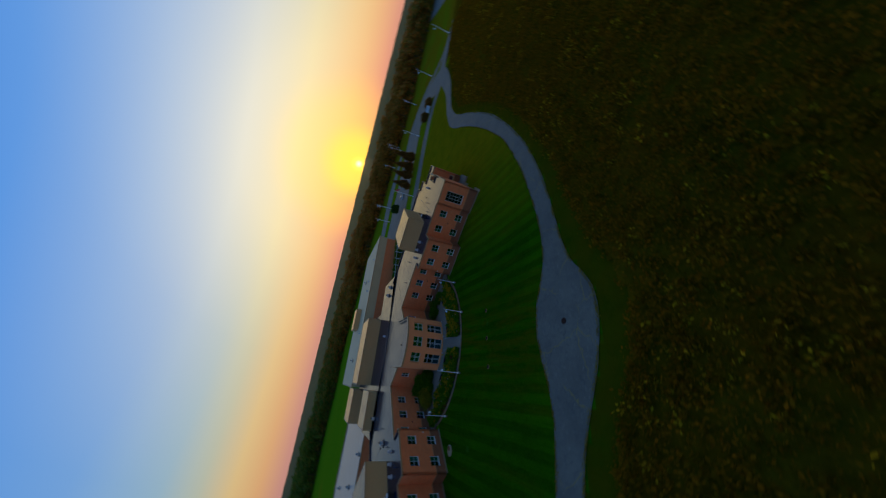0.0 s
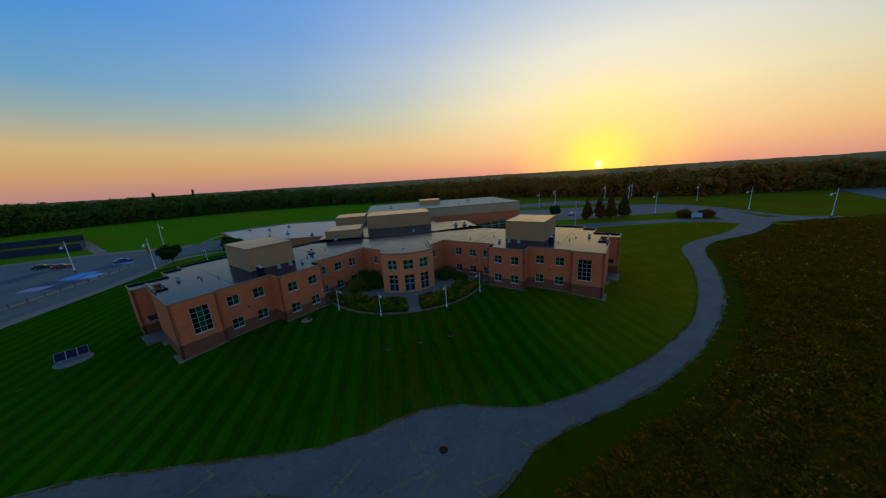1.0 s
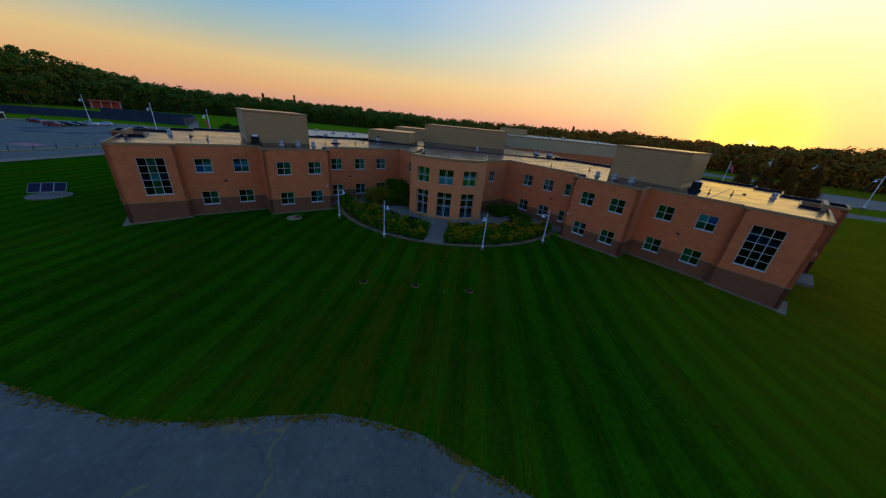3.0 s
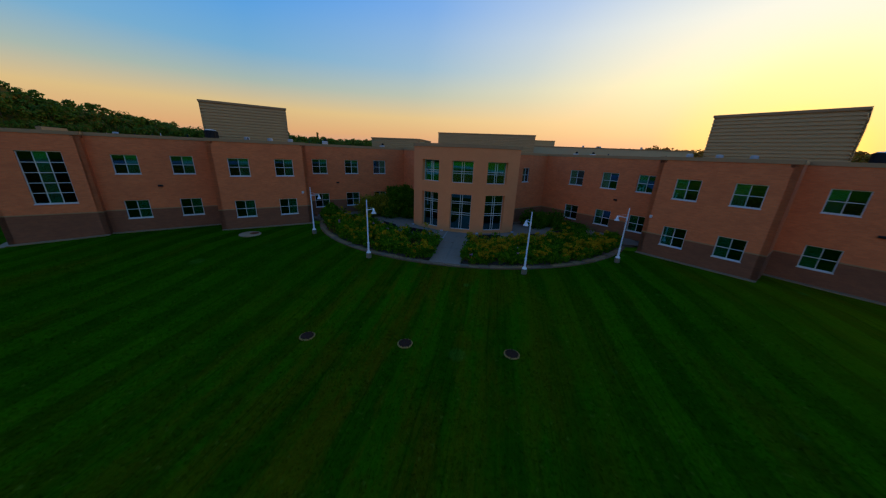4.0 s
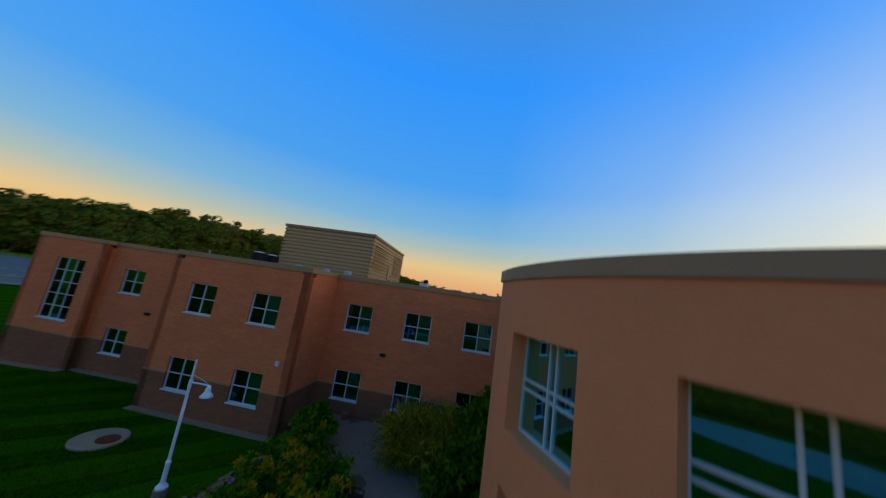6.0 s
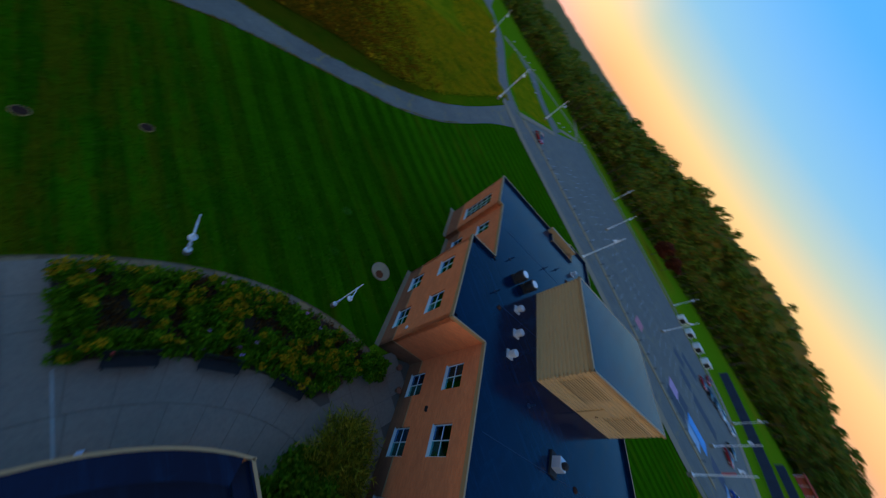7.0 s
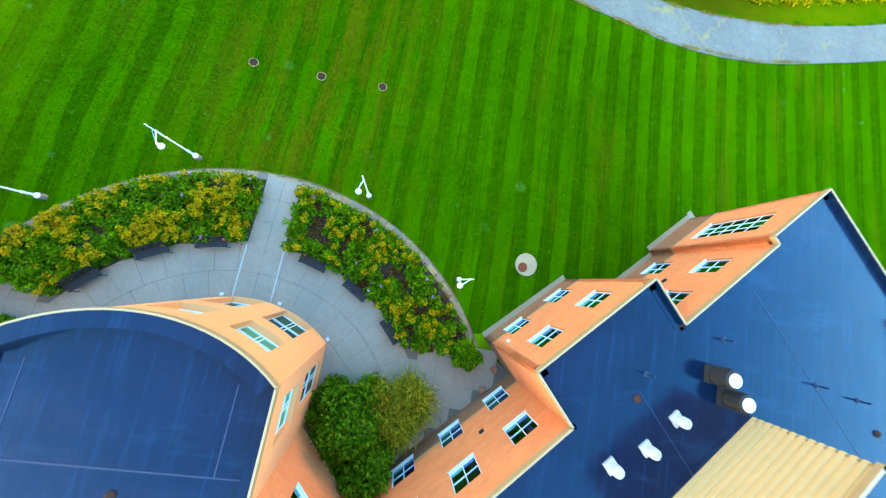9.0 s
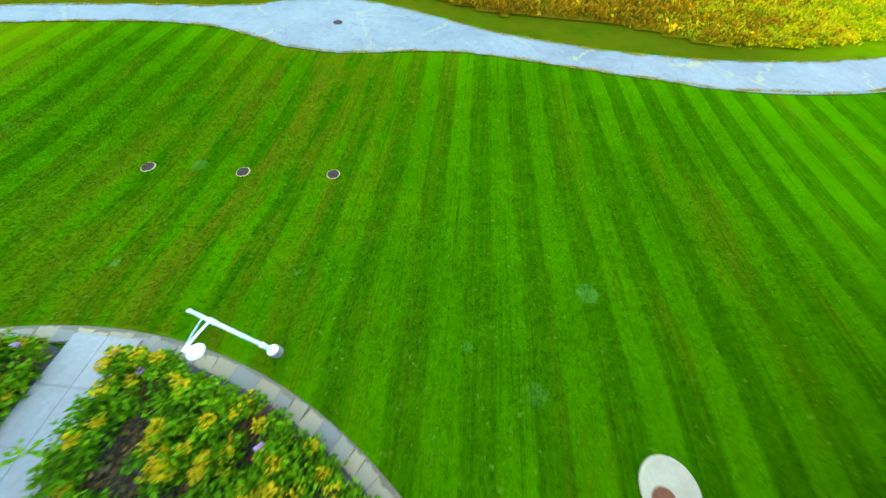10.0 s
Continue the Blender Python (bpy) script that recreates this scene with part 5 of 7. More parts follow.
for side in (-1, 1):
    outline = [(-side * x, y) for x, y in SIDE_PAVING]
    for i in range(9):
        for k in range(9):
            x0, y0 = -18.4 + 1.42 * i, 9.2 + 1.42 * k
            q = [(-side * x, y) for x, y in ((x0 + 0.008, y0 + 0.008), (x0 + 1.412, y0 + 0.008), (x0 + 1.412, y0 + 1.412), (x0 + 0.008, y0 + 1.412))]
            mid = (-side * (x0 + 0.71), y0 + 0.71)
            if inside(mid, outline) and math.hypot(mid[0], mid[1] - 17.5) > 6.0:
                part("slab", prism(q if side < 0 else q[::-1], 0.02, 0.036 + 0.003 * ((i * 5 + k * 3) % 3)), CONCRETE, terrace)


def walk_z(y):
    return 0.05 - 0.19 * (4.95 - y) / 4.8


walk_way = tagged(link_mesh("walkway", prism([(-1.15, 0.15), (1.15, 0.15), (1.15, 4.95), (-1.15, 4.95)], -0.6, lambda x, y: walk_z(y) - 0.03), CONCRETE), "grey concrete walkway between the planting beds", "walkway", kind="structure")
for i in range(3):
    for k in range(2):
        x0, x1, y0, y1 = -1.14 + 1.15 * k, -0.01 + 1.15 * k, 0.18 + 1.58 * i, 1.74 + 1.58 * i
        part("slab", prism([(x0, y0), (x1, y0), (x1, y1), (x0, y1)], lambda x, y: walk_z(y) - 0.05, lambda x, y: walk_z(y)), CONCRETE, walk_way)

for sx in (-1, 1):
    part("joint_strip", prism([(sx * 1.12, 5.05), (sx * 1.2, 5.05), (sx * 1.2, 8.6), (sx * 1.12, 8.6)], 0.05, 0.064), PALE_JOINT, terrace, "pale filled joint")
R_IN, R_OUT = 12.75, 17.05


def bed_z(x, y):
    return 0.06 - 0.21 * min(1.0, max(0.0, (math.hypot(x, y - 17.5) - R_IN) / (R_OUT - R_IN)))



BED = {}
for side, nm in ((-1, "west"), (1, "east")):
    a_lo, a_hi = math.asin(1.2 / 15.0), radians(58)
    outline = [(side * x, y) for x, y in [(1.2, 0.75)] + [arc_at(a_lo + (a_hi - a_lo) * i / 24, R_OUT) for i in range(1, 25)] + [(15.2, 9.6)]
               + [arc_at(radians(54) + (math.asin(1.2 / 12.7) - radians(54)) * i / 18, R_IN) for i in range(19)]]
    BED[nm] = outline
    tagged(link_mesh("planting_bed", prism(outline, -0.6, bed_z), SOIL), "curved bed of dark soil beside the walkway", "planting bed", kind="structure")

edging = tagged(link_mesh("edging", prism([arc_at(radians(-64 + 128 * i / 60), 17.62) for i in range(61)] + [arc_at(radians(64 - 128 * i / 60), 17.02) for i in range(61)], -0.9, -0.21), EARTH),
                "curved edging of flat tan and grey stones", "edging", kind="structure")
rs = random.Random(5)
a = -63.0
while a < 63.0:
    w = rs.uniform(1.3, 3.4)
    r0, r1 = 17.05 + rs.uniform(-0.03, 0.04), 17.52 + rs.uniform(-0.07, 0.07)
    bm = sector(radians(a + 0.03), radians(a + w - 0.03), r0, r1, -0.45, -0.215 + rs.uniform(0, 0.06), 4)
    for v in bm.verts:
        v.co.x += rs.uniform(-0.045, 0.045)
        v.co.y += rs.uniform(-0.045, 0.045)
        v.co.z += rs.uniform(-0.012, 0.012)
    part("stone", bm, STONE, edging)
    a += w


def perennials(name, outline, count, gold, dry, seed, label):
    """A bed of knee- to waist-high plants: leafy clumps, flower heads, dry stems over bare soil and a few pink flowers, in one mesh."""
    rng = np.random.default_rng(seed)
    xs, ys = [p[0] for p in outline], [p[1] for p in outline]
    base = []
    while len(base) < count:
        p = (rng.uniform(min(xs), max(xs)), rng.uniform(min(ys), max(ys)))
        if inside(p, outline):
            base.append(p)
    C, S, I = [], [], []

    def add(x, y, z, r, sizes, kind):
        an, rr = rng.uniform(0, 2 * np.pi, len(z)), r * np.sqrt(rng.uniform(0, 1, len(z)))
        C.append(np.c_[x + rr * np.cos(an), y + rr * np.sin(an), z])
        S.append(rng.uniform(*sizes, len(z)))
        I.append(np.full(len(z), kind))
    for x, y in base:
        patch = 0.5 + 0.5 * noise.noise((x * 0.45, y * 0.45, seed))
        lush = 0.5 + 0.5 * noise.noise((x * 0.9, y * 0.9, seed + 7))
        ground = bed_z(x, y)
        if lush < dry:
            n = int(rng.integers(10, 22))
            add(x, y, ground + rng.uniform(0.04, 0.32, n), 0.34, (0.05, 0.12), 2)
            continue
        h = rng.uniform(0.2, 0.85) + 0.65 * (lush - 0.3)
        if rng.uniform() < 0.10:
            h *= 1.4
        n = int(26 + 34 * lush)
        t = rng.uniform(0.08, 1.0, n)
        add(x, y, ground + h * t, 0.27, (0.06, 0.145), 0)
        if rng.uniform() < gold * (0.1 + 1.9 * smooth_step(0.42, 0.66, patch)):
            m = int(rng.integers(18, 40))
            add(x, y, ground + h + rng.uniform(-0.06, 0.13, m), 0.20, (0.05, 0.11), 1)
        elif rng.uniform() < 0.012:
            add(x, y, ground + h + rng.uniform(0.0, 0.1, 12), 0.10, (0.05, 0.09), 3)
    v, f = leaf_quads(np.concatenate(C), np.concatenate(S), rng, 0.2)
    return tagged(array_mesh(name, v, f, [LEAF, GOLD, DRY_LEAF, PINK], index=np.concatenate(I)), label, "garden plants", kind="stuff")


perennials("perennial_plants", BED["west"], 900, 0.26, 0.39, 11, "green perennials dotted with yellow flowers over dry brown stems")
perennials("perennial_plants", BED["east"], 950, 0.58, 0.30, 12, "dense goldenrod thick with yellow flowers in the bed")


def leafy(name, lobes, count, size, mat, label, category, seed, blades=False, trunk=None, at=(0, 0), kind=""):
    """A shrub or small tree: many small leaves in the skins of several uneven lobes (x, y, z, rx, rz), with a stem and limbs."""
    rng = np.random.default_rng(seed)
    tot = sum(l[3] ** 2 for l in lobes)
    C = []
    for (x, y, z, rx, rz) in lobes:
        n = int(count * rx * rx / tot)
        d = rng.normal(size=(n, 3))
        d /= np.linalg.norm(d, axis=1)[:, None]
        rad = rng.uniform(0.55, 1.06, n) ** 0.6 * (1 + 0.22 * np.sin(5 * d[:, 0] + 3 * x) * np.cos(4 * d[:, 1] + y) + 0.17 * rng.normal(size=n))
        c = np.c_[x + d[:, 0] * rx * rad, y + d[:, 1] * rx * rad, z + d[:, 2] * rz * rad]
        C.append(c[c[:, 2] > 0.06])
    C = np.concatenate(C)
    ob = thing(name, label, category, at=(*at, ground_z(*at)))
    if blades:
        n = len(C)
        near = np.argmin([((C - np.array(l[:3])) ** 2).sum(1) for l in lobes], axis=0)
        d = C - np.array([(l[0], l[1], l[2] - 0.8) for l in lobes])[near]
        d = d / np.linalg.norm(d, axis=1)[:, None] + 0.55 * rng.normal(size=(n, 3))
        d /= np.linalg.norm(d, axis=1)[:, None]
        side = np.cross(d, rng.normal(size=(n, 3)))
        side /= np.linalg.norm(side, axis=1)[:, None]
        s = rng.uniform(0.6, 1.3, n)[:, None] * size
        v = np.stack([C - d * s * 1.6, C + side * s * 0.16, C + d * s * 1.8 + np.array([0, 0, -0.03]), C - side * s * 0.16], 1).reshape(-1, 3)
        f = np.arange(4 * n).reshape(n, 4)
    else:
        v, f = leaf_quads(C, rng.uniform(0.6, 1.3, len(C)) * size, rng, 0.1)
    array_mesh("crown" if trunk else "foliage", v, f, mat, ob)
    bm = bmesh.new()
    h = trunk[1] if trunk else max(l[2] for l in lobes)
    r = trunk[0] if trunk else 0.06
    tube(bm, [(0, 0, -0.2), (0.02, 0.01, h * 0.35), (-0.03, 0.03, h * 0.75), (0.03, -0.02, h)], [r * 1.3, r, r * 0.8, r * 0.5], 8)
    for (x, y, z, rx, rz) in lobes:
        tube(bm, [(0, 0, h * 0.45), (x * 0.5, y * 0.5, (h * 0.5 + z) * 0.5 + 0.1), (x * 0.95, y * 0.95, z)], [r * 0.55, r * 0.4, r * 0.15], 6)
    part("trunk" if trunk else "stems", bm, BARK, ob)
    return ob


def lumps(spread, height, n, seed):
    """Uneven lobes heaped over an oval patch, highest near its middle."""
    rng = random.Random(seed)
    out = []
    for i in range(n):
        an, q = i * 2.4 + rng.uniform(-0.5, 0.5), math.sqrt((i + 0.3) / n)
        r = rng.uniform(0.30, 0.46) * min(spread) * 1.25
        top = height * (1.0 - 0.55 * q * q) * rng.uniform(0.82, 1.12)
        rz = rng.uniform(0.8, 1.1) * r
        out.append((spread[0] * q * 0.85 * math.cos(an), spread[1] * q * 0.85 * math.sin(an), max(rz * 0.7, top - rz), r, rz))
    return out


leafy("shrub", lumps((1.9, 2.3), 3.5, 13, 1), 20000, 0.15, SHRUB, "tall dark green shrubs filling the corner by the curved front", "shrub", 21, at=(-7.6, 14.3))
leafy("shrub", lumps((1.6, 1.7), 3.3, 9, 2), 11000, 0.15, SHRUB, "tall dark green shrubs filling the corner by the curved front", "shrub", 27, at=(-9.3, 16.7))
leafy("spiky_shrub", [(0, 0, 1.1, 2.0, 1.25), (0.9, 0.5, 1.2, 1.3, 1.1), (-0.9, -0.5, 1.1, 1.35, 1.1), (-0.2, 1.0, 1.2, 1.2, 1.0)], 9000, 0.15, SPIKE, "rounded olive shrub with long stiff leaves", "shrub", 22, blades=True, at=(-10.5, 13.4))
leafy("shrub", lumps((2.2, 1.8), 1.25, 9, 3), 7000, 0.13, SHRUB, "low dark shrubs against the brick corner", "shrub", 23, at=(8.4, 14.6))
leafy("shrub", lumps((1.6, 1.2), 1.1, 6, 4), 4000, 0.13, SHRUB, "low dark shrubs against the brick corner", "shrub", 24, at=(11.2, 12.8))
leafy("shrub", lumps((1.25, 1.0), 1.9, 7, 5), 4200, 0.15, LEAF, "bushy green shrub at the end of the bed", "shrub", 25, at=(-14.5, 9.6))
leafy("shrub", lumps((1.1, 0.9), 1.3, 5, 6), 2600, 0.14, LEAF, "bushy green shrub at the end of the bed", "shrub", 26, at=(14.3, 9.4))


# ---- benches, lamps, covers and other things round the terrace ----
def make_bench():
    ob = thing("bench", "black metal slatted bench on the terrace's edge", "bench", "terrace benches")
    for k in range(5):
        part("seat_slat", box(-0.9, 0.9, -0.22 + k * 0.098, -0.13 + k * 0.098, 0.43, 0.46), BLACK_METAL, ob)
    for k in range(4):
        y = 0.27 + 0.035 * k
        part("back_slat", box(-0.9, 0.9, y, y + 0.025, 0.52 + k * 0.10, 0.61 + k * 0.10), BLACK_METAL, ob)
    for x in (-0.82, 0.82):
        bm = bmesh.new()
        tube(bm, [(x, -0.24, 0.0), (x, -0.22, 0.43), (x, -0.24, 0.62), (x, 0.05, 0.66), (x, 0.30, 0.62)], 0.022, 6)
        tube(bm, [(x, 0.36, 0.0), (x, 0.26, 0.43), (x, 0.40, 0.92)], 0.022, 6)
        tube(bm, [(x, -0.22, 0.42), (x, 0.26, 0.42)], 0.02, 6)
        part("leg_frame", bm, BLACK_METAL, ob)
    return ob


bench = make_bench()
spots = []
for x, y in ((-3.35, 5.2), (-6.45, 6.45), (-9.4, 8.7), (3.0, 5.27), (6.05, 6.55), (9.15, 8.75)):
    ang = math.degrees(math.atan2(x, -(y - CC.y)))
    a = radians(ang)
    spots.append(pose(*arc_at(a, 12.42), 0.05, 0, 0, 180 + ang))
bench.matrix_basis = spots[0]
for m in spots[1:]:
    copy_thing(bench, m)


def glow_material():
    m = bpy.data.materials.new("lit_lamp_bulb")
    m.use_nodes = True
    b = m.node_tree.nodes["Principled BSDF"]
    b.inputs["Base Color"].default_value = (0.8, 0.75, 0.5, 1)
    b.inputs["Emission Color"].default_value, b.inputs["Emission Strength"].default_value = (1.0, 0.88, 0.55, 1), 7.0
    return m


BULB = glow_material()


def make_lamp(name, label, group, height, k, arm, banner=False):
    """A white pole in three widths with a short side arm, a domed bell shade and a round concrete foot; k scales the girths. The arm points to +x."""
    ob = thing(name, label, "street lamp", group)
    foot = 0.40 * k
    part("foot", lathe([(0.195 * k, -0.4), (0.195 * k, foot - 0.03), (0.18 * k, foot)], 20), PAD, ob, "round concrete foot")
    part("base_flange", lathe([(0.168 * k, foot), (0.168 * k, foot + 0.05 * k), (0.12 * k, foot + 0.10 * k), (0.085 * k, foot + 0.16 * k)], 20), POLE, ob)
    low = foot + 0.16 * k + 0.125 * height
    za = height * 0.835
    part("pole", lathe([(0.072 * k, foot + 0.15 * k), (0.070 * k, low), (0.083 * k, low + 0.02), (0.083 * k, low + 0.07 * k), (0.066 * k, low + 0.10 * k), (0.050 * k, low + 0.14 * k), (0.046 * k, za - 0.2),
                        (0.037 * k, za + 0.1), (0.034 * k, height), (0.02 * k, height + 0.02)], 16), POLE, ob, smooth=False)
    part("collar", lathe([(0.050 * k, za - 0.19 * k), (0.056 * k, za - 0.17 * k), (0.056 * k, za + 0.06 * k), (0.048 * k, za + 0.08 * k)], 16), POLE, ob)
    bm = bmesh.new()
    tube(bm, [(0, 0, za), (arm * 0.5, 0, za + 0.005), (arm + 0.06 * k, 0, za)], 0.027 * k, 8)
    part("arm", bm, POLE, ob)
    bm = bmesh.new()
    tube(bm, [(0.03, 0, za + 0.24 * k), (arm * 0.45, 0, za + 0.17 * k), (arm, 0, za + 0.03 * k)], 0.007 * k, 6)
    part("stay_wire", bm, POLE, ob, "thin curved stay")
    prof = [(0.02, 0.0), (0.05, -0.012), (0.078, -0.05), (0.086, -0.10), (0.088, -0.155), (0.105, -0.18), (0.155, -0.25), (0.196, -0.315), (0.19, -0.32), (0.15, -0.26), (0.095, -0.19)]
    sh = part("shade", shift(lathe([(r * k, z * k) for r, z in prof], 22, False), Matrix.Translation((arm, 0, za - 0.03 * k))), POLE, ob, "white domed bell shade", smooth=True)
    part("bulb", shift(lathe([(0.02 * k, 0), (0.10 * k, 0.02 * k), (0.12 * k, 0.05 * k), (0.08 * k, 0.08 * k)], 14), Matrix.Translation((arm, 0, za - 0.345 * k))), BULB, sh, "lit lamp bulb")
    if banner:
        part("banner", box(0.1, 0.85, -0.012, 0.012, height * 0.52, height * 0.72), BANNER, ob, "small red banner")
    return ob


BANNER = material("red_banner_cloth", two_scale((0.55, 0.05, 0.05), (0.48, 0.04, 0.045), (0.7, 0.35, 0.33), 3, 9, 0.3), 0.8)
lawn_lamp = make_lamp("path_lamp", "white lamp post with a lit bell shade at the lawn's edge", "lamps round the terrace", 4.32, 1.0, 0.70)
spots = []
for x, y in ((-13.23, 4.65), (-5.72, 0.04), (5.62, 0.0), (13.15, 4.55)):
    d = CC - Vector((x, y))
    spots.append(pose(x, y, ground_z(x, y) - 0.02, 0, 0, math.degrees(math.atan2(d.y, d.x))))
lawn_lamp.matrix_basis = spots[0]
for m in spots[1:]:
    copy_thing(lawn_lamp, m)


def make_cover(name, label, r, ring, lid, bars=True, rise=0.05):
    ob = thing(name, label, "manhole", "covers in the lawn")
    part("ring", lathe([(r + 0.06, -0.1), (r + 0.06, rise - 0.03), (r, rise), (r - 0.01, rise - 0.06)], 24), ring, ob)
    if bars:
        for k in range(7):
            y = -r + (k + 0.5) * 2 * r / 7
            w = math.sqrt(max(0.01, r * r - y * y))
            part("grate_bar", box(-w, w, y - 0.035, y + 0.035, rise - 0.05, rise), lid, ob)
        # thin black disc imitates the darkness below the bars
        part("pit", lathe([(r * 0.98, rise - 0.10), (r * 0.98, rise - 0.07)], 20), BLACK_METAL, ob)
    else:
        part("lid", lathe([(r - 0.012, rise - 0.06), (r - 0.012, rise + 0.01), (r * 0.6, rise + 0.012)], 24), lid, ob)
    return ob


DRY = material("dry_turf_ring", two_scale((0.34, 0.18, 0.035), (0.27, 0.14, 0.03), (0.16, 0.09, 0.022), 2, 9, 0.5), 0.9)
grate = make_cover("drain_grate", "round rusty drain grate in a dry ring of turf", 0.29, DRY, IRON)
spots = [pose(x, y, ground_z(x, y), 0, 0, 20) for x, y in ((-4.74, -8.96), (-0.2, -8.45), (4.55, -8.1))]
grate.matrix_basis = spots[0]
for m in spots[1:]:
    copy_thing(grate, m)
cover = make_cover("manhole_cover", "round rusty manhole cover in the path", 0.33, IRON, IRON, False, 0.06)
cover.matrix_basis = pose(0.03, -26.0, ground_z(0.03, -26.0) + 0.02)
pad = thing("manhole_pad", "round concrete pad with a rusty manhole cover beside the wing", "manhole", at=(-18.25, 2.55, ground_z(-18.25, 2.55)))
TAN_PAD = material("tan_pad_concrete", two_scale((0.34, 0.235, 0.125), (0.28, 0.19, 0.10), (0.19, 0.12, 0.065), 1.2, 8, 0.5), 0.9)
RUST = material("red_rust", two_scale((0.19, 0.050, 0.018), (0.13, 0.034, 0.014), (0.07, 0.024, 0.012), 5, 22, 0.5), 0.9, 0.0, 0.1)
part("slab", lathe([(0.88, -0.3), (0.88, 0.06), (0.84, 0.09)], 32), TAN_PAD, pad, "round concrete slab")
part("lid", shift(lathe([(0.36, 0.05), (0.36, 0.12), (0.33, 0.13)], 22), Matrix.Translation((0.28, 0.25, 0))), RUST, pad, "rusty iron lid")

POST_RED = material("red_post_paint", two_scale((0.45, 0.05, 0.03), (0.38, 0.04, 0.03), (0.2, 0.03, 0.02), 3, 12, 0.3), 0.5)
post = thing("marker_post", "short red post beside the walkway", "post", "walkway posts", at=(-2.75, 5.05, 0.04))
part("shaft", lathe([(0.06, 0), (0.06, 0.85), (0.045, 0.92), (0.01, 0.95)], 12), POST_RED, post)
copy_thing(post, pose(2.15, 5.05, 0.04))

LENS = material("pale_blue_lens", two_scale((0.32, 0.46, 0.62), (0.28, 0.42, 0.58), (0.2, 0.3, 0.42), 4, 20, 0.3), 0.15, 0.0, 0.6)
uplight = thing("ground_light", "small square uplight with a pale lens on the terrace", "light", "lights at the foot of the front")
part("housing", box(-0.11, 0.11, -0.09, 0.09, -0.02, 0.10, 0.012), GALV, uplight)
part("lens", box(-0.085, 0.085, -0.065, 0.065, 0.10, 0.112), LENS, uplight, "pale blue lens")
spots = [pose(*rot_at(a, RR + 0.17), 0.05, 0, 0, math.degrees(a)) for a in (radians(-41.0), radians(-12.8), radians(12.8), radians(41.0))]
uplight.matrix_basis = spots[0]
for m in spots[1:]:
    copy_thing(uplight, m)
POT = material("terracotta", two_scale((0.32, 0.10, 0.045), (0.27, 0.085, 0.04), (0.2, 0.07, 0.035), 3, 12, 0.3), 0.85)
pot = thing("plant_pot", "small terracotta pot on the terrace", "plant pot", "pots on the terrace", at=(-16.75, 10.45, 0.04))
part("body", lathe([(0.13, 0), (0.2, 0.28), (0.22, 0.3), (0.22, 0.36), (0.19, 0.36), (0.17, 0.28)], 16), POT, pot)
copy_thing(pot, pose(-16.1, 11.85, 0.04))

SOLAR = material("dark_solar_cells", two_scale((0.008, 0.012, 0.04), (0.006, 0.009, 0.03), (0.012, 0.016, 0.05), 1.0, 6, 0.4), 0.3, 0.0, 0.2)
rig = thing("solar_panel_rig", "three dark solar panels on a frame over a round concrete slab", "solar panel", at=(-49.2, -0.2, ground_z(-49.2, -0.2)), turn=40)
part("slab", lathe([(1.95, -0.4), (1.95, 0.04), (1.9, 0.07)], 36), CONCRETE, rig, "round concrete slab")
for k in range(3):
    m = Matrix.Translation((-1.06 + 1.06 * k, 0.35, 0.98)) @ pose(0, 0, 0, 38, 0, 0)
    p = part("panel", shift(box(-0.5, 0.5, -0.72, 0.72, -0.02, 0.03), m), SOLAR, rig, "dark blue solar panel")
    bm = bmesh.new()
    for x0, x1, y0, y1 in ((-0.52, 0.52, -0.745, -0.715), (-0.52, 0.52, 0.715, 0.745), (-0.52, -0.49, -0.715, 0.715), (0.49, 0.52, -0.715, 0.715)):
        add_box(bm, x0, x1, y0, y1, -0.03, 0.04)
    part("frame", shift(bm, m), GALV, p)
for x in (-1.1, 0.0, 1.1):
    for y, h in ((-0.1, 0.62), (0.8, 1.32)):
        bm = bmesh.new()
        tube(bm, [(x, y, 0.05), (x, y, h)], 0.04, 8)
        part("support", bm, GALV, rig)

# aprons along the foot of the wings and pads at the wing ends
for side in (-1, 1):
    strips = [((-26.85, BAY_D), (BAY_S, BAY_D)), ((BAY_S, OUTER_D), (-13.6, OUTER_D)), ((-13.6, FRONT_D), (STEP_S[side], FRONT_D))]
    for (s0, d0), (s1, d1) in strips:
        q = [P(s0, d0 + 0.38, side), P(s1, d0 + 0.38, side), P(s1, d0 + 0.0, side), P(s0, d0 + 0.0, side)]
        tagged(link_mesh("apron", prism(q, -1.2, lambda x, y: ground_z(x, y) + 0.06), WALKWAY), "narrow concrete apron along the wall's foot", "apron", kind="structure")
    q = [P(-27.4, -18.75, side), P(-26.85, -18.75, side), P(-26.85, -29.0, side), P(-27.4, -29.0, side)]
    tagged(link_mesh("apron", prism(q, -1.2, lambda x, y: ground_z(x, y) + 0.06), WALKWAY), "narrow concrete apron along the wall's foot", "apron", kind="structure")
    q = [P(-28.9, -28.9, side), P(-25.0, -28.9, side), P(-25.0, -33.3, side), P(-28.9, -33.3, side)]
    tagged(link_mesh("entrance_pad", prism(q, -1.2, lambda x, y: 0.02), CONCRETE), "concrete pad before the side entrance", "pad", kind="structure")

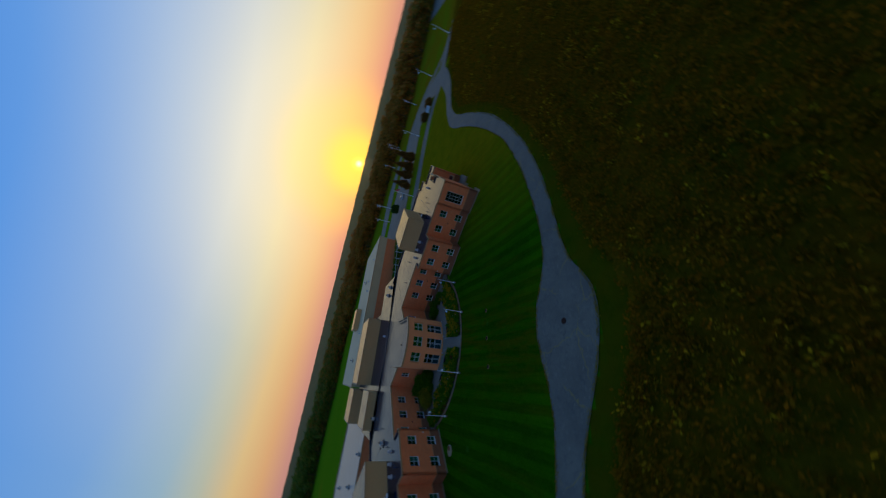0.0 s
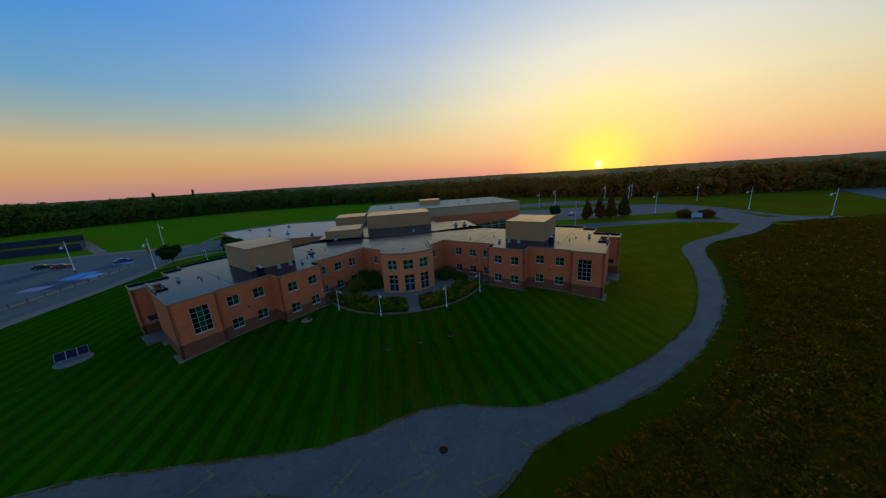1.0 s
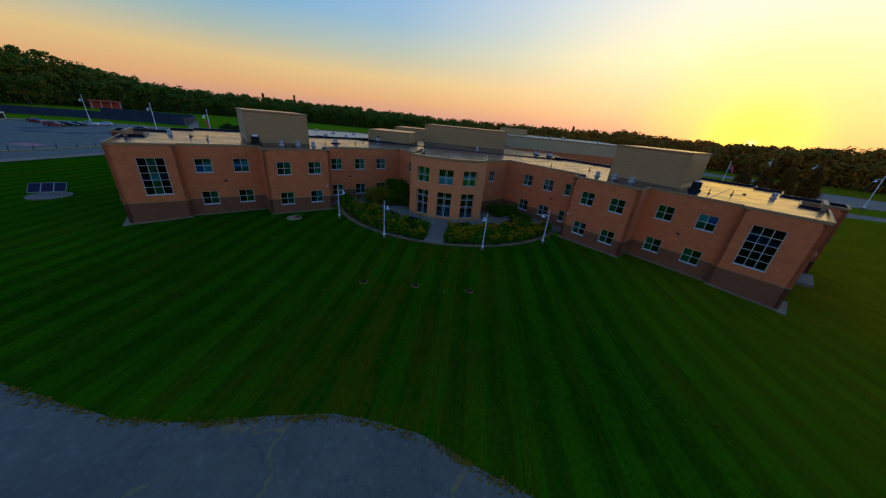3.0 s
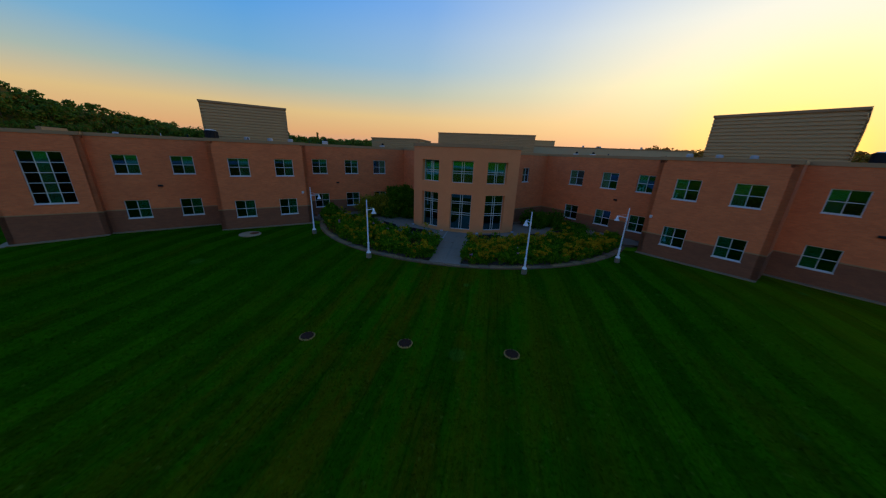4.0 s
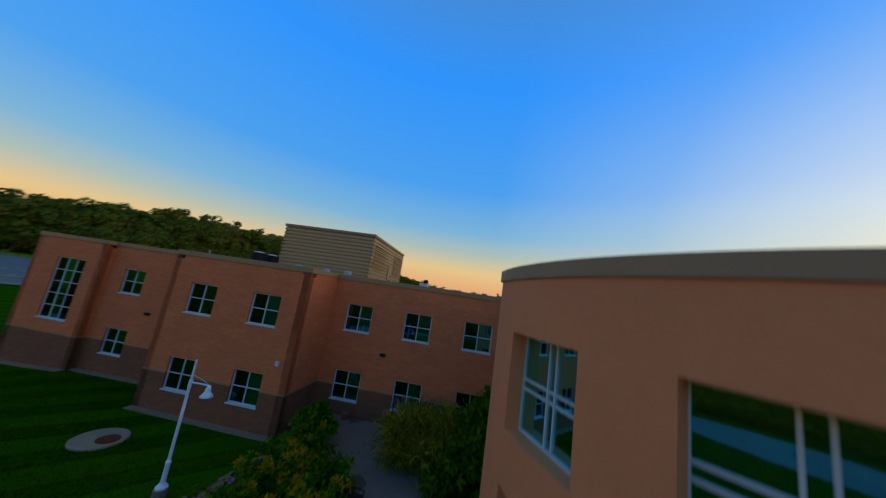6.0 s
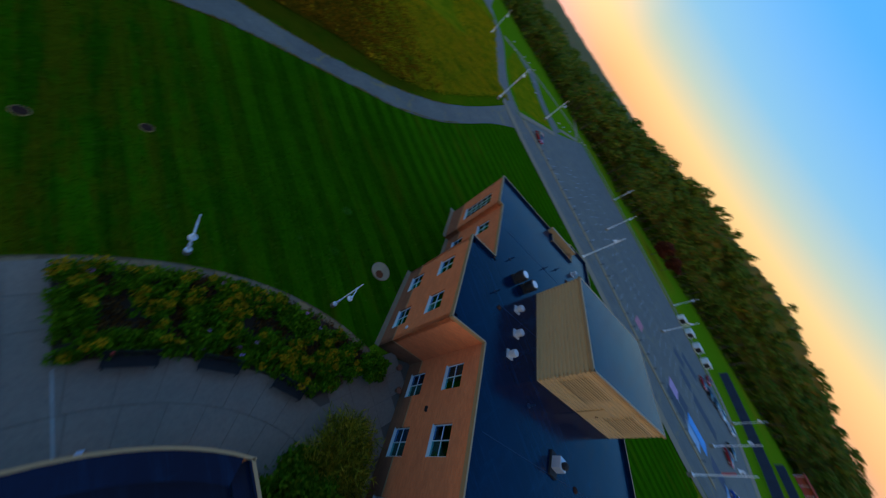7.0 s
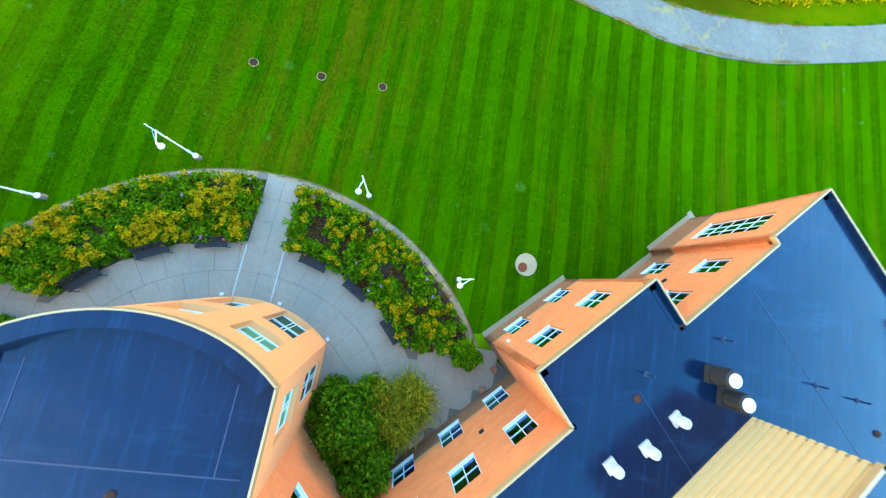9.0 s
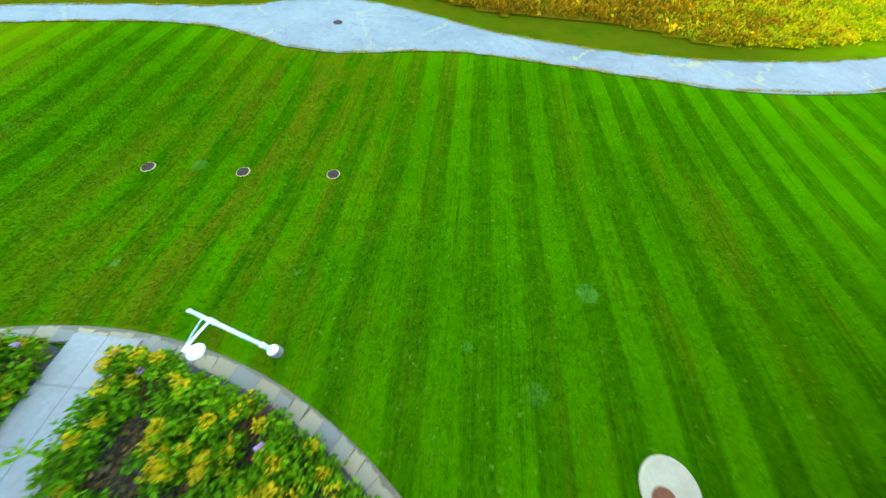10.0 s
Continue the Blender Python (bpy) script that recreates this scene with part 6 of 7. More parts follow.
# ---- things on the roofs ----
def make_vent(label, group, r, h, mat, cap):
    ob = thing("roof_vent", label, "roof vent", group)
    part("kerb", box(-r * 1.15, r * 1.15, -r * 1.15, r * 1.15, 0, h * 0.2, 0.02), GALV, ob, "square metal kerb")
    part("band", lathe([(r * 1.03, h * 0.66), (r * 1.03, h * 0.72)], 18), mat, ob)
    part("hood", lathe([(r * 0.92, h * 0.2), (r * 0.92, h * 0.5), (r, h * 0.55), (r, h * 0.85), (r * 0.92, h), (r * 0.3, h * 1.04)], 18), mat, ob, cap)
    return ob


HOOD = material("weathered_white_hood", two_scale((0.42, 0.42, 0.42), (0.35, 0.35, 0.35), (0.23, 0.23, 0.23), 2, 9, 0.4), 0.5, 0.1)
vent = make_vent("white round exhaust vent on the dark roof", "white roof vents", 0.26, 0.62, HOOD, "white metal hood")
spots = []
for side in (-1, 1):
    for s, d in ((-10.45, -23.2), (-8.3, -23.25), (-6.35, -22.7), (-22.7, -33.2)):
        x, y = P(s, d, side)
        spots.append(pose(x, y, ROOF_Z, 0, 0, 43.5))
spots += [pose(3.5, 34.5, ROOF_Z), pose(26.0, 72.0, 10.47), pose(31.0, 74.0, 10.47), pose(40.0, 70.0, 10.47), pose(8.0, 70.0, 10.47)]
vent.matrix_basis = spots[0]
for m in spots[1:]:
    copy_thing(vent, m)

cond = thing("condenser_unit", "black round condenser fan unit on the roof", "condenser", "condensers beside the plant room")
part("kerb", box(-0.45, 0.45, -0.45, 0.45, 0, 0.22, 0.02), BLACK_METAL, cond)
part("housing", lathe([(0.40, 0.22), (0.46, 0.3), (0.46, 1.0), (0.40, 1.06)], 20), BLACK_METAL, cond, "black drum housing")
part("fan_cap", lathe([(0.34, 1.06), (0.33, 1.12), (0.1, 1.15)], 18), POLE, cond, "pale fan cap")
for k in range(8):
    an = k * math.pi / 4
    part("fin", shift(box(0.455, 0.485, -0.02, 0.02, 0.3, 1.0), Matrix.Rotation(an, 4, "Z")), BLACK_METAL, cond)
cond.matrix_basis = pose(*P(-13.5, -22.8), ROOF_Z)
copy_thing(cond, pose(*P(-13.4, -24.1), ROOF_Z))
copy_thing(cond, pose(*P(-16.4, -26.2, 1), ROOF_Z))

pipe = thing("vent_pipe", "thin roof vent pipe with a lead collar", "vent pipe", "roof pipes")
part("collar", lathe([(0.16, 0), (0.14, 0.05), (0.06, 0.09)], 12), SEAM, pipe)
part("stack", lathe([(0.05, 0.05), (0.05, 0.5), (0.045, 0.52)], 10), SEAM, pipe)
pipe.matrix_basis = pose(*P(-10.4, -20.6), ROOF_Z)
for s, d, side in ((-15.2, -21.9, -1), (-18.6, -27.2, -1), (-20.4, -29.5, -1), (-4.0, -25.0, -1), (2.0, -28.0, -1), (5.5, -33.0, -1), (-19.5, -28.5, 1), (-17.8, -26.0, 1), (-3.0, -27.5, 1), (1.5, -24.0, 1)):
    copy_thing(pipe, pose(*P(s, d, side), ROOF_Z))

drain = thing("roof_drain", "small rusty roof drain", "roof drain", "roof drains")
part("dome", lathe([(0.2, 0), (0.17, 0.08), (0.05, 0.13)], 14), IRON, drain)
drain.matrix_basis = pose(*P(-9.3, -21.2), ROOF_Z)
for s, d, side in ((-20.3, -31.6, -1), (-1.0, -30.0, -1), (-9.3, -21.2, 1), (-20.3, -31.6, 1)):
    copy_thing(drain, pose(*P(s, d, side), ROOF_Z))

unit = thing("rooftop_unit", "grey rooftop fan unit on a low frame", "rooftop unit", "rooftop units")
part("frame", box(-0.7, 0.7, -0.35, 0.35, 0.0, 0.14, 0.02), BLACK_METAL, unit)
part("casing", box(-0.35, 0.35, -0.3, 0.3, 0.14, 0.75, 0.05), GALV, unit)
part("cowl", shift(lathe([(0.2, 0), (0.22, 0.2), (0.12, 0.32)], 14), Matrix.Translation((0.1, 0, 0.75))), BLACK_METAL, unit)
unit.matrix_basis = pose(*P(-1.6, -27.5), ROOF_Z, 0, 0, 30)
for x, y, z, r in ((-17, 31.5, ROOF_Z, 0), (-44.6, 62, 4.66, 20), (-45.5, 65, 4.66, 70), (-52.5, 84, 4.66, 10), (-41, 69.5, 4.66, 40), (-62, 89, 4.66, 0), (-46.7, 89.8, 4.66, 15), (-30.3, 61, 4.66, 60), (16.5, 38, ROOF_Z, 0), (19, 37, ROOF_Z, 30), (-2.0, 76, 10.47, 0), (33, 84, 10.47, 0)):
    copy_thing(unit, pose(x, y, z, 0, 0, r))


# ---- car park, roads: lamps, slabs, lines, cars ----
lot_lamp = make_lamp("lot_lamp", "tall white lamp post with a bell shade beside the road", "tall lamps along the roads", 10.0, 2.0, 1.3)
spots = [(-73.1, 5.2, 200), (-117.3, -2.5, 180), (-116, -51, 160), (-103, -88, 200), (-117, 34, 180), (-172, -20, 0), (-170, 36, 0), (-100.5, 59.5, 180), (-151, 78, 180),
         (-100.5, 97, 0), (112, 62, 90), (166, 88, 200), (148.5, 52, 120), (150, 28.5, 100), (-104, -120, 200), (148, 116, 200), (84, 112, 200), (96, 115, 200), (165, 132, 200), (143, 131, 200), (104, 128, 180)]
lot_lamp.matrix_basis = pose(spots[0][0], spots[0][1], 0, 0, 0, spots[0][2])
for x, y, r in spots[1:]:
    copy_thing(lot_lamp, pose(x, y, 0, 0, 0, r))
banner_lamp = make_lamp("lot_lamp", "tall white lamp post carrying a red banner", "tall lamps along the roads", 10.0, 2.0, 1.3, banner=True)
banner_lamp.matrix_basis = pose(-72.6, -41.6, 0, 0, 0, 200)
copy_thing(banner_lamp, pose(-71.8, 49.5, 0, 0, 0, 180))
copy_thing(lawn_lamp, pose(-62.5, 57.5, 0, 0, 0, 160))

island = tagged(link_mesh("island", prism([(-85.6, -39.6), (-87.2, -30), (-87.2, -13), (-87.3, 3), (-86.1, 14), (-84.9, 28), (-84.1, 45), (-84.6, 60), (-86.2, 60), (-85.8, 45), (-86.6, 28), (-87.8, 14), (-89.0, 3), (-88.9, -13), (-88.9, -30), (-87.6, -40)], -0.2, 0.1), KERB),
                "long kerbed island of pale concrete slabs between lane and car park", "island", kind="structure")
LINE = [(-86.5, -39.5), (-88.0, -30), (-88.0, -13), (-88.1, 3), (-86.9, 14), (-85.7, 28), (-84.9, 45), (-85.4, 60)]


def along(line, d):
    for (x0, y0), (x1, y1) in zip(line, line[1:]):
        L = math.hypot(x1 - x0, y1 - y0)
        if d <= L:
            return (x0 + (x1 - x0) * d / L, y0 + (y1 - y0) * d / L), math.degrees(math.atan2(y1 - y0, x1 - x0))
        d -= L
    return line[-1], 90.0


total = sum(math.hypot(b[0] - a[0], b[1] - a[1]) for a, b in zip(LINE, LINE[1:]))
slab_me = None
post_me = None
k = 0
while 3.3 * k + 1.7 < total:
    (x, y), r = along(LINE, 3.3 * k + 1.65)
    if slab_me is None:
        o = part("slab", box(-1.6, 1.6, -0.72, 0.72, 0.08, 0.17, 0.02), KERB, island)
        slab_me = o.data
        p = part("rail_post", lathe([(0.07, 0.1), (0.06, 0.95), (0.03, 1.0)], 8), BLACK_METAL, island)
        post_me = p.data
    else:
        o, p = new("slab", slab_me), new("rail_post", post_me)
        o.parent = p.parent = island
    o.matrix_basis, p.matrix_basis = pose(x, y, 0, 0, 0, r), pose(x + 0.5, y, 0, 0, 0, r)
    k += 1
lot = bpy.data.objects["car_park"]
line_me = None
for x0, L in ((-92.8, 4.8), (-108.0, 5.0), (-114.5, 5.0), (-131, 5.0)):
    for i in range(30):
        y = -27 + 2.8 * i
        sx = x0 + max(0, y - 3) * 0.04
        if line_me is None:
            o = part("stall_line", box(-2.4, 2.4, -0.06, 0.06, 0.010, 0.016), PAINT, lot)
            line_me = o.data
        else:
            o = new("stall_line", line_me)
            o.parent = lot
        o.matrix_basis = pose(sx, y, 0, 0, 0, 8)


def paint_patch(name, x, y, w, l, r, colour, label):
    m = material(name + "_paint", two_scale(colour, tuple(c * 0.8 for c in colour), tuple(c * 0.55 + 0.03 for c in colour), 0.5, 5, 0.4), 0.7)
    o = part("painted_stall", box(-w / 2, w / 2, -l / 2, l / 2, 0.018, 0.024), m, lot, label)
    o.matrix_basis = pose(x, y, 0, 0, 0, r)


for x, y, w, l, c, lab in ((-94.5, 53.5, 5, 8, (0.03, 0.30, 0.66), "stall painted bright blue"), (-95, 43, 5, 4, (0.50, 0.25, 0.40), "stall painted pink"), (-96.5, 47.4, 5, 4.4, (0.012, 0.014, 0.03), "stall painted black"),
                           (-90.2, 44.5, 4.6, 8, (0.012, 0.014, 0.03), "stall painted black"), (-90.2, 52, 4.6, 5, (0.25, 0.40, 0.55), "stall painted pale blue"), (-95, 26, 5, 3.4, (0.55, 0.14, 0.16), "stall painted red and pink"),
                           (-113, 58, 5, 12, (0.012, 0.014, 0.03), "stall painted black"), (-122, 44, 5, 6, (0.012, 0.014, 0.03), "stall painted black"), (-114.5, 48.0, 5, 6, (0.012, 0.014, 0.03), "stall painted black"),
                           (-94.5, 62.5, 5, 6, (0.02, 0.02, 0.05), "stall painted in dark shapes"), (-93, 66.5, 5, 2.4, (0.25, 0.38, 0.52), "stall painted pale blue"), (-131, 50, 5, 9, (0.012, 0.014, 0.03), "stall painted black")):
    paint_patch("stall", x, y, w, l, 4, c, lab)


def car_paint(name, c):
    return material(name, lambda nt: c, 0.25, 0.3, 0.6)


CAR_GLASS = material("car_glass", lambda nt: (0.01, 0.012, 0.014), 0.06, 0.0, 0.8)
RIM = material("alloy_rim", lambda nt: (0.45, 0.45, 0.46), 0.3, 0.8)
TAIL = material("tail_light", lambda nt: (0.3, 0.01, 0.01), 0.25)
LAMP_GLASS = material("headlight", lambda nt: (0.7, 0.7, 0.68), 0.15)


def make_car(colour, label, tall=1.45, long=4.5):
    """A parked car, nose to +x: body shell, glasshouse, wheels with tyres, lights."""
    ob = thing("car", label, "car", "parked cars")
    L, W = long / 2, 0.89
    side = [(-L, 0.38), (-L, 0.78), (-L + 0.12, 0.95), (-L * 0.55, 1.0), (L * 0.32, 0.98), (L * 0.86, 0.82), (L, 0.66), (L, 0.36), (L * 0.9, 0.26), (-L * 0.92, 0.26)]
    bm = bmesh.new()
    a = [bm.verts.new((x, -W, z)) for x, z in side]
    b = [bm.verts.new((x, W, z)) for x, z in side]
    bm.faces.new(a[::-1])
    bm.faces.new(b)
    for i in range(len(side)):
        j = (i + 1) % len(side)
        bm.faces.new((a[i], a[j], b[j], b[i]))
    bmesh.ops.recalc_face_normals(bm, faces=bm.faces[:])
    bmesh.ops.bevel(bm, geom=bm.edges[:], offset=0.06, segments=2, affect="EDGES", profile=0.6)
    part("body", bm, colour, ob)
    bm = bmesh.new()
    low, hi = [(-L * 0.80, 0.97), (L * 0.40, 0.97)], [(-L * 0.58, tall - 0.05), (L * 0.10, tall - 0.05)]
    v = [bm.verts.new((x, y, z)) for (x, z), y in ((low[0], -W * 0.94), (low[1], -W * 0.94), (low[1], W * 0.94), (low[0], W * 0.94), (hi[0], -W * 0.72), (hi[1], -W * 0.72), (hi[1], W * 0.72), (hi[0], W * 0.72))]
    for f in ((3, 2, 1, 0), (4, 5, 6, 7), (0, 1, 5, 4), (1, 2, 6, 5), (2, 3, 7, 6), (3, 0, 4, 7)):
        bm.faces.new([v[i] for i in f])
    part("glasshouse", bm, CAR_GLASS, ob, "dark car windows")
    part("roof", box(-L * 0.58, L * 0.12, -W * 0.73, W * 0.73, tall - 0.07, tall, 0.03), colour, ob)
    for sx in (-L * 0.62, L * 0.64):
        for sy in (-1, 1):
            w = part("wheel", shift(lathe([(0.20, -0.10), (0.33, -0.10), (0.34, 0.0), (0.33, 0.10), (0.20, 0.10)], 18), Matrix.Translation((sx, sy * (W - 0.08), 0.34)) @ Matrix.Rotation(math.pi / 2, 4, "X")), RUBBER, ob, "black tyre")
            part("rim", shift(lathe([(0.2, -0.09), (0.21, 0.0), (0.2, 0.09)], 14), Matrix.Translation((sx, sy * (W - 0.05), 0.34)) @ Matrix.Rotation(math.pi / 2, 4, "X")), RIM, w)
    for sy in (-0.62, 0.62):
        part("tail_light", box(-L - 0.01, -L + 0.05, sy - 0.16, sy + 0.16, 0.66, 0.80), TAIL, ob)
        part("headlight", box(L - 0.06, L + 0.012, sy - 0.18, sy + 0.18, 0.52, 0.64), LAMP_GLASS, ob)
    return ob


RED_P, BLACK_P, WHITE_P, BLUE_P = car_paint("red_car_paint", (0.32, 0.015, 0.02)), car_paint("black_car_paint", (0.01, 0.011, 0.013)), car_paint("white_car_paint", (0.6, 0.61, 0.62)), car_paint("blue_car_paint", (0.02, 0.07, 0.3))
truck = make_car(RED_P, "red pickup-sized car parked at the end of the island", 1.7, 5.2)
truck.matrix_basis = pose(-91.5, -34.2, 0.0, 0, 0, 70)
red_car = make_car(RED_P, "dark red car parked in the stalls")
red_car.matrix_basis = pose(-112, 68.5, 0.0, 0, 0, 40)
copy_thing(red_car, pose(-136, 57.5, 0.0, 0, 0, 40))
copy_thing(red_car, pose(-150, 62, 0.0, 0, 0, 12))
black_car = make_car(BLACK_P, "black car parked in the stalls")
black_car.matrix_basis = pose(-119.6, 71.0, 0.0, 0, 0, 42)
copy_thing(black_car, pose(-138, 65, 0.0, 0, 0, 40))
copy_thing(black_car, pose(-136.5, 61.5, 0.0, 0, 0, 40))
white_car = make_car(WHITE_P, "white car parked in the stalls")
white_car.matrix_basis = pose(-139.5, 74, 0.0, 0, 0, 220)
copy_thing(white_car, pose(-138.6, 69, 0.0, 0, 0, 40))
copy_thing(white_car, pose(85, 82, 0.0, 0, 0, 30))
blue_car = make_car(BLUE_P, "blue car parked beside a painted stall")
blue_car.matrix_basis = pose(-94.3, 68.5, 0.0, 0, 0, 50)

SHED = material("white_box_metal", two_scale((0.70, 0.71, 0.70), (0.62, 0.63, 0.62), (0.45, 0.45, 0.44), 0.5, 5, 0.3), 0.5)
shed = thing("storage_box", "white storage box with one blackened side beside the footway", "storage box", "white storage boxes")
part("shell", box(-1.6, 1.6, -1.5, 1.5, 0.0, 2.3, 0.05), SHED, shed)
# black panel on the closed shell stands in for a shaded opening
part("opening", box(1.56, 1.62, -1.2, 1.2, 0.2, 2.0), BLACK_METAL, shed, "black panel painted as the shade of an opening")
part("lid", box(-1.75, 1.75, -1.65, 1.65, 2.3, 2.42), SHED, shed)
shed.matrix_basis = pose(-167, 42, 0, 0, 0, 20)
for x, y in ((-166, 48), (-164.5, 54), (-163, 60)):
    copy_thing(shed, pose(x, y, 0, 0, 0, 20))

# the fenced court with its dark screens, and a red shelter behind it
SCREEN = material("dark_blue_screen", two_scale((0.012, 0.02, 0.045), (0.018, 0.03, 0.06), (0.03, 0.045, 0.07), 0.3, 4, 0.4), 0.8)
fence = thing("court_fence", "high fence with dark blue windscreens round a sports court", "fence")
FP = [(-196, 76), (-176, 90), (-160, 98), (-136, 103.5), (-145, 116), (-166, 140), (-205, 122)]
for (x0, y0), (x1, y1) in zip(FP, FP[1:]):
    L = math.hypot(x1 - x0, y1 - y0)
    r = math.degrees(math.atan2(y1 - y0, x1 - x0))
    n = max(1, round(L / 6))
    for i in range(n):
        t = i / n
        m = pose(x0 + (x1 - x0) * t, y0 + (y1 - y0) * t, 0, 0, 0, r)
        part("screen", shift(box(0.06, L / n - 0.06, -0.015, 0.015, 0.15, 3.3), m), SCREEN, fence)
        part("post", shift(lathe([(0.05, -0.2), (0.05, 3.7), (0.02, 3.75)], 8), m), BLACK_METAL, fence)
RED_ROOF = material("red_metal_roof", two_scale((0.45, 0.06, 0.04), (0.38, 0.05, 0.035), (0.3, 0.05, 0.04), 0.4, 5, 0.3), 0.6)
shelter = thing("red_shelter", "long red-roofed shelter behind the court fence", "shelter", at=(-262, 168, 0), turn=60)
part("roof", prism([(-8, -3), (8, -3), (8, 3), (-8, 3)], 4.6, 5.4), RED_ROOF, shelter)
part("back_wall", box(-7.5, 7.5, 2.2, 2.5, 0, 4.6), RED_ROOF, shelter)
for x in (-7, -2.4, 2.4, 7):
    part("post", box(x - 0.12, x + 0.12, -2.6, -2.36, 0, 4.6), SHED, shelter)

# the courtyard walk behind the east wing
pergola = thing("covered_walk", "row of white posts carrying a rail beside a clipped hedge", "pergola", at=(0, 0, 0))
for i in range(8):
    x, y = 23.5 + 3.2 * i, 50.0 + 0.9 * i
    part("post", box(x - 0.09, x + 0.09, y - 0.09, y + 0.09, -0.1, 4.7), WHITE, pergola)
bm = bmesh.new()
tube(bm, [(23.0, 49.9, 4.1), (47.0, 56.6, 4.1)], 0.07, 6)
part("rail", bm, WHITE, pergola)
rng = np.random.default_rng(31)
n = 5000
c = np.c_[rng.uniform(22, 49, n), np.zeros(n), rng.uniform(0.2, 4.4, n) ** 1.0]
c[:, 1] = 52.5 + (c[:, 0] - 23.5) * 0.28 + rng.normal(size=n) * 0.7
v, f = leaf_quads(c, rng.uniform(0.25, 0.5, n), rng)
tagged(array_mesh("hedge", v, f, SHRUB), "dark green hedge in the rear courtyard", "hedge", kind="stuff")

# boulders beside the link road
ROCK = material("pale_boulder", two_scale((0.42, 0.38, 0.30), (0.34, 0.31, 0.25), (0.22, 0.20, 0.17), 1.5, 6, 0.5), 0.9, bump=noise_bump(6, 0.5, 0.05))


def make_boulder(seed):
    rng = random.Random(seed)
    ob = thing("boulder", "pale rounded boulder set in the grass by the road", "boulder", "boulders beside the road")
    bm = bmesh.new()
    bmesh.ops.create_icosphere(bm, subdivisions=2, radius=0.5)
    for v in bm.verts:
        k = 1 + 0.22 * noise.noise(v.co * 1.7 + Vector((seed, 0, 0)))
        v.co = Vector((v.co.x * k * 1.15, v.co.y * k * 0.9, v.co.z * k * 0.7 + 0.2))
    part("stone", bm, ROCK, ob)
    return ob


boulder = make_boulder(3)
spots = [(-143.9, -112.0), (-135.1, -100.5), (-150.4, -105.5), (-153.9, -103.5), (-157.8, -100.6), (-137.7, -87.4), (-133.3, -79.1), (-126.6, -69.4), (-141.8, -58.4), (-147.2, -57.9), (-158.4, -59.1), (-175.4, -57.4), (-184.0, -58.2)]
boulder.matrix_basis = pose(spots[0][0], spots[0][1], 0.0)
for i, (x, y) in enumerate(spots[1:]):
    copy_thing(boulder, pose(x, y, 0.0, 0, 0, 47 * i))

# houses, poles and a barrier by the road beyond the meadow
SIDING = material("white_house_siding", two_scale((0.62, 0.60, 0.55), (0.55, 0.53, 0.49), (0.40, 0.39, 0.36), 0.6, 4, 0.3), 0.8)
SHINGLE = material("dark_shingle", two_scale((0.06, 0.05, 0.045), (0.045, 0.038, 0.034), (0.03, 0.026, 0.024), 0.8, 7, 0.5), 0.9)


def make_house(length, label):
    """A low white house with a gabled dark roof, its long front to -y."""
    ob = thing("house", label, "house", "houses beyond the road")
    L, W, H = length / 2, 4.2, 2.8
    part("wall", wall_mesh((-L, -W), (L, -W), (0, -1), -0.3, H, [(2.0, 1.6, 0.9, 2.2), (6.0, 1.0, 0.0, 2.1), (9.0, 2.2, 0.9, 2.2), (length - 4.5, 1.6, 0.9, 2.2)], 0.25), SIDING, ob)
    for x0, w, z0, z1 in ((2.0, 1.6, 0.9, 2.2), (9.0, 2.2, 0.9, 2.2), (length - 4.5, 1.6, 0.9, 2.2)):
        part("window", box(-L + x0, -L + x0 + w, -W + 0.1, -W + 0.16, z0, z1), CAR_GLASS, ob)
    part("door", box(-L + 6.0, -L + 7.0, -W + 0.1, -W + 0.16, 0.0, 2.1), SHINGLE, ob)
    part("wall", wall_mesh((L, W), (-L, W), (0, 1), -0.3, H, [], 0.25), SIDING, ob)
    for x in (-L, L):
        bm = bmesh.new()
        t = 0.12
        a = [bm.verts.new((x - t, y, z)) for y, z in ((-W, -0.3), (W, -0.3), (W, H), (0, H + 2.0), (-W, H))]
        b = [bm.verts.new((x + t, y, z)) for y, z in ((-W, -0.3), (W, -0.3), (W, H), (0, H + 2.0), (-W, H))]
        bm.faces.new(a[::-1])
        bm.faces.new(b)
        for i in range(5):
            bm.faces.new((a[i], a[(i + 1) % 5], b[(i + 1) % 5], b[i]))
        part("gable_wall", bm, SIDING, ob)
    for sy in (-1, 1):
        bm = bmesh.new()
        v = [bm.verts.new(p) for p in ((-L - 0.5, sy * (W + 0.5), H - 0.2), (L + 0.5, sy * (W + 0.5), H - 0.2), (L + 0.5, 0, H + 2.12), (-L - 0.5, 0, H + 2.12))]
        w = [bm.verts.new(p.co + Vector((0, 0, 0.18))) for p in v]
        bm.faces.new(v)
        bm.faces.new(w[::-1])
        for i in range(4):
            bm.faces.new((v[i], v[(i + 1) % 4], w[(i + 1) % 4], w[i]))
        bmesh.ops.recalc_face_normals(bm, faces=bm.faces[:])
        part("roof_slope", bm, SHINGLE, ob, "dark shingled roof slope")
    return ob


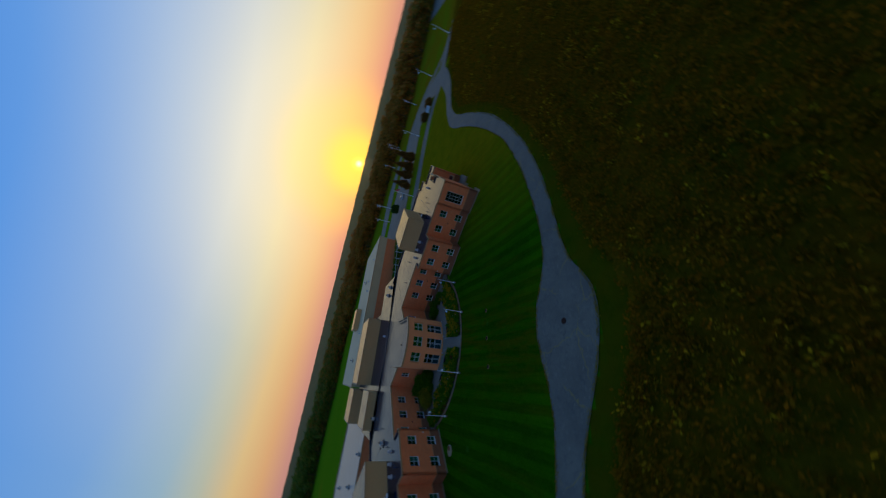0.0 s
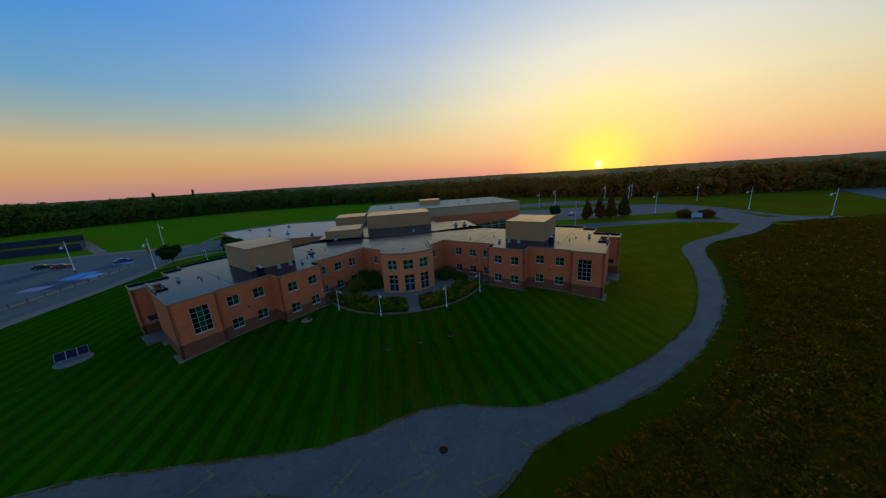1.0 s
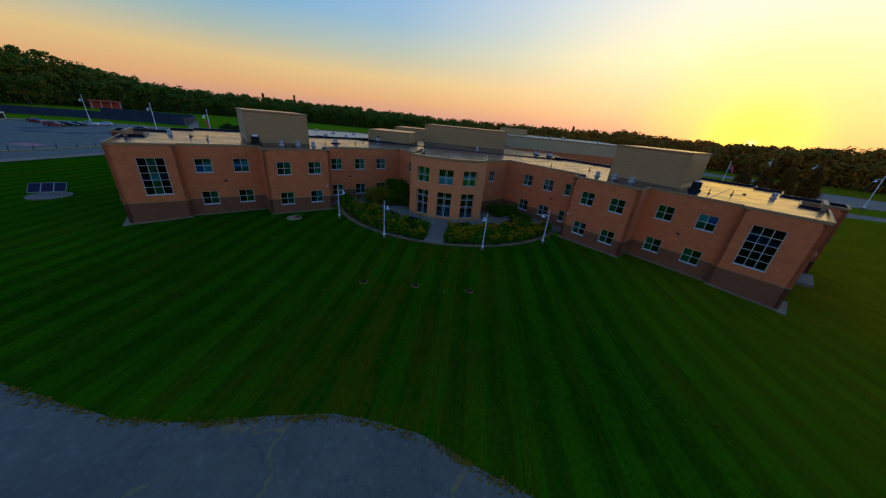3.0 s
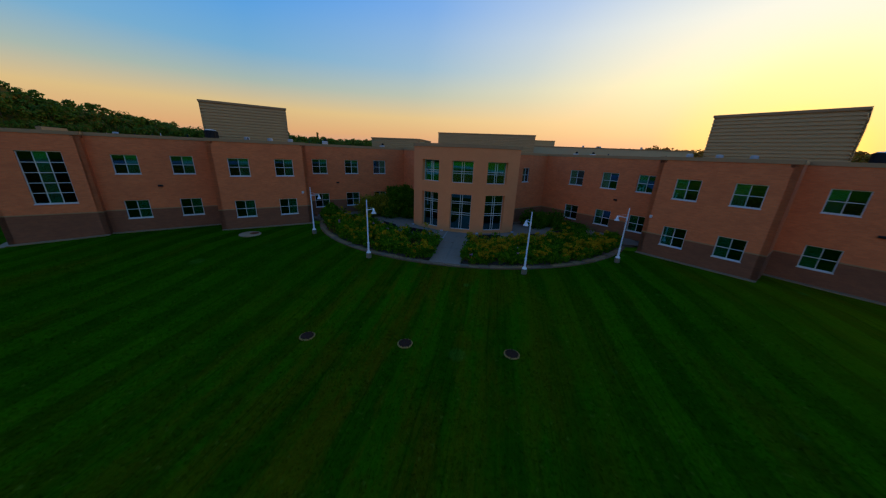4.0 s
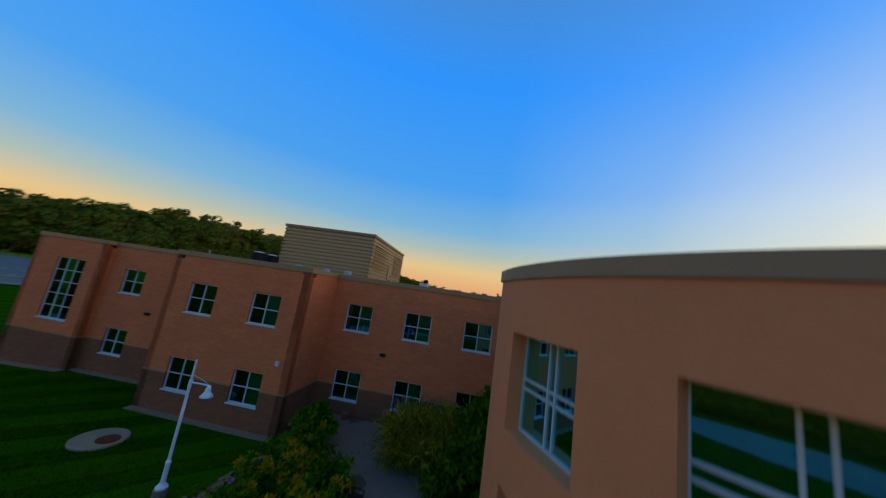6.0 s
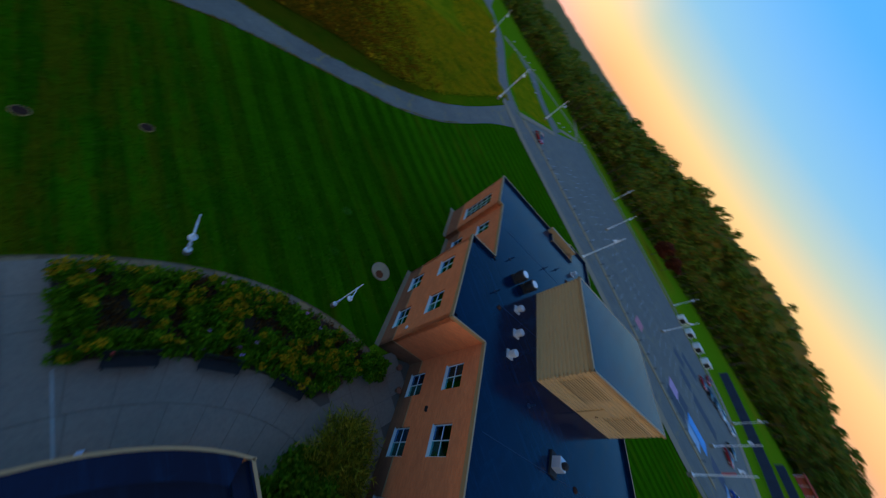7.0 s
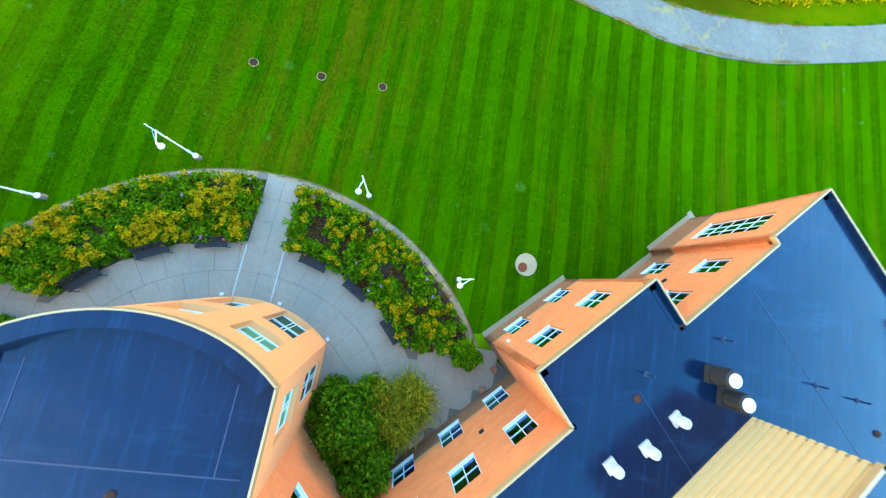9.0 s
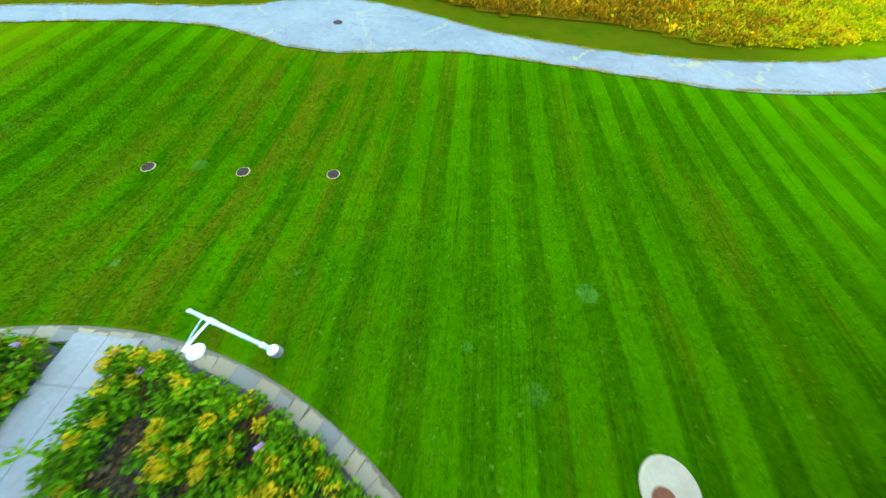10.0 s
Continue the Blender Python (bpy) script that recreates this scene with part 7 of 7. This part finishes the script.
house = make_house(20, "low white house with a dark gabled roof beyond the road")
house.matrix_basis = pose(291, 42, 0, 0, 0, -50)
copy_thing(house, pose(296, 16, 0, 0, 0, -42))
upole = thing("utility_pole", "grey wooden utility pole with a crossarm", "utility pole", "utility poles", at=(256, 60, 0), turn=40)
part("pole", lathe([(0.16, -0.5), (0.14, 5), (0.11, 10.0), (0.05, 10.1)], 10), BARK, upole)
part("crossarm", box(-1.1, 1.1, -0.06, 0.06, 9.2, 9.35), BARK, upole)
copy_thing(upole, pose(290, 108, 0, 0, 0, 40))
wires = thing("power_line", "two thin power wires slung between poles", "power line")
for k in (-0.7, 0.7):
    bm = bmesh.new()
    tube(bm, [(256 + 34 * t + k * 0.7, 60 + 48 * t - k * 0.6, 9.35 - 1.6 * 4 * t * (1 - t)) for t in [i / 10 for i in range(11)]], 0.03, 5)
    part("wire", bm, BLACK_METAL, wires)
YELLOW = material("yellow_barrier_paint", two_scale((0.55, 0.36, 0.03), (0.48, 0.31, 0.03), (0.3, 0.2, 0.03), 2, 9, 0.3), 0.6)
barrier = thing("road_barrier", "yellow swing barrier with a red end disc beside the drive", "barrier", at=(170, 13, 0), turn=-20)
part("post", lathe([(0.11, -0.2), (0.11, 1.1), (0.02, 1.15)], 12), YELLOW, barrier)
part("arm", box(0.0, 4.6, -0.06, 0.06, 0.85, 1.0), YELLOW, barrier)
part("disc", shift(lathe([(0.01, -0.03), (0.4, -0.03), (0.4, 0.03), (0.01, 0.03)], 16), Matrix.Translation((4.6, 0, 0.95)) @ Matrix.Rotation(math.pi / 2, 4, "X")), POST_RED, barrier, "red disc")

# sign, flag and shrubs by the east drive
PALE_BLUE = material("pale_blue_sign", two_scale((0.35, 0.5, 0.62), (0.3, 0.45, 0.58), (0.25, 0.36, 0.45), 1, 6, 0.3), 0.6)
sign = thing("sign_board", "pale blue sign board between two rounded shrubs", "sign", at=(116.5, 47.6, 0), turn=-30)
part("board", box(-1.7, 1.7, -0.1, 0.1, 0.5, 2.2, 0.02), PALE_BLUE, sign)
for x in (-1.5, 1.5):
    part("leg", box(x - 0.1, x + 0.1, -0.08, 0.08, -0.2, 0.5), SHED, sign)
flag = thing("flagpole", "tall white flagpole with a hanging flag", "flagpole", at=(69.0, 56.0, 0))
part("pole", lathe([(0.11, -0.2), (0.1, 1), (0.06, 9.3), (0.07, 9.4), (0.01, 9.48)], 12), POLE, flag)
bm = bmesh.new()
cols = [[bm.verts.new((0.1 + 1.5 * i / 6, 0.12 * math.sin(i * 1.3), 8.9 - 0.05 * i * i - 1.1 * k)) for i in range(7)] for k in range(2)]
for i in range(6):
    bm.faces.new((cols[0][i], cols[0][i + 1], cols[1][i + 1], cols[1][i]))
part("flag", bm, BANNER, flag, "limp red flag")


def tree(kind, at, h, r, seed, mat, label, count=7000, leaf=0.35, cone=False):
    rng = random.Random(seed)
    lobes = []
    if cone:
        for i in range(7):
            t = i / 6
            for k in range(3 if i < 5 else 1):
                an, rr = rng.uniform(0, 6.28), r * (1 - t * 0.85) * 0.42
                lobes.append((rr * math.cos(an), rr * math.sin(an), h * (0.22 + 0.70 * t), r * (1 - t * 0.78) * 0.72, h * 0.13))
    else:
        for i in range(11):
            an, t = rng.uniform(0, 6.28), rng.uniform(0.0, 1.0)
            rr = r * 0.62 * math.sin(0.5 + 2.2 * t)
            lobes.append((rr * math.cos(an), rr * math.sin(an), h * (0.42 + 0.42 * t), r * rng.uniform(0.38, 0.55), h * rng.uniform(0.13, 0.19)))
    return leafy(kind, lobes, count, leaf, mat, label, "tree", seed, trunk=(0.16, h * 0.72), at=at)


GREEN_TREE = leaf_material("green_tree_leaves", [(0.15, (0.012, 0.045, 0.007)), (0.6, (0.028, 0.085, 0.011)), (0.9, (0.05, 0.12, 0.016))], 0.5)
# backlight at dusk put into the leaf colour, lighter and redder
DUSK_TREE = leaf_material("dusk_glow_leaves", [(0.2, (0.10, 0.060, 0.012)), (0.55, (0.19, 0.095, 0.016)), (0.9, (0.28, 0.11, 0.018))], 0.4)
tree("tree", (-73, 58.5), 6.2, 3.0, 41, GREEN_TREE, "round green tree beside the lane")
tree("tree", (-56, 60.5), 7.0, 3.3, 42, GREEN_TREE, "round dark green tree behind the wing")
for i, (x, y) in enumerate(((81.2, 65.5), (86.6, 64.8), (91.6, 64.4), (97.6, 63.8))):
    tree("tree", (x, y), 9.8 + 0.7 * i, 2.0 + 0.1 * i, 51 + i, DUSK_TREE, "dense cone-shaped tree in a row by the road", cone=True)
tree("tree", (75.0, 81.0), 5.5, 2.6, 58, GREEN_TREE, "small round tree by the car park")
for i, (x, y) in enumerate(((115.6, 52.0), (121.4, 48.0))):
    leafy("shrub", [(0, 0, 1.5, 2.4, 1.5), (1.2, 0.6, 1.3, 1.7, 1.2), (-1.2, -0.4, 1.4, 1.8, 1.3)], 5000, 0.28, DUSK_TREE, "broad rounded shrub beside the drive", "shrub", 61 + i, at=(x, y))


# ---- meadow growth, woods and the far canopy ----
def tufts(name, count, region, seed, size, mat, label, tall=0.5, gold=0.0):
    rng = np.random.default_rng(seed)
    pts = []
    while len(pts) < count:
        x, y = rng.uniform(*region[0]), rng.uniform(*region[1])
        rim = min(x - region[0][0], region[0][1] - x) + 4 * noise.noise((x * 0.1, y * 0.1, 2))
        if rng.uniform(0, 14) < rim and in_meadow(x, y):
            pts.append((x, y))
    C, S, I = [], [], []
    for x, y in pts:
        z = ground_z(x, y)
        patch = 0.5 + 0.5 * noise.noise((x * 0.13, y * 0.13, 4))
        n = int(5 + 5 * patch)
        C.append(np.c_[x + rng.normal(size=n) * 0.35, y + rng.normal(size=n) * 0.35, z + 0.1 + tall * rng.uniform(0.1, 1, n) * (0.6 + patch)])
        S.append(rng.uniform(0.5, 1.2, n) * size)
        I.append(np.zeros(n) + (rng.uniform() < gold * 5 * patch ** 3 * (0.4 + max(0.0, noise.noise((x * 0.4, y * 0.4, 9))))))
    v, f = leaf_quads(np.concatenate(C), np.concatenate(S), rng, 0.0, 1.6)
    return tagged(array_mesh(name, v, f, [mat, GOLD], index=np.concatenate(I)), label, "meadow plants", kind="stuff")


tufts("meadow_plants", 19500, ((-46, 76), (-75, 10)), 71, 0.24, TUFT, "waist-high brown grasses and goldenrod in the meadow", 0.7, 0.08)
tufts("meadow_plants", 5500, ((-134, -72), (-105, -40)), 72, 0.22, TUFT_WEST, "waist-high brown grasses and goldenrod in the meadow", 0.6, 0.2)
tufts("meadow_plants", 6500, ((62, 158), (-75, 26)), 73, 0.30, TUFT, "waist-high brown grasses and goldenrod in the meadow", 0.5, 0.08)
tufts("meadow_plants", 12500, ((-92, -26), (-64, -26)), 74, 0.17, TUFT_WEST, "waist-high goldenrod in full yellow flower in the meadow", 0.5, 0.42)

EDGE = [(-180, 340), (-150, 330), (-128, 245), (-112, 222), (-98, 212), (-88, 232), (-75, 275), (-60, 320), (-45, 330), (-25, 300), (-5, 262), (15, 240), (35, 222), (50, 214), (62, 228), (72, 285), (80, 335), (95, 350), (110, 370), (150, 340), (180, 340)]


def wood_edge(az):
    return np.interp(az, [e[0] for e in EDGE], [e[1] for e in EDGE])


def skyline_lift(az):
    """Lift of the western tree rows, fitted to the skyline the camera sees."""
    return float(np.interp(az, [-150, -130, -115, -92, -74, -64, -50], [0, 2, 4, 15, 20, 12, 0]))


def woods():
    """Rows of rounded, lobed crowns on trunks; a pine stands up here and there."""
    rng = np.random.default_rng(81)
    C, S, N, TV, TF = [], [], [], [], []
    for row in range(5):
        az = -180.0
        while az < 180.0:
            r = float(wood_edge(az)) + row * 10 + rng.uniform(-4, 4) + 9 * noise.noise((az * 0.11, row, 0))
            a = math.radians(az)
            x, y = r * math.sin(a), r * math.cos(a)
            tall = float(np.interp(az, [-180, -140, -120, -104, -92, -60, -50, -40, -25, -10, 15, 28, 35, 50, 65, 180], [1.1, 1.05, 1.2, 1.5, 1.95, 1.65, 1.30, 1.25, 1.25, 1.0, 1.0, 1.15, 0.95, 1.1, 1.2, 1.1]))
            h, w = rng.uniform(13.0, 18.0) * tall * (0.75 if row == 0 else 1.0), rng.uniform(4.2, 7.2)
            n = (420, 400, 340, 300, 220)[row]
            rise = skyline_lift(az) * row / 4
            pine = rng.uniform() < 0.008
            if pine:
                t = rng.uniform(0.12, 1.0, n) ** 0.8
                an, rr = rng.uniform(0, 6.28, n), w * 0.55 * (1.04 - t) * rng.uniform(0.5, 1.05, n)
                c = np.c_[rr * np.cos(an), rr * np.sin(an), h * 1.06 * t]
                d = np.c_[np.cos(an), np.sin(an), np.full(n, 0.3)]
            else:
                lob = rng.integers(0, 7, n)
                lc = np.c_[rng.normal(size=7) * w * 0.36, rng.normal(size=7) * w * 0.36, h * rng.uniform(0.36, 0.80, 7)]
                lr = rng.uniform(0.40, 0.66, 7) * w
                lc[0], lr[0] = (0, 0, h * 0.76), w * 0.62
                d = rng.normal(size=(n, 3))
                d[:, 2] = np.abs(d[:, 2]) * np.where(rng.uniform(size=n) < 0.72, 1, -1)
                d /= np.linalg.norm(d, axis=1)[:, None]
                rad = lr[lob][:, None] * rng.uniform(0.72, 1.06, n)[:, None]
                c = lc[lob] + d * rad * np.array([1, 1, 0.86])
                low = rng.uniform(size=n) < (0.16 if row == 0 else 0.05)
                c[low, 2] = rng.uniform(0.3, h * 0.4, low.sum())
            C.append(c + np.array([x, y, rise]))
            face = d + np.array([0, 0, 0.45]) + 0.45 * rng.normal(size=(n, 3))
            N.append(face / np.linalg.norm(face, axis=1)[:, None])
            S.append(rng.uniform(0.55, 1.2, n) * (1.0, 1.1, 1.3, 1.45, 1.7)[row])
            b = len(TV) * 8
            q = 0.22
            TV.append([(x + sx * q * t, y + sy * q * t, z) for z, t in ((-1, 1.3), (rise + h * 0.6, 0.6)) for sx, sy in ((-1, -1), (1, -1), (1, 1), (-1, 1))])
            TF += [(b + i, b + (i + 1) % 4, b + 4 + (i + 1) % 4, b + 4 + i) for i in range(4)]
            az += math.degrees(rng.uniform(4.6, 7.4) / r)
    v, f = leaf_quads(np.concatenate(C), np.concatenate(S), rng, face=np.concatenate(N))
    tv = np.array(TV).reshape(-1, 3)
    tf = np.array(TF) + len(v)
    # only the sector towards the sun takes the glow-coloured leaves
    az = np.degrees(np.arctan2(v[::4, 0], v[::4, 1]))
    sunward = (az > 2 + 9 * rng.normal(size=len(f))) & (az < 78 + 9 * rng.normal(size=len(f)))
    idx = np.r_[np.where(sunward, 2, 0), np.ones(len(tf))]
    tagged(array_mesh("woods", np.r_[v, tv], np.r_[f, tf], [WOOD_LEAF, BARK, SUN_GLOW_LEAF], index=idx), "mixed green and autumn woods on the horizon, sunset glow painted into the sunward leaves", "woods", kind="stuff")


woods()


def far_canopy():
    rng = np.random.default_rng(83)
    radii = [8, 16, 26, 36, 48, 62, 80, 105, 140, 190, 260, 360, 500, 700, 950, 1300, 1800, 2600, 3600]
    n = 720
    V = []
    for k, dr in enumerate(radii):
        for i in range(n):
            az = -180 + 360 * i / n
            r = float(wood_edge(az)) + dr
            a = math.radians(az + rng.uniform(-0.2, 0.2))
            # western ridge raised to fit the camera's skyline
            ridge = 0.042 * max(0.0, dr - 140) * float(np.interp(az, [-165, -145, -95, -62, -50, -42], [0, 1, 1, 0.8, 0.25, 0.0])) * (1 - 0.6 * smooth_step(900, 3600, dr))
            z = 11.0 + 1.6 * skyline_lift(az) + ridge - horizon_drop(r * math.sin(a), r * math.cos(a), 380) + rng.uniform(-2.2, 2.6) + 2.0 * noise.noise((az * 0.2, dr * 0.02, 1)) + 3.0 * min(1, dr / 900) * noise.noise((az * 0.03, dr * 0.001, 5))
            z = z * smooth_step(-6, 40, dr) - 2.0 * (1 - smooth_step(4, 36, dr))
            V.append((r * math.sin(a), r * math.cos(a), z))
    F = [(k * n + i, k * n + (i + 1) % n, (k + 1) * n + (i + 1) % n, (k + 1) * n + i) for k in range(len(radii) - 1) for i in range(n)]
    tagged(array_mesh("far_woods", V, F, CANOPY), "distant tree canopy rolling out to the horizon", "woods", kind="stuff")


far_canopy()
tree("tree", (-201, 12), 11.0, 4.6, 91, RED_LEAF, "reddish autumn tree at the wood's edge", 4000, 0.7)
tree("tree", (-203, 22), 10.0, 4.2, 92, RED_LEAF, "reddish autumn tree at the wood's edge", 4000, 0.7)
mast = thing("radio_mast", "thin lattice mast far beyond the woods", "mast", at=(-420, 10, 0))
bm = bmesh.new()
for k in range(3):
    an = k * 2.094
    tube(bm, [(0.5 * math.cos(an), 0.5 * math.sin(an), 0), (0.3 * math.cos(an), 0.3 * math.sin(an), 52)], 0.16, 5)
for z in range(4, 52, 4):
    tube(bm, [(0.5, 0, z), (-0.25, 0.43, z + 2), (-0.25, -0.43, z + 4)], 0.1, 4)
part("lattice", bm, BLACK_METAL, mast)


# ---- grass blades where the camera passes low over the lawn ----
def grass(count, region, seed):
    rng = np.random.default_rng(seed)
    x, y = rng.uniform(*region[0], count), rng.uniform(*region[1], count)
    keep = np.hypot(x, y - 17.5) > 17.75
    rim = np.minimum(np.minimum(x - region[0][0], region[0][1] - x), np.minimum(y - region[1][0], region[1][1] - y))
    keep &= rng.uniform(0, 7.0, count) < rim
    keep &= y > np.interp(x, [p[0] for p in PATH_LAWN], [p[1] for p in PATH_LAWN]) + 0.1
    x, y = x[keep], y[keep]
    z = np.array([ground_z(a, b) for a, b in zip(x, y)])
    n = len(x)
    h, w = rng.uniform(0.05, 0.11, n), rng.uniform(0.012, 0.03, n)
    an = rng.uniform(0, 6.283, n)
    lean = rng.normal(size=(n, 2)) * 0.045
    base = np.c_[x, y, z - 0.01]
    side = np.c_[np.cos(an) * w, np.sin(an) * w, np.zeros(n)]
    tip = base + np.c_[lean, h]
    v = np.stack([base - side, base + side, tip], 1).reshape(-1, 3)
    tagged(array_mesh("grass", v, np.arange(3 * n).reshape(n, 3), BLADE), "short mown grass blades of the lawn", "grass", kind="stuff")


BLADE = material("grass_blades", lawn_colour, 0.95, 0.0, 0.0)
grass(330000, ((-32, 20), (-24, 9)), 95)


def litter(count, seed):
    """Dry leaves and grass clippings blown along both edges of the path."""
    rng = np.random.default_rng(seed)
    C = []
    for line, sign in ((PATH_LAWN, 1), (PATH_MEADOW, -1)):
        pts = np.array(line)
        t = rng.uniform(0, 1, count)
        x = -46 + 112 * t
        y = np.interp(x, pts[:, 0], pts[:, 1]) - sign * np.abs(rng.normal(size=count)) * 0.16 + rng.normal(size=count) * 0.06
        keep = np.array([noise.noise((a * 0.55, sign * 3.0, 1.0)) for a in x]) + rng.uniform(-0.5, 0.5, count) > 0.12
        x, y = x[keep], y[keep]
        C.append(np.c_[x, y, [ground_z(a, b) + 0.06 for a, b in zip(x, y)]])
    c = np.concatenate(C)
    v, f = leaf_quads(c, rng.uniform(0.05, 0.15, len(c)), rng, 0.0)
    v[:, 2] = np.repeat(c[:, 2], 4) + (v[:, 2] - np.repeat(c[:, 2], 4)) * 0.25
    tagged(array_mesh("leaf_litter", v, f, LITTER), "dry yellow leaves and clippings along the path's edges", "leaf litter", kind="stuff")


LITTER = leaf_material("dry_litter", [(0.2, (0.10, 0.075, 0.012)), (0.5, (0.22, 0.13, 0.015)), (0.8, (0.32, 0.20, 0.03))], 0.8, 0.9, 0.0)
litter(16000, 97)
